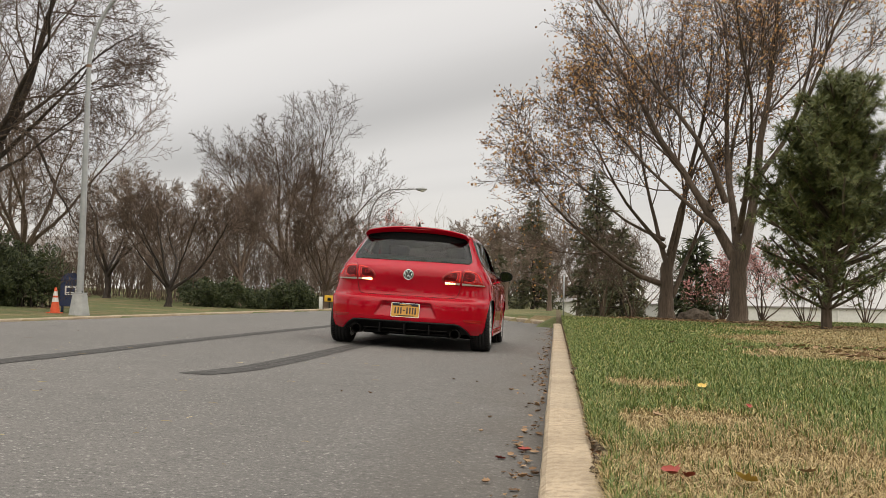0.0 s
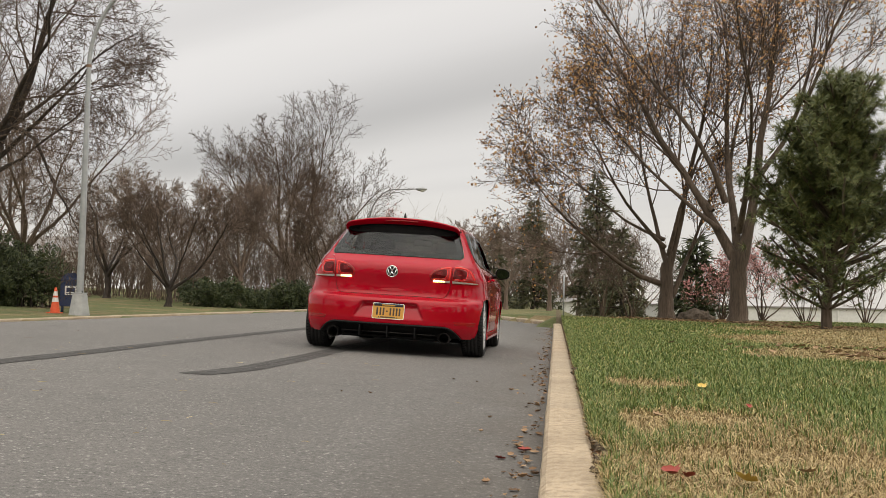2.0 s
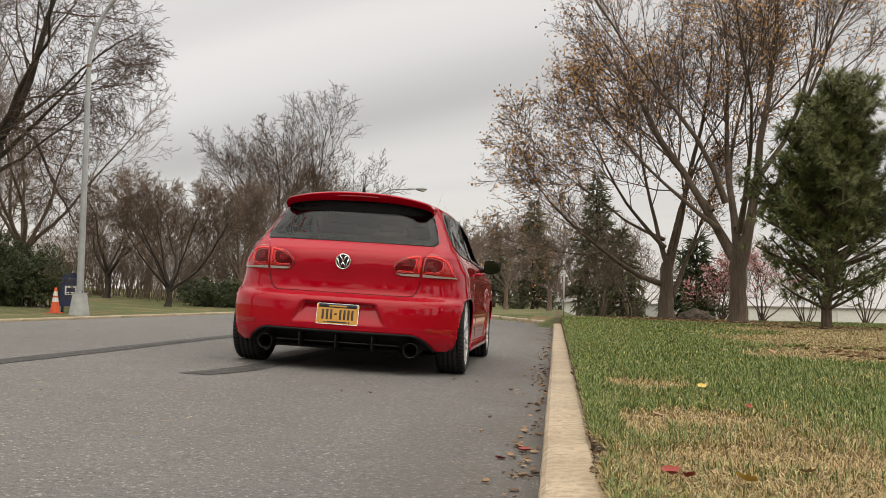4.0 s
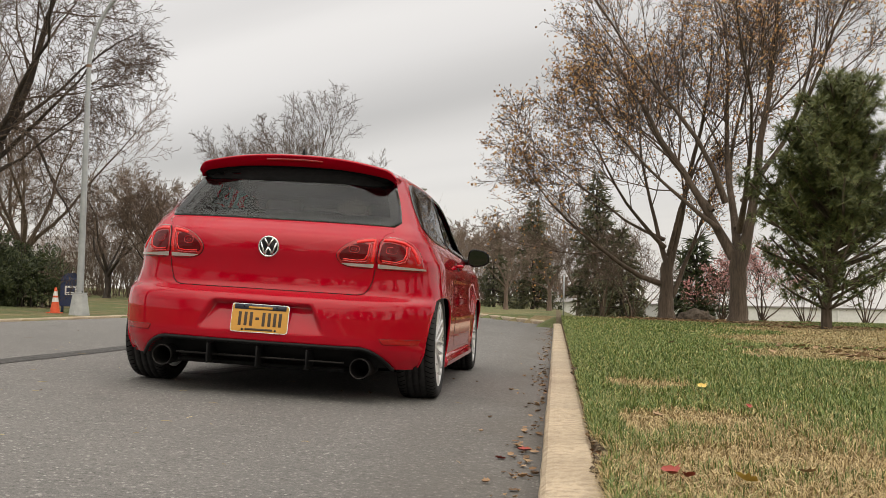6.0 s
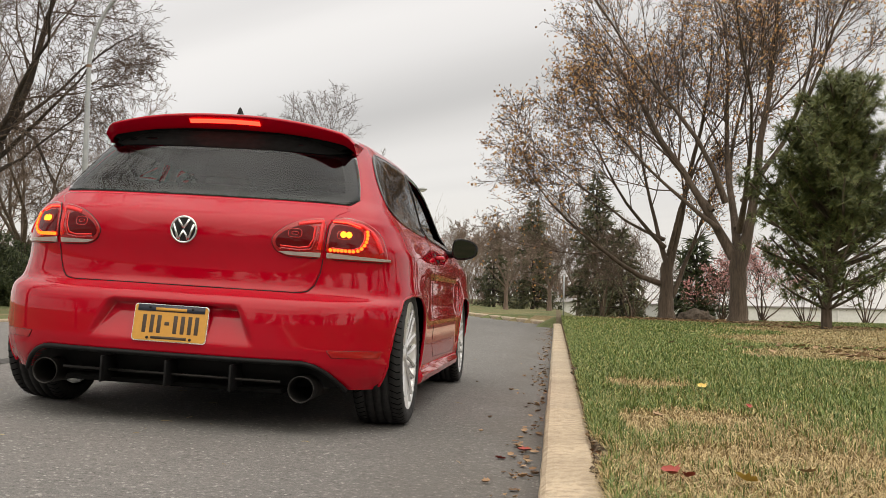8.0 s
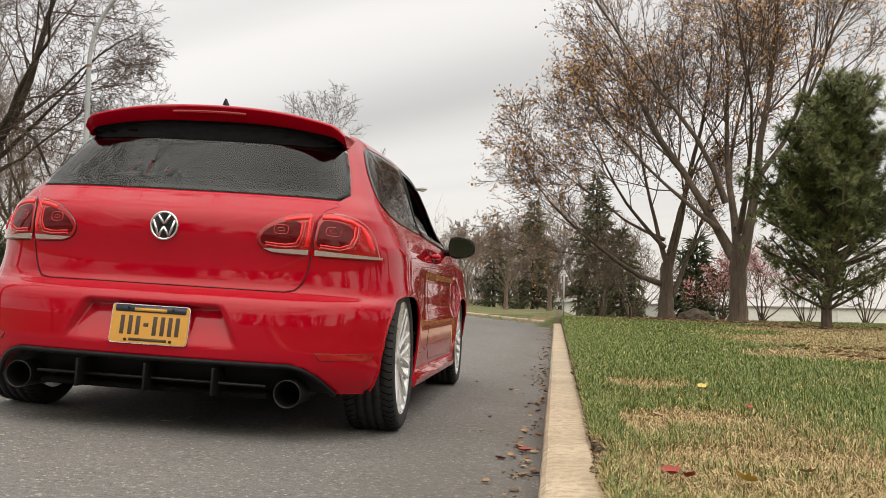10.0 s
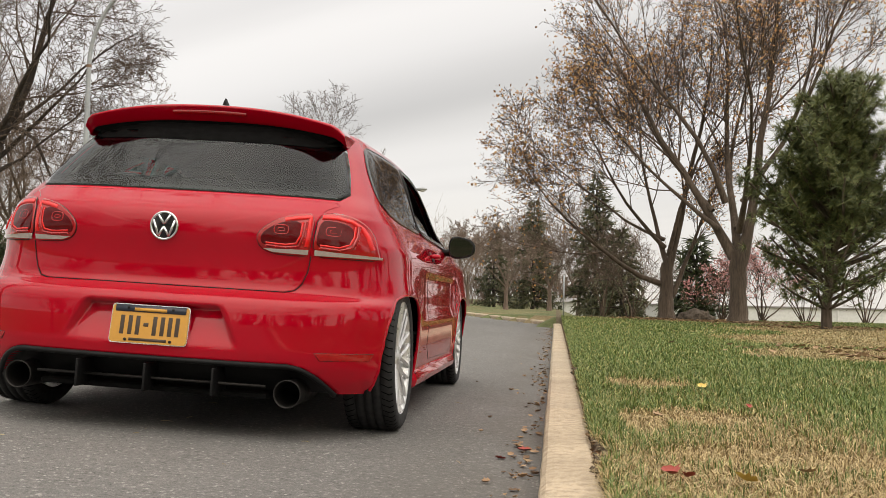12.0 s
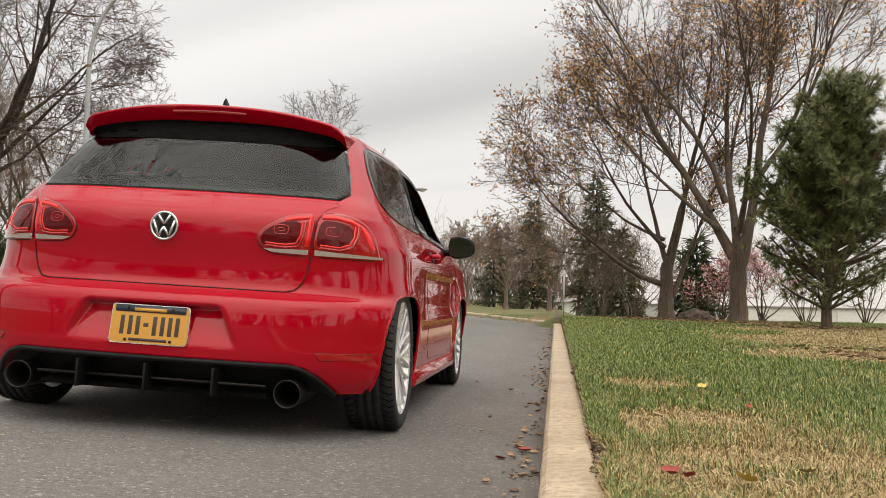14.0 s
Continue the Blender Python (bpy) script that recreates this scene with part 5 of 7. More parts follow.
def make_spoiler(car):
    V, F, U = [], [], []
    n = 48
    sec = 11
    for i in range(n + 1):
        x = -0.592 + 1.184 * i / n
        s = abs(x) / 0.598
        zt = 1.366 - 0.072 * s ** 2.4 - 0.030 * max(0, (s - 0.9) / 0.1) ** 2
        ye = 0.452 + 0.046 * s ** 2.5 + 0.055 * max(0, (s - 0.9) / 0.1) ** 2
        h = 0.062 * (1 - 0.30 * s ** 2)
        for dy, dz in ((0.42, 0.004), (0.28, 0.010), (0.12, 0.008), (0.03, 0.004), (0.007, -0.002), (0.0, -0.008), (0.002, -0.013), (0.046, -h + 0.010), (0.052, -h + 0.004), (0.056, -h), (0.066, -h - 0.002)):
            V.append(Vector((x, ye + dy, zt + dz)))
    for i in range(n):
        for k in range(sec - 1):
            F.append((i * sec + k, i * sec + k + 1, (i + 1) * sec + k + 1, (i + 1) * sec + k))
    F.append(tuple(range(sec)))
    F.append(tuple(n * sec + k for k in range(sec))[::-1])
    spoiler = part("spoiler", (V, F), PAINT, car, "red roof spoiler over the rear window")
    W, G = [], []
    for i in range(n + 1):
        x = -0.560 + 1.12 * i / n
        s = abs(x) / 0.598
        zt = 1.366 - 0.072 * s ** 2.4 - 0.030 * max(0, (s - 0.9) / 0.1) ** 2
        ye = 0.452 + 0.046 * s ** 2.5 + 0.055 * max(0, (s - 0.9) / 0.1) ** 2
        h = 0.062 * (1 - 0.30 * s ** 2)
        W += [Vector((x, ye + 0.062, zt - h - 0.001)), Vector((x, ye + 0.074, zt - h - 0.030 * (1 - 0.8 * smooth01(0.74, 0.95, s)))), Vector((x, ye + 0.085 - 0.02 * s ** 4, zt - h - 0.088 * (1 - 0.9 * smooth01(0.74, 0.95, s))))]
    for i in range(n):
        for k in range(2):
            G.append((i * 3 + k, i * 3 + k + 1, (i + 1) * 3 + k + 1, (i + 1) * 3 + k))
    part("underside", (W, G), DEEP_BLACK, spoiler, "black spoiler underside")
    lens = [Vector((-0.165 + 0.33 * i / 14, 0.472 + 0.0025 * abs(i / 7 - 1) ** 2.5, 1.334 - 0.004 * abs(i / 7 - 1) ** 2)) for i in range(15)]
    V, F = [], []
    for p in lens:
        V += [p + Vector((0, 0.010, 0.008)), p + Vector((0, -0.008, 0.007)), p + Vector((0, 0.008, -0.007)), p + Vector((0, 0.020, -0.008))]
    for i in range(14):
        for k in range(3):
            F.append((i * 4 + k, i * 4 + k + 1, i * 4 + 5 + k, i * 4 + 4 + k))
    part("brake_lamp_lens", (V, F), LAMP_RED, spoiler, "slim dark red high brake lamp")
    V = [v + Vector((0, -0.004, -0.001)) for v in V]
    return part("high_brake_light", (V, F[:]), LED_RED, car, "slim glowing red brake light in the spoiler")


def make_plate(car):
    rot = Matrix.Rotation(radians(-9), 4, "X")
    at = Matrix.Translation((0, -0.012, 0.418)) @ rot

    def placed(bm):
        bmesh.ops.transform(bm, matrix=at, verts=bm.verts)
        return bm
    def sheet(x, y0, y1, z):
        bm = box_bm(-x, x, y0, y1, -z, z)
        bmesh.ops.bevel(bm, geom=[e for e in bm.edges if abs(e.verts[0].co.y - e.verts[1].co.y) > 1e-4], offset=0.014, segments=4, affect="EDGES", profile=0.5)
        return placed(bm)
    holder = part("plate_frame", sheet(0.1565, -0.004, 0.012, 0.0765), CHROME, car, "thin chrome plate frame", smooth=False)
    part("plate", sheet(0.153, -0.0075, 0.002, 0.073), PLATE_YELLOW, holder, "orange-yellow number plate with dark type", smooth=False)
    part("plate_band", placed(box_bm(-0.141, 0.141, -0.0095, 0.0, 0.046, 0.0728)), PLATE_BLUE, holder)
    part("type_bar", placed(box_bm(-0.065, 0.065, -0.0105, 0.0, 0.050, 0.062)), PLATE_YELLOW, holder)
    part("type_bar", placed(box_bm(-0.075, 0.075, -0.0085, 0.0, -0.066, -0.055)), PLATE_TYPE, holder)
    for x in (-0.108, -0.076, -0.046, 0.022, 0.053, 0.083, 0.112):
        part("type_bar", placed(box_bm(x - 0.0085, x + 0.0085, -0.0088, 0.0, -0.042, 0.032, 0.002)), PLATE_TYPE, holder)
    part("type_bar", placed(box_bm(-0.024, -0.002, -0.0088, 0.0, -0.010, 0.006, 0.004)), PLATE_TYPE, holder)
    for x, z in ((-0.09, 0.062), (0.09, 0.062), (-0.09, -0.062), (0.09, -0.062)):
        V, F = [], []
        tube(V, F, [Vector((x, -0.006, z)), Vector((x, -0.0125, z))], [0.007, 0.005], 8, False, True)
        bolt = part("bolt", (V, F), STEEL_DARK, holder)
        bolt.data.transform(at)


def make_badge(car):
    p, nm = on_skin(0, 0.808, "rear")
    at = Matrix.Translation(p) @ Matrix.Rotation(radians(2), 4, "X")
    V, F = lathe([(0.057, 0.004), (0.059, -0.004), (0.056, -0.010), (0.050, -0.009), (0.048, -0.004)], 40, "Y")
    rim = part("badge", (V, F), CHROME, car, "round chrome badge")
    V, F = lathe([(0.050, -0.003), (0.03, -0.0055), (0.0005, -0.006)], 32, "Y")
    disc = part("badge_face", (V, F), BLACK_GLOSS, rim)
    V, F = [], []
    for pts in (((-0.024, 0.043), (0.0, 0.006), (0.024, 0.043)), ((-0.043, 0.022), (-0.021, -0.041), (0.0, -0.003), (0.021, -0.041), (0.043, 0.022))):
        for a, b in zip(pts[:-1], pts[1:]):
            tube(V, F, [Vector((a[0], -0.007, a[1])), Vector((b[0], -0.007, b[1]))], 0.0058, 6, False, True)
    strokes = part("badge_stroke", (V, F), CHROME, rim)
    for o in (rim, disc, strokes):
        o.data.transform(at)


def make_rear_details(car):
    part("tailgate", panel(TAILGATE, "rear", 0.0012, 0.0014, rings=(1, 0.985, 0.95, 0.9, 0.84, 0.77, 0.7, 0.6, 0.5, 0.38, 0.25, 0.12)), PAINT, car)
    part("tailgate_joint", line_on(TAILGATE_JOINT, "rear", 0.0024, False, 0.001), SHUT, car)
    # lip over the diffuser
    lip = []
    for i in range(61):
        x = -0.700 + 1.40 * i / 60
        e = 0.292 - max(0, (abs(x) - 0.52) / 0.175) ** 2.2 * 0.105
        yr, w, _ = level(max(0.19, e))
        inset = corner_depth(e) * (1 - (1 - min(1, abs(x) / w) ** POWER) ** (1 / POWER))
        lip.append(Vector((x, yr + inset - 0.002, e)))
    V, F = [], []
    tube(V, F, lip, 0.0105, 8)
    part("diffuser_lip", (V, F), BLACK_PLASTIC, car, "black plastic lip")
    for x in (-0.27, 0.0, 0.27):
        part("diffuser_fin", box_bm(x - 0.005, x + 0.005, -0.040, 0.13, 0.165, 0.272, 0.004), BLACK_PLASTIC, car)
    V, F = [], []
    tube(V, F, [Vector((-0.46, 0.03, 0.212)), Vector((0.46, 0.03, 0.212))], 0.006, 6, False, True)
    part("diffuser_bar", (V, F), STEEL_DARK, car)
    part("diffuser_tray", box_bm(-0.46, 0.46, 0.06, 1.0, 0.160, 0.180, 0.004), DEEP_BLACK, car)
    for s in (-1, 1):
        V, F = lathe([(0.030, 0.40), (0.050, 0.38), (0.053, 0.06), (0.055, 0.045), (0.054, 0.040), (0.050, 0.042), (0.047, 0.06), (0.044, 0.30), (0.001, 0.30)], 32, "Y")
        pipe = part("exhaust_pipe", (V, F), STEEL_DARK, car, "round dark steel exhaust tip")
        pipe.data.transform(Matrix.Translation((s * 0.545, -0.005, 0.187)))
        refl = [(s * 0.650, 0.320), (s * 0.82, 0.321), (s * 0.833, 0.349), (s * 0.632, 0.348)]
        refl = refl if s > 0 else refl[::-1]
        part("reflector", panel(fine(refl, 0.012), "rear", 0.003, 0.006), LAMP_RED, car, "slim red bumper reflector")
        part("reflector_joint", line_on(fine(refl, 0.012), "rear", 0.0020, True), SHUT, car)
    # radio fin on the roof
    bm = bmesh.new()
    prof = [(0.0, 0.0), (0.10, 0.0), (0.055, 0.040), (0.030, 0.062), (0.016, 0.066), (0.006, 0.05)]
    lo = [bm.verts.new((-0.016 * (1 - z / 0.075), 0.66 + y, 1.370 + z)) for y, z in prof]
    hi = [bm.verts.new((0.016 * (1 - z / 0.075), 0.66 + y, 1.370 + z)) for y, z in prof]
    bm.faces.new(lo[::-1]); bm.faces.new(hi)
    for i in range(len(prof)):
        bm.faces.new((lo[i], lo[(i + 1) % len(prof)], hi[(i + 1) % len(prof)], hi[i]))
    part("roof_aerial", bm, BLACK_PLASTIC, car, smooth=False)
    # floor pan, hung low to keep light from under the car, and wheel housings
    part("floor_pan", box_bm(-0.66, 0.66, 0.95, 3.7, 0.115, 0.185, 0.01), DEEP_BLACK, car)
    for y in (AXLE_R, AXLE_F):
        for s in (-1, 1):
            V, F = [], []
            for k in range(25):
                a = math.pi * (k / 24 * 1.16 - 0.08)
                for x in (0.58, 0.815):
                    V.append(Vector((s * x, y + 0.375 * math.cos(a), ARCH_Z + 0.352 * math.sin(a))))
            for k in range(24):
                F.append((2 * k, 2 * k + 1, 2 * k + 3, 2 * k + 2))
            V.append(Vector((s * 0.58, y, ARCH_Z)))
            for k in range(24):
                F.append((2 * k, 2 * k + 2, 50))
            part("wheel_housing", (V, F), DEEP_BLACK, car)
            lipV, lipF = [], []
            arc = []
            for k in range(41):
                a = math.pi * (k / 40 * 1.20 - 0.10)
                ca, sa = math.cos(a), math.sin(a)
                yy, zz = y + 0.366 * math.copysign(abs(ca) ** (2 / 3), ca), ARCH_Z + (0.302 * abs(sa) ** (2 / 3) if sa > 0 else 0.30 * sa)
                if zz > 0.185:
                    arc.append(on_skin(yy, zz, "right" if s > 0 else "left")[0] - Vector((s * 0.004, 0, 0)))
            arc = [p for p in arc if abs(p.x) > 0.6]
            tube(lipV, lipF, arc, 0.0075, 8)
            part("arch_lip", (lipV, lipF), PAINT, car)


def make_sides(car):
    for s in (-1, 1):
        side = "right" if s > 0 else "left"
        # side skirt
        V, F = [], []
        prof = [(0.60, 0.150), (0.885, 0.150), (0.905, 0.165), (0.912, 0.195), (0.900, 0.225), (0.872, 0.245), (0.60, 0.25)]
        ys = [0.99, 1.06, 1.25, 1.6, 2.2, 2.7, 2.86, 2.93]
        for i, y in enumerate(ys):
            k = 0.965 if i in (0, len(ys) - 1) else 1.0
            V += [Vector((s * x * k, y, z)) for x, z in prof]
        m = len(prof)
        for i in range(len(ys) - 1):
            for k in range(m - 1):
                F.append((i * m + k, i * m + k + 1, (i + 1) * m + k + 1, (i + 1) * m + k))
        F += [tuple(range(m)), tuple((len(ys) - 1) * m + k for k in range(m))[::-1]]
        part("side_skirt", (V, F), PAINT, car, smooth=False)
        # door handle; a flat dark oval paints the shade of its hollow
        p, nm = on_skin(1.66, 0.806, side)
        hv, hf = [], []
        tube(hv, hf, [p + Vector((s * 0.006, -0.085, 0)), p + Vector((s * 0.030, -0.060, 0.001)), p + Vector((s * 0.036, 0, 0.002)), p + Vector((s * 0.030, 0.06, 0.001)), p + Vector((s * 0.004, 0.09, 0))], [0.010, 0.013, 0.014, 0.013, 0.010], 8, False, True)
        part("door_handle", (hv, hf), PAINT, car)
        bowl = [(1.66 + 0.07 * math.cos(k * math.pi / 10), 0.804 + 0.03 * math.sin(k * math.pi / 10)) for k in range(20)]
        part("handle_hollow", panel(bowl if s > 0 else bowl[::-1], side, 0.0015, 0.003), SHUT, car)
        # door mirror
        bm = bmesh.new()
        bmesh.ops.create_uvsphere(bm, u_segments=24, v_segments=14, radius=1.0)
        for v in bm.verts:
            x, y, z = v.co
            x, y, z = (math.copysign(abs(c) ** 0.72, c) for c in (x, y, z))
            z *= 1.0 - 0.20 * x * s
            v.co = Vector((s * 0.955 + x * 0.082, 2.47 + max(y, -0.25) * 0.10, 0.902 + z * 0.066))
        mir = part("door_mirror", bm, BLACK_GLOSS, car, "black door mirror")
        bm = bmesh.new()
        bmesh.ops.create_circle(bm, cap_ends=True, segments=32, radius=1.0)
        for v in bm.verts:
            x, z = v.co.x, v.co.y
            x, z = (math.copysign(abs(c) ** 0.72, c) for c in (x, z))
            z *= 1.0 - 0.20 * x * s
            v.co = Vector((s * 0.955 + x * 0.069, 2.428 + 0.014 * x * s - 0.004 * z, 0.902 + z * 0.054))
        part("mirror_glass", bm, MIRROR, mir, smooth=False)
        V, F = [], []
        tube(V, F, [Vector((s * 0.80, 2.50, 0.875)), Vector((s * 0.85, 2.50, 0.868)), Vector((s * 0.90, 2.49, 0.872))], [0.03, 0.022, 0.026], 8)
        part("mirror_foot", (V, F), BLACK_PLASTIC, mir)


def make_cabin(car):
    part("cabin_floor", box_bm(-0.70, 0.70, 0.50, 2.9, 0.30, 0.36, 0.02), CABIN, car)
    part("parcel_shelf", box_bm(-0.62, 0.62, 0.42, 0.86, 0.895, 0.915, 0.008), CABIN, car)
    part("dashboard", box_bm(-0.70, 0.70, 2.50, 2.95, 0.62, 0.90, 0.05, 3), CABIN, car)
    part("rear_bench", box_bm(-0.62, 0.62, 0.88, 1.06, 0.45, 0.93, 0.05, 3), CABIN, car)
    for x in (-0.36, 0.36):
        part("headrest", box_bm(x - 0.12, x + 0.12, 0.90, 1.0, 0.93, 1.05, 0.04, 3), CABIN, car)
        seat = part("front_seat", box_bm(x - 0.24, x + 0.24, 1.62, 1.78, 0.40, 1.02, 0.06, 3), CABIN, car)
        part("headrest", box_bm(x - 0.13, x + 0.13, 1.60, 1.70, 1.06, 1.20, 0.045, 3), CABIN, seat)
    V, F = [], []
    tube(V, F, [Vector((-0.36 + 0.18 * math.cos(k * math.pi / 12), 2.42 + 0.05 * math.sin(k * math.pi / 12), 0.86 + 0.17 * math.sin(k * math.pi / 12))) for k in range(24)], 0.014, 8, True)
    part("steering_wheel", (V, F), CABIN, car)
    part("rear_view_mirror", box_bm(-0.11, 0.11, 2.18, 2.20, 1.17, 1.235, 0.008), CABIN, car)


def make_wheel(car, x, y, sign):
    wheel = new("wheel")
    wheel.parent = car
    half = 0.112
    t = TYRE_R
    prof = [(0.246, -half + 0.01), (0.268, -half), (0.292, -half + 0.002), (0.305, -half + 0.010), (t - 0.003, -half + 0.024)]
    for g in (-0.055, -0.018, 0.018, 0.055):
        prof += [(t, g - 0.006), (t - 0.007, g - 0.004), (t - 0.007, g + 0.004), (t, g + 0.006)]
    prof += [(t - 0.003, half - 0.024), (0.305, half - 0.010), (0.292, half - 0.002), (0.268, half), (0.246, half - 0.008)]
    V, F = lathe([(r, h) for r, h in prof], 72, "X")
    tyre = part("tyre", (V, F), RUBBER, wheel, "black low-profile tyre")
    V, F = [], []
    # cross grooves of the shoulders
    for k in range(60):
        a = 2 * math.pi * k / 60
        for s in (-1, 1):
            c, d = Vector((0, math.cos(a), math.sin(a))), Vector((0, math.cos(a + 0.05), math.sin(a + 0.05)))
            n = len(V)
            w = Vector((0, -math.sin(a), math.cos(a))) * 0.0026
            V += [c * (t + 0.0006) + Vector((s * 0.06, 0, 0)) - w, c * (t + 0.0006) + Vector((s * 0.06, 0, 0)) + w, d * (t - 0.0005) + Vector((s * 0.092, 0, 0)) + w, d * (t - 0.0005) + Vector((s * 0.092, 0, 0)) - w, d * (t - 0.012) + Vector((s * 0.1055, 0, 0)) + w, d * (t - 0.012) + Vector((s * 0.1055, 0, 0)) - w]
            F += [(n, n + 1, n + 2, n + 3), (n + 3, n + 2, n + 4, n + 5)]
    tagged(part("tread_grooves", (V, F), DEEP_BLACK, tyre, smooth=False), kind="stuff")
    V, F = lathe([(0.236, -0.10), (0.225, -0.06), (0.218, 0.03), (0.228, 0.075), (0.240, 0.094), (0.250, 0.105), (0.255, 0.106), (0.254, 0.099), (0.248, 0.097)], 64, "X")
    rim = part("rim", ([(sign * a, b, c) for a, b, c in V], F), SILVER, wheel, "silver multi-spoke alloy rim")
    for k in range(10):
        V, F = [], []
        a0 = 2 * math.pi * k / 10
        for da in (-0.20, 0.20):
            pts = [Vector((sign * 0.070, 0.045 * math.cos(a0 + da * 0.2), 0.045 * math.sin(a0 + da * 0.2))), Vector((sign * 0.078, 0.10 * math.cos(a0 + da * 0.35), 0.10 * math.sin(a0 + da * 0.35))),
                   Vector((sign * 0.086, 0.17 * math.cos(a0 + da * 0.7), 0.17 * math.sin(a0 + da * 0.7))), Vector((sign * 0.092, 0.243 * math.cos(a0 + da), 0.243 * math.sin(a0 + da)))]
            tube(V, F, pts, [0.013, 0.0095, 0.0085, 0.0105], 5, False, True)
        part("spoke", (V, F), SILVER, rim, smooth=False)
    V, F = lathe([(0.062, 0.05), (0.060, 0.078), (0.05, 0.084), (0.032, 0.080), (0.03, 0.086), (0.001, 0.088)], 32, "X")
    part("hub", ([(sign * a, b, c) for a, b, c in V], F), SILVER, rim)
    V, F = lathe([(0.16, -0.01), (0.165, 0.0), (0.165, 0.02), (0.16, 0.026), (0.07, 0.03), (0.001, 0.03)], 40, "X")
    part("brake_disc", ([(sign * a, b, c) for a, b, c in V], F), STEEL_DARK, wheel)
    return wheel, x, y, sign


DOOR_GLASSES = make_openings(CAR)
BRAKE, REVERSE = [], []
for SIGN in (-1, 1):
    got = lamp(CAR, SIGN, "")
    BRAKE += got[0]
    REVERSE += got[1]
BRAKE.append(make_spoiler(CAR))
make_plate(CAR)
make_badge(CAR)
make_rear_details(CAR)
make_sides(CAR)
make_cabin(CAR)
WHEELS = [make_wheel(CAR, s * (0.789 if y < 1 else 0.786), y, s) for y in (AXLE_R, AXLE_F) for s in (-1, 1)]



def make_puff(car, seed):
    """Thin exhaust haze: a loose cluster of faint flecks."""
    rnd = random.Random(seed)
    V, F = [], []
    for _ in range(46):
        c = Vector((rnd.gauss(0, 0.11), rnd.gauss(0, 0.05), rnd.gauss(0, 0.045)))
        u = Vector((rnd.gauss(0, 1), rnd.gauss(0, 0.4), rnd.gauss(0, 1))).normalized()
        w = u.cross(Vector((0, 1, 0))).normalized()
        n, r = len(V), rnd.uniform(0.02, 0.06)
        for k in range(9):
            a = 6.283 * k / 9
            V.append(c + (u * math.cos(a) * 1.3 + w * math.sin(a)) * r * rnd.uniform(0.7, 1.2) + Vector((0, rnd.gauss(0, 0.006), 0)))
        F.append(tuple(range(n, n + 9)))
    return part("exhaust_haze", (V, F), HAZE, car, "faint grey exhaust haze", smooth=False)


def haze():
    mat = bpy.data.materials.new("exhaust_haze")
    mat.use_nodes = True
    n, l = nodes_of(mat.node_tree)
    out, mx = n.new("ShaderNodeOutputMaterial"), n.new("ShaderNodeMixShader")
    tr, df = n.new("ShaderNodeBsdfTransparent"), n.new("ShaderNodeBsdfDiffuse")
    df.inputs["Color"].default_value = (0.5, 0.48, 0.46, 1)
    mx.inputs[0].default_value = 0.006
    l.new(tr.outputs[0], mx.inputs[1]); l.new(df.outputs[0], mx.inputs[2]); l.new(mx.outputs[0], out.inputs[0])
    return mat


HAZE = haze()
PUFFS = [make_puff(CAR, 300 + k) for k in range(3)]
for PUFF in PUFFS:
    tagged(PUFF, kind="stuff")

CAR_TRACK = [(0, -1.648, 11.191), (0.5, -1.647, 11.12), (1.0, -1.645, 10.958), (1.5, -1.641, 10.562), (2.0, -1.634, 9.961), (2.5, -1.627, 9.289), (3.0, -1.620, 8.643), (3.2, -1.617, 8.392), (4.25, -1.604, 7.20),
             (5.3, -1.592, 6.103), (5.5, -1.589, 5.877), (6.0, -1.584, 5.401), (6.5, -1.579, 4.993), (7.0, -1.576, 4.640), (7.5, -1.574, 4.330), (8.0, -1.574, 4.087), (8.2, -1.574, 4.006), (8.6, -1.574, 3.90), (9.0, -1.574, 3.871), (14.0, -1.574, 3.871)]


def car_pose(x, y):
    c, s = math.cos(radians(TILT)), math.sin(radians(TILT))
    return pose(x * c, y, -x * s, 0, TILT, 0)


CAR_ROWS = [(t, car_pose(x, y)) for t, x, y in CAR_TRACK]


def along(t):
    return float(np.interp(t, [r[0] for r in CAR_TRACK], [r[2] for r in CAR_TRACK]))


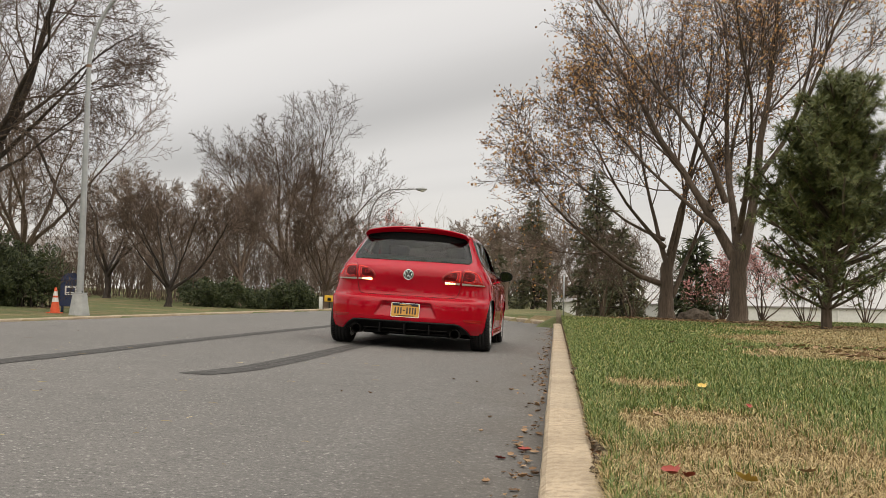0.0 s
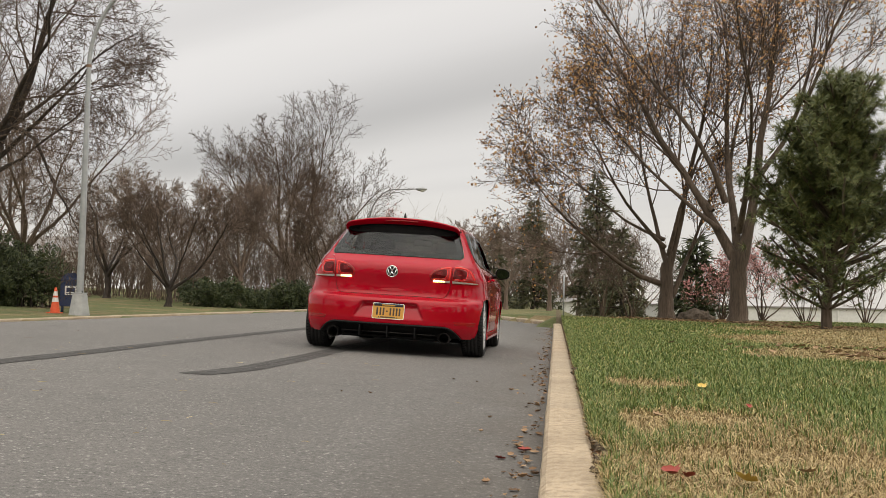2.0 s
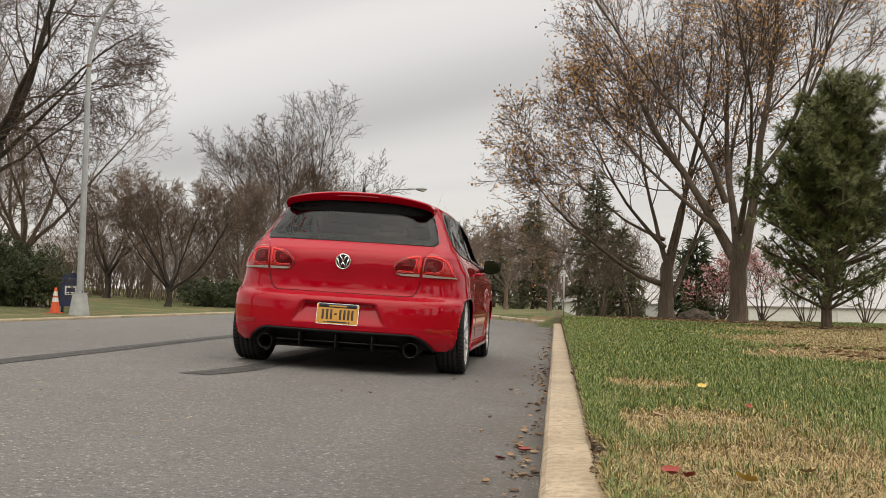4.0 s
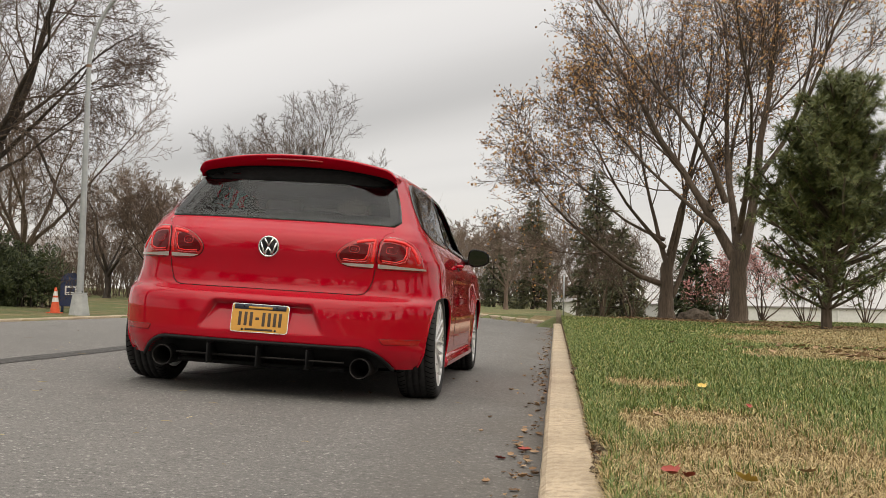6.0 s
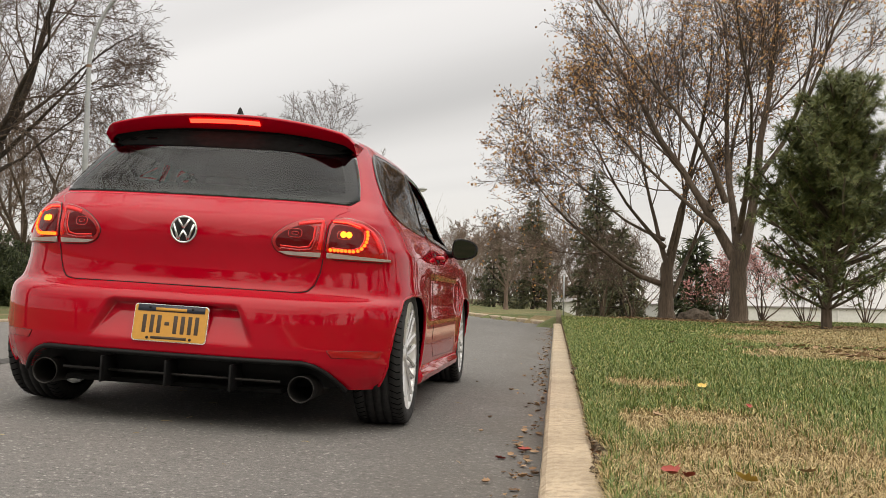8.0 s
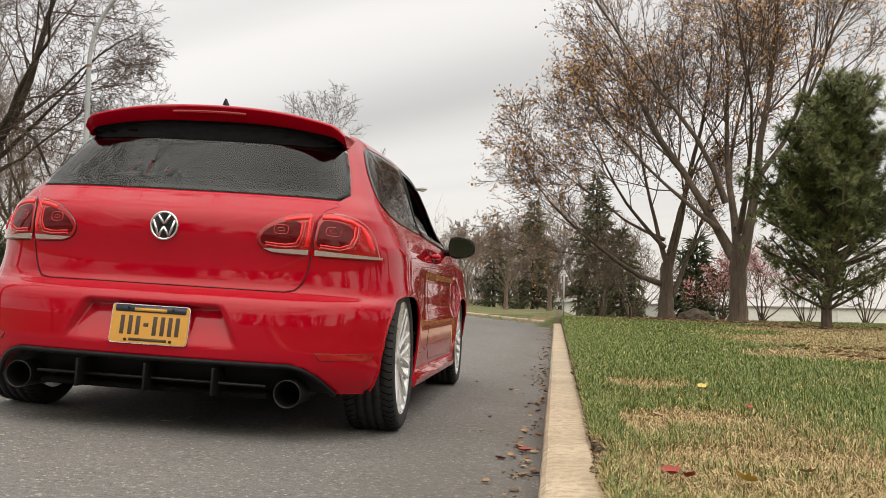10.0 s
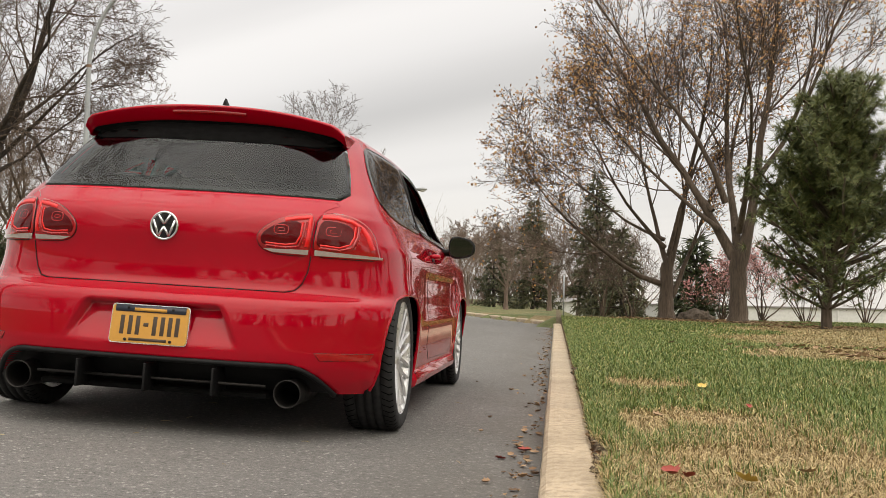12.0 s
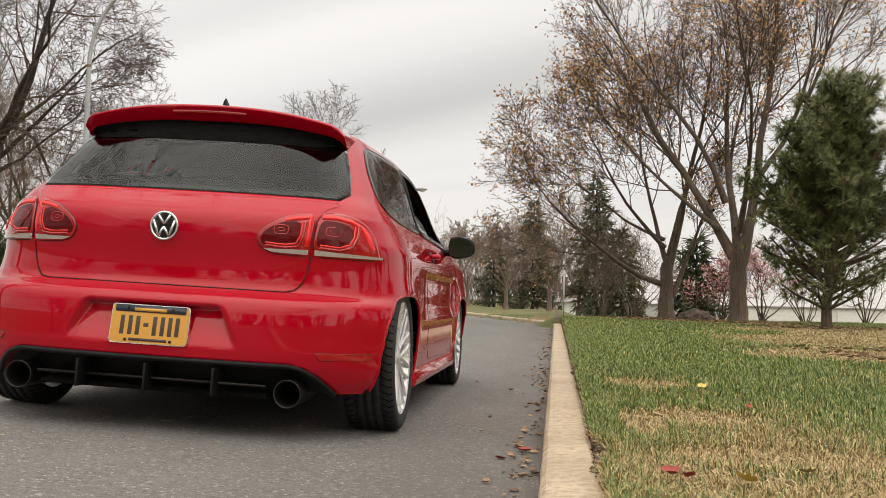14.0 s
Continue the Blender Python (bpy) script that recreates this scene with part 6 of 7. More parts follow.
def move_parts():
    # wheels roll with the way the car goes
    times = [0.2 * i for i in range(46)] + [14.0]
    for wheel, x, y, s in WHEELS:
        rows = []
        for t in times:
            spin = math.degrees((along(0) - along(t)) / TYRE_R)
            rows.append((t, pose(x, y, TYRE_R, 0, -2.6 * s, 0) @ pose(0, 0, 0, spin, 0, 0)))
        walk(wheel, rows)
    # diodes stand forward in their lamps while lit, and draw back when out
    out, lit = pose(0, 0.05, 0), pose(0, 0, 0)
    for ob in BRAKE:
        walk(ob, [(0, out), (6.0, out), (6.1, lit), (8.7, lit), (8.8, out), (14.0, out)])
    for ob in REVERSE:
        walk(ob, [(0, lit), (2.15, lit), (2.25, out), (14.0, out)])
    # a puff of exhaust haze drifts from one pipe to the other
    for i, puff in enumerate(PUFFS):
        a = 0.10 * i
        rest, gone = pose(0.35, 0.75, 0.26), pose(-0.62, 0.95, 0.28)
        walk(puff, [(0, rest), (10.40 + a, rest), (10.50 + a, pose(0.38, 0.12, 0.20)), (10.62 + a, pose(0.12 - 0.06 * i, -0.10, 0.17)), (10.80 + a, pose(-0.25, -0.14, 0.16)), (11.0 + a, pose(-0.50, -0.06, 0.19)), (11.2 + a, pose(-0.62, 0.30, 0.25)), (11.35 + a, gone), (14.0, gone)])
    # the driver's side window is wound down once the car has stopped
    down = pose(0.055, 0.01, -0.175)
    walk(DOOR_GLASSES[0], [(0, pose(0, 0, 0)), (8.6, pose(0, 0, 0)), (9.9, down), (14.0, down)])

# ---- street furniture and far buildings ----
GALV = plain("galvanised_steel", (0.40, 0.42, 0.43), 0.45, 0.4, wear=0.4, scale=6)
RUST = plain("rust_stain", (0.22, 0.13, 0.075), 0.7)
POST_BASE = plain("cast_post_base", (0.42, 0.43, 0.43), 0.55, 0.2, wear=0.4, scale=5)
BLUE_PAINT = plain("mailbox_blue", (0.018, 0.034, 0.095), 0.3, coat=0.3)
WHITE_PAINT = plain("white_paint", (0.72, 0.72, 0.70), 0.5)
CONE_ORANGE = plain("cone_orange", (0.72, 0.10, 0.03), 0.45)
YELLOW_SIGN = plain("sign_yellow", (0.72, 0.42, 0.03), 0.45)
PALE_WALL = two_tone("pale_block_wall", (0.66, 0.66, 0.66), (0.74, 0.74, 0.73), 0.3, 0.8, 0.1, 8)
ROOF_GREY = two_tone("grey_roofing", (0.20, 0.19, 0.19), (0.30, 0.29, 0.28), 1.2, 0.85, 0.2, 12)
SKID = plain("tyre_rubber_marks", (0.062, 0.059, 0.056), 0.8, wear=0.6, scale=14)
STUMP = bark("weathered_stump", (0.065, 0.050, 0.038), (0.15, 0.115, 0.085))


def lamp_post(label, at, pole_h, arm, base=True, r=0.11):
    x, y = at
    post = thing("street_lamp", label, "street lamp", pose(x, y, ground_z(x, y) - 0.03))
    if base:
        bm = bmesh.new()
        bmesh.ops.create_cone(bm, cap_ends=True, segments=8, radius1=0.34, radius2=0.23, depth=0.70, matrix=Matrix.Translation((0, 0, 0.35)))
        bmesh.ops.bevel(bm, geom=bm.edges[:], offset=0.02, segments=2, affect="EDGES")
        part("base", bm, POST_BASE, post, "flared grey cast base", smooth=False)
        part("base_flange", box_bm(-0.17, 0.17, -0.17, 0.17, 0.70, 0.74, 0.01), POST_BASE, post)
        for a in range(4):
            V, F = [], []
            c = Vector((0.13 * (1 if a % 2 else -1), 0.13 * (1 if a // 2 else -1), 0.74))
            tube(V, F, [c, c + Vector((0, 0, 0.06))], 0.018, 6, False, True)
            part("anchor_bolt", (V, F), STEEL_DARK, post)
    z0 = 0.74 if base else 0.0
    V, F = [], []
    tube(V, F, [Vector((0, 0, z0 + (pole_h - z0) * i / 6)) for i in range(7)], [r * (1 - 0.35 * i / 6) for i in range(7)], 14)
    part("pole", (V, F), GALV, post)
    V, F = [], []
    pts = []
    dx, dz = arm
    for k in range(15):
        a = k / 14 * math.pi / 2
        pts.append(Vector((dx * 0.55 * (1 - math.cos(a)), 0, pole_h + dz * math.sin(a))))
    pts.append(Vector((dx, 0, pole_h + dz * 1.02)))
    tube(V, F, pts, [r * 0.64 * (1 - 0.35 * i / 15) for i in range(16)], 12)
    part("arm", (V, F), GALV, post)
    V, F = [], []
    tube(V, F, [Vector((0, 0, pole_h - 0.05)), Vector((0, 0, pole_h + 0.04))], r * 0.75, 14)
    part("collar", (V, F), RUST, post, "rust-stained collar")
    bm = bmesh.new()
    bmesh.ops.create_uvsphere(bm, u_segments=18, v_segments=10, radius=1.0)
    for v in bm.verts:
        v.co = Vector((dx + 0.28 + v.co.x * 0.36, v.co.y * 0.15, pole_h + dz * 1.02 + (v.co.z * 0.10 if v.co.z > 0 else v.co.z * 0.14)))
    head = part("lamp_head", bm, GALV, post, "oval grey lamp head")
    bm = bmesh.new()
    bmesh.ops.create_uvsphere(bm, u_segments=16, v_segments=8, radius=1.0)
    for v in bm.verts:
        v.co = Vector((dx + 0.34 + v.co.x * 0.20, v.co.y * 0.11, pole_h + dz * 1.02 - 0.09 + v.co.z * 0.09))
    part("lens", bm, WHITE_PAINT, head)
    return post


def mailbox():
    x, y = -16.05, 33.0
    box = thing("mailbox", "dark blue steel street mailbox with rounded top", "mailbox", pose(x, y, ground_z(x, y), 0, 0, 24))
    w, d, h0, h1 = 0.33, 0.34, 0.20, 1.02
    prof = [(-d, h0), (d, h0), (d, h1)] + [(d * math.cos(a * math.pi / 12), h1 + 0.30 * math.sin(a * math.pi / 12)) for a in range(1, 12)] + [(-d, h1)]
    bm = bmesh.new()
    lo, hi = [bm.verts.new((-w, yy, z)) for yy, z in prof], [bm.verts.new((w, yy, z)) for yy, z in prof]
    # the arch shows from the street side
    bm.faces.new(lo), bm.faces.new(hi[::-1])
    for i in range(len(prof)):
        bm.faces.new((lo[i - 1], lo[i], hi[i], hi[i - 1])[::-1])
    bmesh.ops.rotate(bm, cent=(0, 0, 0), matrix=Matrix.Rotation(math.pi / 2, 3, "Z"), verts=bm.verts)
    bmesh.ops.recalc_face_normals(bm, faces=bm.faces)
    bmesh.ops.bevel(bm, geom=[e for e in bm.edges if e.calc_face_angle(0) > 1.0], offset=0.012, segments=2, affect="EDGES")
    part("body", bm, BLUE_PAINT, box, smooth=False)
    for sx in (-0.27, 0.27):
        for sy in (-0.26, 0.26):
            part("leg", box_bm(sx - 0.03, sx + 0.03, sy - 0.03, sy + 0.03, 0.0, 0.22), BLUE_PAINT, box)
    part("hatch", box_bm(-0.24, 0.24, -0.352, -0.330, 1.00, 1.14, 0.01), BLUE_PAINT, box)
    sign = part("notice", box_bm(-0.20, 0.16, -0.346, -0.331, 0.58, 0.88, 0.003), WHITE_PAINT, box, "white notice with blue shapes")
    part("notice_shape", box_bm(-0.15, 0.11, -0.352, -0.34, 0.68, 0.82, 0.003), BLUE_PAINT, sign)
    part("notice_bar", box_bm(-0.16, 0.12, -0.352, -0.34, 0.61, 0.635), BLUE_PAINT, sign)


def cone():
    x, y = -15.9, 31.6
    c = thing("traffic_cone", "orange traffic cone with two white bands", "traffic cone", pose(x, y, ground_z(x, y)))
    part("base", box_bm(-0.19, 0.19, -0.19, 0.19, 0.0, 0.035, 0.012), CONE_ORANGE, c)

    def r(z):
        return 0.155 - 0.118 * (z - 0.035) / 0.78
    for name, a, b, m in (("cone", 0.035, 0.36, CONE_ORANGE), ("white_band", 0.36, 0.50, WHITE_PAINT), ("cone", 0.50, 0.56, CONE_ORANGE), ("white_band", 0.56, 0.70, WHITE_PAINT), ("cone", 0.70, 0.815, CONE_ORANGE)):
        V, F = lathe([(r(a), a), (r(b), b)] + ([(r(b) * 0.8, b + 0.008), (0.004, b + 0.01)] if b > 0.8 else []), 28, "Z")
        part(name, (V, F), m, c)


def skid_marks():
    for path, w in ((((-3.53, 4.2), (-3.52, 6.3), (-3.53, 7.6), (-3.57, 9.4), (-3.59, 12.9), (-3.58, 17.5)), 0.10), (((-2.30, 6.43), (-2.22, 6.75), (-2.15, 7.2), (-2.13, 8.4), (-2.135, 10.8), (-2.14, 13.5)), 0.115)):
        V, F = [], []
        n = 70
        for i in range(n + 1):
            t = i / n * (len(path) - 1)
            k = min(len(path) - 2, int(t))
            x, y = path[k][0] + (path[k + 1][0] - path[k][0]) * (t - k), path[k][1] + (path[k + 1][1] - path[k][1]) * (t - k)
            ww = w * (0.9 + 0.15 * noise.noise(Vector((y * 1.5, w * 10, 0))))
            # three streaks of rubber with bare strips between them
            for a in (-1.0, -0.42, -0.34, 0.22, 0.30, 1.0):
                V.append((x + a * ww, y, road_z(x + a * ww, y) + 0.004))
        for i in range(n):
            for k in (0, 2, 4):
                F.append((i * 6 + k, i * 6 + k + 1, (i + 1) * 6 + k + 1, (i + 1) * 6 + k))
        tagged(new("skid_mark", mesh_of("skid_mark", V, F, SKID)), "dark rubber skid mark on the asphalt", "skid mark", kind="structure")


def low_building():
    b = thing("warehouse", "long low white building beyond the lawn", "building", pose(6.2, 60.0, -4.0))
    part("wall", box_bm(0, 60, 0, 25, 0, 4.60), PALE_WALL, b, smooth=False)
    part("roof_edge", box_bm(-0.1, 60.1, -0.12, 25.1, 4.60, 4.70, 0.02), ROOF_GREY, b, smooth=False)
    for i in range(9):
        part("downpipe", box_bm(3 + 6.4 * i, 3.1 + 6.4 * i, -0.1, -0.003, 0, 4.58, 0.02), PALE_WALL, b, smooth=False)
        if i % 3 == 1:
            win = part("wall_lamp", box_bm(5 + 6.4 * i, 5.35 + 6.4 * i, -0.2, -0.003, 3.4, 3.75, 0.03), ROOF_GREY, b, smooth=False)


def small_house(label, at, size, z, turn=0):
    x, y = at
    w, d, h, rh = size
    b = thing("house", label, "house", pose(x, y, z, 0, 0, turn))
    part("wall", box_bm(-w / 2, w / 2, -d / 2, d / 2, 0, h), PALE_WALL, b, smooth=False)
    bm = bmesh.new()
    o = 0.25
    vs = [bm.verts.new(p) for p in ((-w / 2 - o, -d / 2 - o, h), (w / 2 + o, -d / 2 - o, h), (w / 2 + o, d / 2 + o, h), (-w / 2 - o, d / 2 + o, h), (-w / 2 - o, 0, h + rh), (w / 2 + o, 0, h + rh))]
    for f in ((0, 1, 5, 4), (3, 4, 5, 2), (0, 4, 3), (1, 2, 5), (0, 3, 2, 1)):
        bm.faces.new([vs[i] for i in f])
    part("roof", bm, ROOF_GREY, b, smooth=False)
    for k in (-0.3, 0.3):
        win = part("window", box_bm(k * w - 0.09 * w, k * w + 0.09 * w, -d / 2 - 0.06, -d / 2 - 0.004, h * 0.4, h * 0.78, 0.01), WHITE_PAINT, b, smooth=False)
        part("pane", box_bm(k * w - 0.07 * w, k * w + 0.07 * w, -d / 2 - 0.075, -d / 2 - 0.05, h * 0.44, h * 0.74), BLACK_GLOSS, win, smooth=False)


def small_posts():
    x, y = 0.22, 30.0
    p = thing("marker_post", "thin grey-green steel post beside the kerb", "post", pose(x, y, ground_z(x, y) - 0.05))
    V, F = [], []
    tube(V, F, [Vector((0, 0, 0)), Vector((0, 0, 1.22))], 0.022, 8, False, True)
    part("pole", (V, F), GALV, p)
    x, y = -10.15, 45.9
    s = thing("road_sign", "small yellow sign on a short post", "sign", pose(x, y, ground_z(x, y) - 0.05))
    V, F = [], []
    tube(V, F, [Vector((0, 0, 0)), Vector((0, 0, 0.55))], 0.03, 8, False, True)
    part("pole", (V, F), STEEL_DARK, s)
    part("sign_board", box_bm(-0.22, 0.22, -0.03, -0.012, 0.38, 0.66, 0.01), YELLOW_SIGN, s)
    part("sign_bar", box_bm(-0.08, 0.08, -0.038, -0.028, 0.42, 0.56), BLACK_PLASTIC, s)
    x, y = -10.7, 46.6
    s = thing("marker_post", "short white marker post on the lawn", "post", pose(x, y, ground_z(x, y) - 0.05))
    part("pole", box_bm(-0.08, 0.08, -0.06, 0.06, 0, 0.62, 0.03), WHITE_PAINT, s)
    # stump with dead leaves by the street tree
    x, y = 3.43, 26.0
    s = thing("tree_stump", "weathered grey tree stump among dead leaves", "stump", pose(x, y, ground_z(x, y) - 0.04))
    bm = bmesh.new()
    bmesh.ops.create_icosphere(bm, subdivisions=4, radius=1.0)
    for v in bm.verts:
        k = 1 + 0.2 * noise.noise(v.co * 2.2) + 0.22 * noise.noise(v.co * 7)
        v.co = Vector((v.co.x * 0.42 * k, v.co.y * 0.3 * k, max(0, v.co.z + 0.3) * 0.24 * k))
    part("wood", bm, STUMP, s)


def far_woods():
    # dark wood behind the camera, which the car's paint and glass mirror
    rnd = random.Random(8)
    spruces = [o for o in bpy.data.objects if o.name.startswith("spruce_tree")]
    bare = [o for o in bpy.data.objects if o.name.startswith("far_tree")]
    for i in range(20):
        x, y = -52 + 5.4 * i + rnd.uniform(-2, 2), -42 - rnd.uniform(0, 26)
        k = rnd.uniform(0.9, 2.1)
        copy_thing(rnd.choice(spruces), pose(x, y, -0.2, 0, 0, rnd.uniform(0, 360)) @ Matrix.Diagonal((k * 1.5, k * 1.5, k, 1)))["label"] = "dark broad spruce in the wood along the street"
        k = rnd.uniform(0.9, 1.5)
        copy_thing(rnd.choice(bare), pose(x + 2.5, y + 9, -0.2, 0, 0, rnd.uniform(0, 360)) @ Matrix.Diagonal((k, k, k, 1)))["label"] = "bare tree in the wood along the street, paled as by haze"
    for i in range(7):
        k = rnd.uniform(0.9, 1.5)
        copy_thing(rnd.choice(spruces if i % 2 else bare), pose(15 + rnd.uniform(0, 8), -14 + 5.2 * i, 0.1, 0, 0, rnd.uniform(0, 360)) @ Matrix.Diagonal((k, k, k, 1)))["label"] = "tall tree beyond the verge"


lamp_post("tall grey steel street lamp with curved arm", (-14.8, 31.0), 7.9, (3.9, 2.75))
lamp_post("grey street lamp with curved arm at the street's end", (-11.4, 62.0), 4.9, (2.9, 2.2), False, 0.09)
mailbox()
cone()
skid_marks()
low_building()
small_house("small white house beyond the street's end", (0.85, 68.0), (2.0, 2.4, 0.95, 0.25), ground_z(0.85, 68.0) - 0.1)
small_house("pale house behind the hedge", (-44.5, 86.0), (9.0, 7.0, 3.2, 1.5), 0.75, 12)
small_posts()
far_woods()

# ---- grass, weeds and fallen leaves ----
PATCHES = [(3.1, 10.6, 1.25, 1.7), (2.2, 10.2, 0.45, 0.6), (3.6, 14.3, 1.6, 2.4), (5.0, 16.0, 1.8, 3.2), (5.2, 19.5, 2.4, 2.6), (0.55, 6.2, 0.30, 0.45), (0.62, 4.5, 0.26, 0.40), (0.36, 4.3, 0.12, 0.5), (0.75, 3.4, 0.5, 0.35), (3.2, 26.0, 1.2, 1.2), (5.6, 21.5, 1.6, 1.8), (4.4, 24.6, 1.2, 1.4)]


def dryness(x, y):
    d = 0.5 + 0.9 * noise.noise(Vector((x * 0.55, y * 0.38, 3.3))) + 0.45 * noise.noise(Vector((x * 1.7, y * 1.3, 8.1)))
    d = 0.42 * d + 0.36 * (1 - smooth01(2.8, 6.5, y))
    for px, py, rx, ry in PATCHES:
        k = math.hypot((x - px) / rx, (y - py) / ry)
        d = max(d, 0.95 * (1 - smooth01(0.55, 1.25, k + 0.25 * noise.noise(Vector((x * 3, y * 3, 1))))))
    return d


BLADE_GREEN = leaf_mat("grass_green", [(0.0, (0.058, 0.106, 0.018)), (0.5, (0.112, 0.172, 0.034)), (0.82, (0.20, 0.24, 0.060)), (1.0, (0.48, 0.42, 0.18))], 0.55)
BLADE_DRY = leaf_mat("grass_straw", [(0.0, (0.195, 0.128, 0.056)), (0.5, (0.38, 0.275, 0.130)), (1.0, (0.61, 0.48, 0.25))], 0.65)


def make_grass():
    rnd = random.Random(77)
    lists = {"green": ([], []), "dry": ([], [])}
    # near to far: y range, x range, blades, height, width
    for y0, y1, x1a, x1b, count, hgt, wid in ((2.3, 4.4, 1.5, 2.6, 72000, 0.046, 0.0020), (4.4, 8.0, 2.6, 4.4, 88000, 0.042, 0.0027), (8.0, 15.0, 4.4, 7.5, 90000, 0.034, 0.0042), (15.0, 28.0, 7.5, 11.0, 70000, 0.036, 0.0075)):
        for _ in range(count):
            t = rnd.random()
            y = y0 + (y1 - y0) * t
            x = 0.138 + (x1a + (x1b - x1a) * t - 0.138) * rnd.random() if rnd.random() < 0.92 else 0.140 + abs(rnd.gauss(0, 0.07))
            edge = 0.03 * noise.noise(Vector((y * 2.3, 0, 0)))
            if x < 0.140 + 0.3 * edge + 0.09 * max(0, noise.noise(Vector((y * 1.3, 5, 0))) - 0.12):
                continue
            d = dryness(x, y)
            dry = rnd.random() < smooth01(0.24, 0.78, d)
            V, F = lists["dry" if dry else "green"]
            z = lawn_z(x, y, max(0.1, x)) - 0.004
            az = rnd.uniform(0, 6.283)
            lean = rnd.gauss(0.45, 0.25) if not dry else rnd.gauss(0.95, 0.4)
            h = hgt * rnd.uniform(0.5, 1.35) * (1.0 if not dry else 0.9) * (1.25 - 0.5 * smooth01(0.5, 0.9, d))
            ca, sa = math.cos(az), math.sin(az)
            w = wid * rnd.uniform(0.6, 1.3)
            dx, dy = ca * lean * h, sa * lean * h
            n = len(V)
            V += [(x - sa * w, y + ca * w, z), (x + sa * w, y - ca * w, z), (x + dx * 0.4 + sa * w * 0.8, y + dy * 0.4 - ca * w * 0.8, z + h * 0.6), (x + dx * 0.4 - sa * w * 0.8, y + dy * 0.4 + ca * w * 0.8, z + h * 0.6), (x + dx, y + dy, z + h * (0.95 - 0.25 * abs(lean)))]
            F += [(n, n + 1, n + 2, n + 3), (n + 3, n + 2, n + 4)]
    tagged(new("grass", mesh_of("grass", *lists["green"], BLADE_GREEN, False)), "short green lawn grass beside the kerb", "grass", kind="stuff")
    tagged(new("dry_grass", mesh_of("dry_grass", *lists["dry"], BLADE_DRY, False)), "straw-coloured dead grass in the lawn", "grass", kind="stuff")


def leaf_shape(rnd, s, curl):
    """A dead leaf: a lobed blade, folded along its rib and curled."""
    V, F = [], []
    out = [(0, 0), (0.30, 0.16), (0.26, 0.36), (0.48, 0.50), (0.26, 0.62), (0.22, 0.82), (0, 1.0)]
    for a, b in out:
        for sgn in (1, -1):
            V.append((sgn * a * s, (b - 0.5) * s, s * curl * (abs(a) * 0.9 + (b - 0.5) ** 2) + rnd.uniform(0, 0.05) * s))
    m = len(out)
    mid = len(V)
    for a, b in out:
        V.append((0, (b - 0.5) * s, s * curl * (b - 0.5) ** 2))
    for i in range(m - 1):
        F.append((2 * i, 2 * i + 2, mid + i + 1, mid + i))
        F.append((mid + i, mid + i + 1, 2 * i + 3, 2 * i + 1))
    V.append((0.012 * s, -0.9 * s, 0.05 * s)); V.append((-0.012 * s, -0.9 * s, 0.05 * s))
    F.append((mid, len(V) - 2, len(V) - 1))
    return V, F


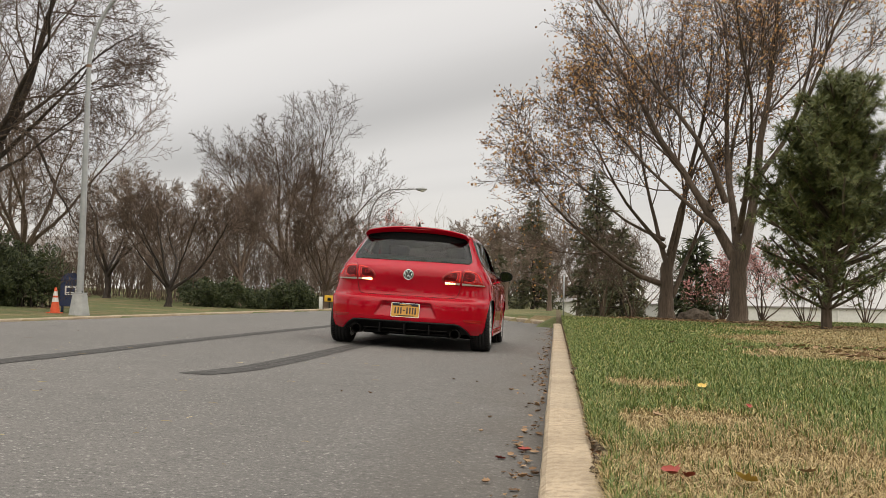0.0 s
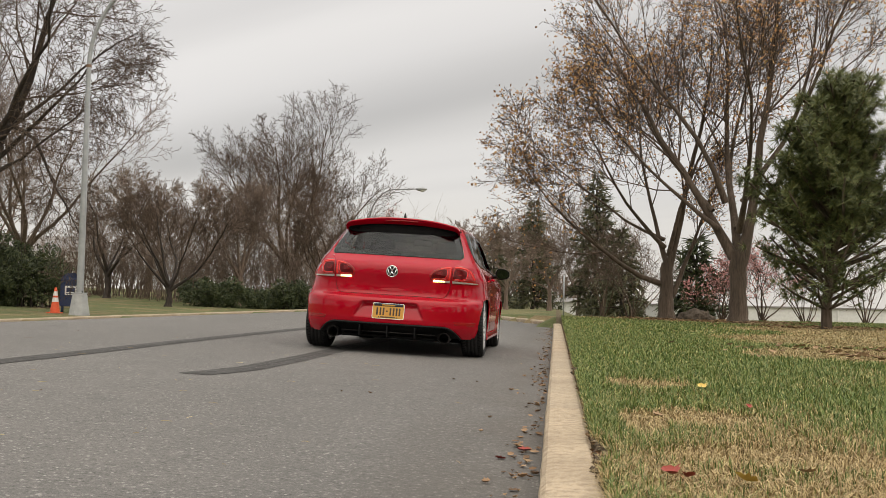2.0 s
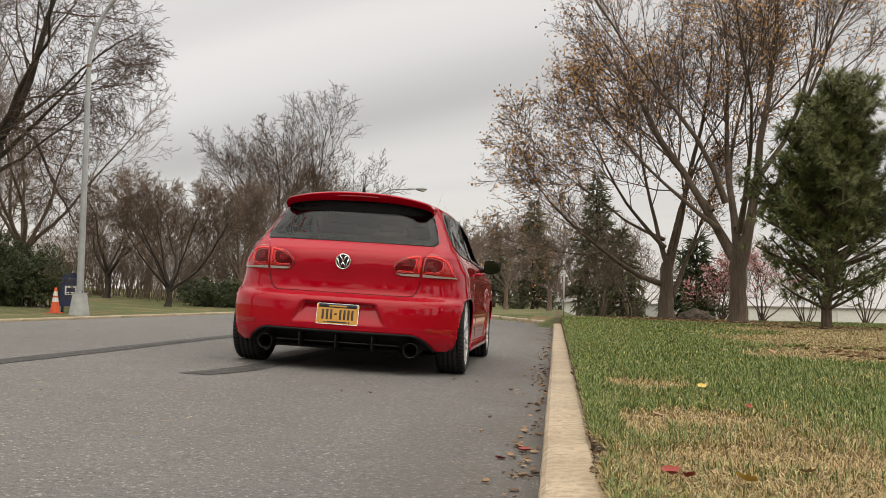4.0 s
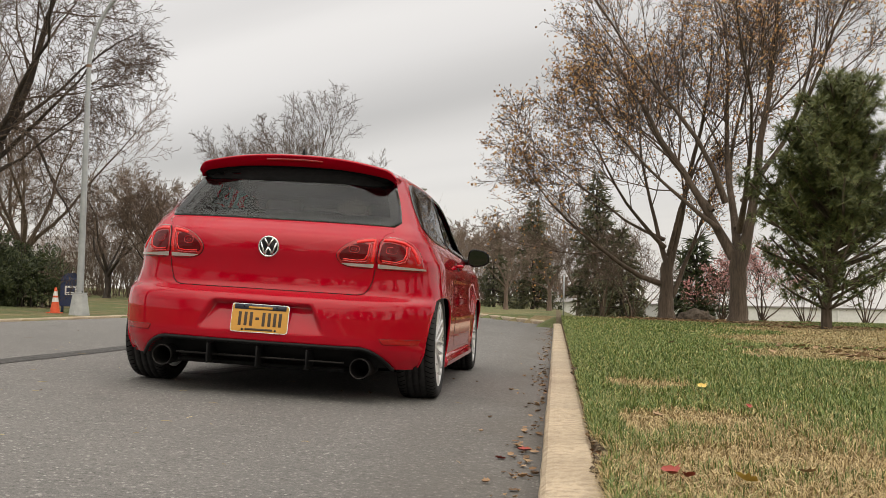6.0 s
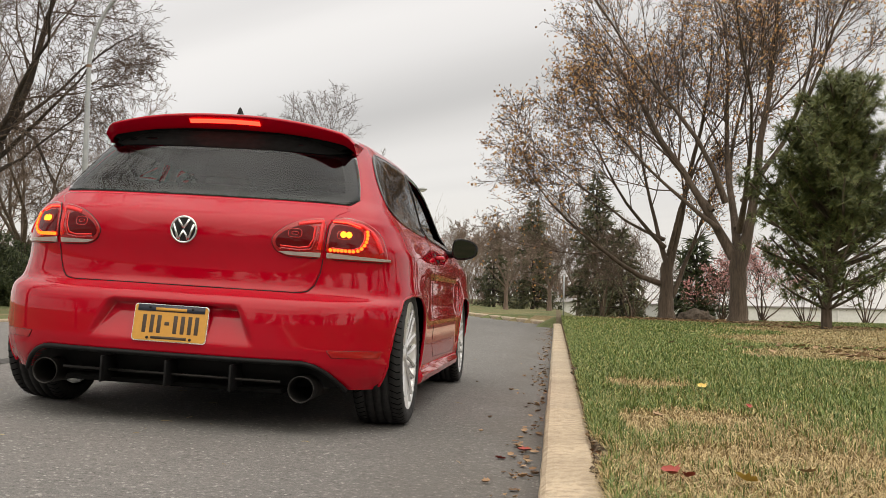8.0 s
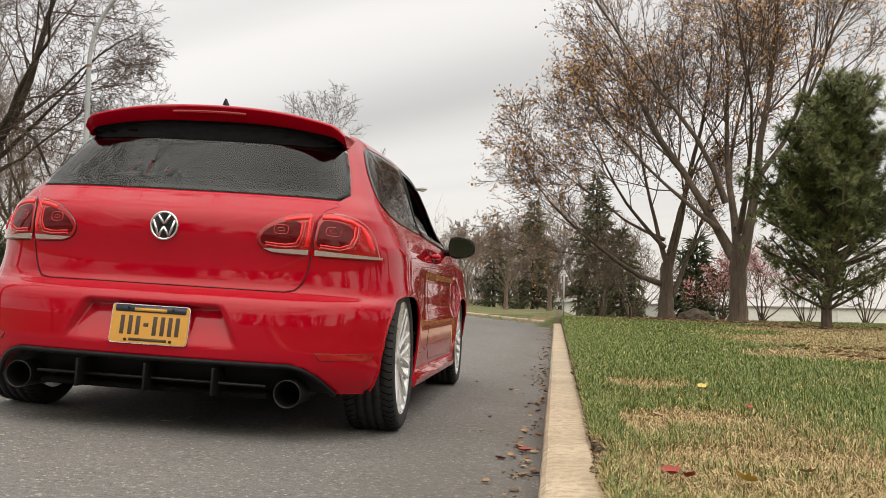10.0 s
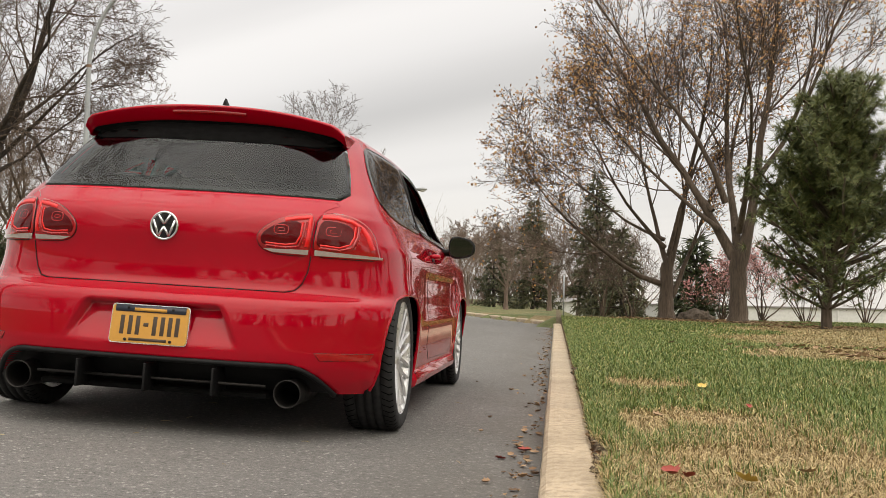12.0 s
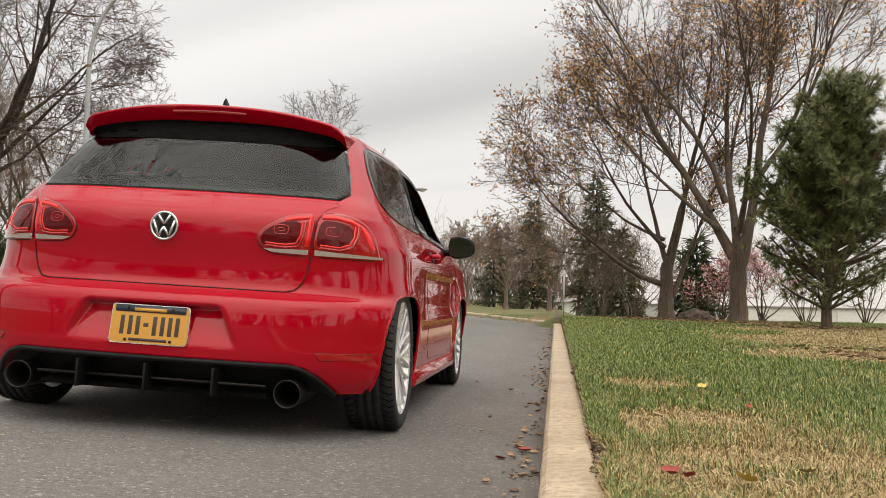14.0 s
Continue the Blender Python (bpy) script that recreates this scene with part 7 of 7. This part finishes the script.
def make_leaves():
    rnd = random.Random(19)
    red = leaf_mat("leaf_red", [(0, (0.24, 0.026, 0.022)), (1, (0.36, 0.060, 0.04))])
    gold = leaf_mat("leaf_yellow", [(0, (0.55, 0.36, 0.06)), (1, (0.62, 0.44, 0.12))])
    tan = leaf_mat("leaf_tan", [(0, (0.26, 0.16, 0.085)), (1, (0.36, 0.24, 0.13))])
    singles = [(0.315, 2.86, 0.09, red, "crimson dead leaf lying in the grass", True), (0.36, 2.83, 0.06, red, "crimson dead leaf lying in the grass", True), (0.50, 2.80, 0.075, gold, "yellow fallen leaf in the grass", True), (0.80, 5.8, 0.085, gold, "pale yellow fallen leaf in the grass", True),
               (0.415, 4.3, 0.07, tan, "tan curled leaf in the grass", True), (0.86, 4.75, 0.05, red, "small reddish leaf in the grass", True), (0.70, 2.98, 0.06, tan, "tan curled leaf in the grass", True), (-0.118, 4.20, 0.075, red, "red-brown dead leaf in the gutter", False), (-0.20, 3.95, 0.055, red, "red-brown dead leaf in the gutter", False),
               (-0.145, 4.30, 0.08, tan, "brown dead leaf in the gutter", False), (-0.10, 3.9, 0.06, tan, "brown dead leaf in the gutter", False), (1.25, 3.35, 0.05, tan, "tan curled leaf in the grass", True), (1.35, 4.3, 0.06, gold, "yellow fallen leaf in the grass", True)]
    for x, y, s, m, label, grass in singles:
        V, F = leaf_shape(rnd, s * 0.8, rnd.uniform(0.3, 0.8))
        ob = tagged(new("fallen_leaf", mesh_of("fallen_leaf", V, F, m)), label, "leaf", "single fallen leaves")
        z = (lawn_z(x, y, 0.5) + 0.045) if grass else road_z(x, y) + 0.004
        ob.matrix_basis = pose(x, y, z, rnd.uniform(-25, 25), rnd.uniform(-20, 20), rnd.uniform(0, 360))
    # litter along the gutter, on the road and under the trees
    V, F = [], []

    def drop(x, y, z, s):
        v, f = leaf_shape(rnd, s, rnd.uniform(0.2, 0.9))
        m = pose(x, y, z, rnd.uniform(-18, 18), rnd.uniform(-18, 18), rnd.uniform(0, 360))
        n = len(V)
        V.extend(m @ Vector(p) for p in v)
        F.extend(tuple(i + n for i in q) for q in f)
    for _ in range(300):
        y = 3.0 + 24 * rnd.random() ** 1.3
        k = 0.4 + 0.6 * max(0, noise.noise(Vector((y * 0.9, 2, 0))))
        x = KERB_X - 0.02 - abs(rnd.gauss(0, 0.055)) * (1 + 0.9 * k)
        drop(x, y, road_z(x, y) + 0.004, rnd.uniform(0.014, 0.042))
    for _ in range(60):
        x, y = -0.3 - 5 * rnd.random() ** 2, rnd.uniform(4, 26)
        drop(x, y, road_z(x, y) + 0.004, rnd.uniform(0.010, 0.03))
    for _ in range(420):
        y = rnd.uniform(2.6, 16)
        x = KERB_X + 0.172 + abs(rnd.gauss(0, 0.03))
        drop(x, y, max(0.105, lawn_z(x, y, x)), rnd.uniform(0.02, 0.045))
    for _ in range(1500):
        x, y = rnd.choice(((3.3, 26), (2.9, 26.6), (4.3, 24.7), (5.4, 21.2), (3.3, 25.6), (4.4, 24.9), (3.5, 10.8)))
        x, y = x + rnd.gauss(0, 0.8), y + rnd.gauss(0, 0.7)
        drop(x, y, lawn_z(x, y, 2) + 0.03, rnd.uniform(0.04, 0.09))
    tagged(new("leaf_litter", mesh_of("leaf_litter", V, F, LEAF_FALLEN, False)), "brown dead leaves and litter along the kerb", "leaves", kind="stuff")
    # pale stalks and twigs on the road
    V, F = [], []
    for _ in range(60):
        x, y, a, L = -0.25 - 4.5 * rnd.random(), rnd.uniform(3.2, 9), rnd.uniform(0, 6.28), rnd.uniform(0.02, 0.08)
        z = road_z(x, y) + 0.004
        p = Vector((x, y, z))
        d = Vector((math.cos(a), math.sin(a), 0))
        q = p + d * L
        mid = (p + q) / 2 + Vector((-d.y, d.x, 0)) * L * rnd.uniform(-0.15, 0.15)
        q.z, mid.z = road_z(q.x, q.y) + 0.004, road_z(mid.x, mid.y) + 0.006
        tube(V, F, [p, mid, q], 0.0010, 4)
    tagged(new("dry_stalks", mesh_of("dry_stalks", V, F, BLADE_DRY)), "pale dry grass stalks on the asphalt", "stalks", kind="stuff")
    # bare soil crumbled over the back of the kerb
    soil = two_tone("crumbled_soil", (0.055, 0.038, 0.024), (0.12, 0.085, 0.055), 12, 0.95, 0.8, 90)
    V, F = [], []
    for _ in range(2600):
        y = rnd.uniform(2.6, 11)
        lump = max(0, noise.noise(Vector((y * 1.4, 1, 4))))
        x = KERB_X + 0.180 + abs(rnd.gauss(0, 0.022 + 0.05 * lump)) - 0.055 * lump * rnd.random()
        r = rnd.uniform(0.004, 0.014)
        n = len(V)
        c = Vector((x, y, max(0.104, lawn_z(x, y, x) if x > 0.13 else 0.0) + r * 0.3))
        for dx, dy, dz in ((1, 0, 0), (-1, 0, 0), (0, 1, 0), (0, -1, 0), (0, 0, 1), (0, 0, -1)):
            V.append(c + Vector((dx, dy, dz)) * r * rnd.uniform(0.6, 1.3))
        F.extend((n + a, n + b, n + c2) for a, b, c2 in ((0, 2, 4), (2, 1, 4), (1, 3, 4), (3, 0, 4), (2, 0, 5), (1, 2, 5), (3, 1, 5), (0, 3, 5)))
    tagged(new("soil_crumbs", mesh_of("soil_crumbs", V, F, soil)), "dark soil crumbled along the back of the kerb", "soil", kind="stuff")


make_grass()
make_leaves()


def motions():
    walk(CAR, CAR_ROWS)
    move_parts()


motions()
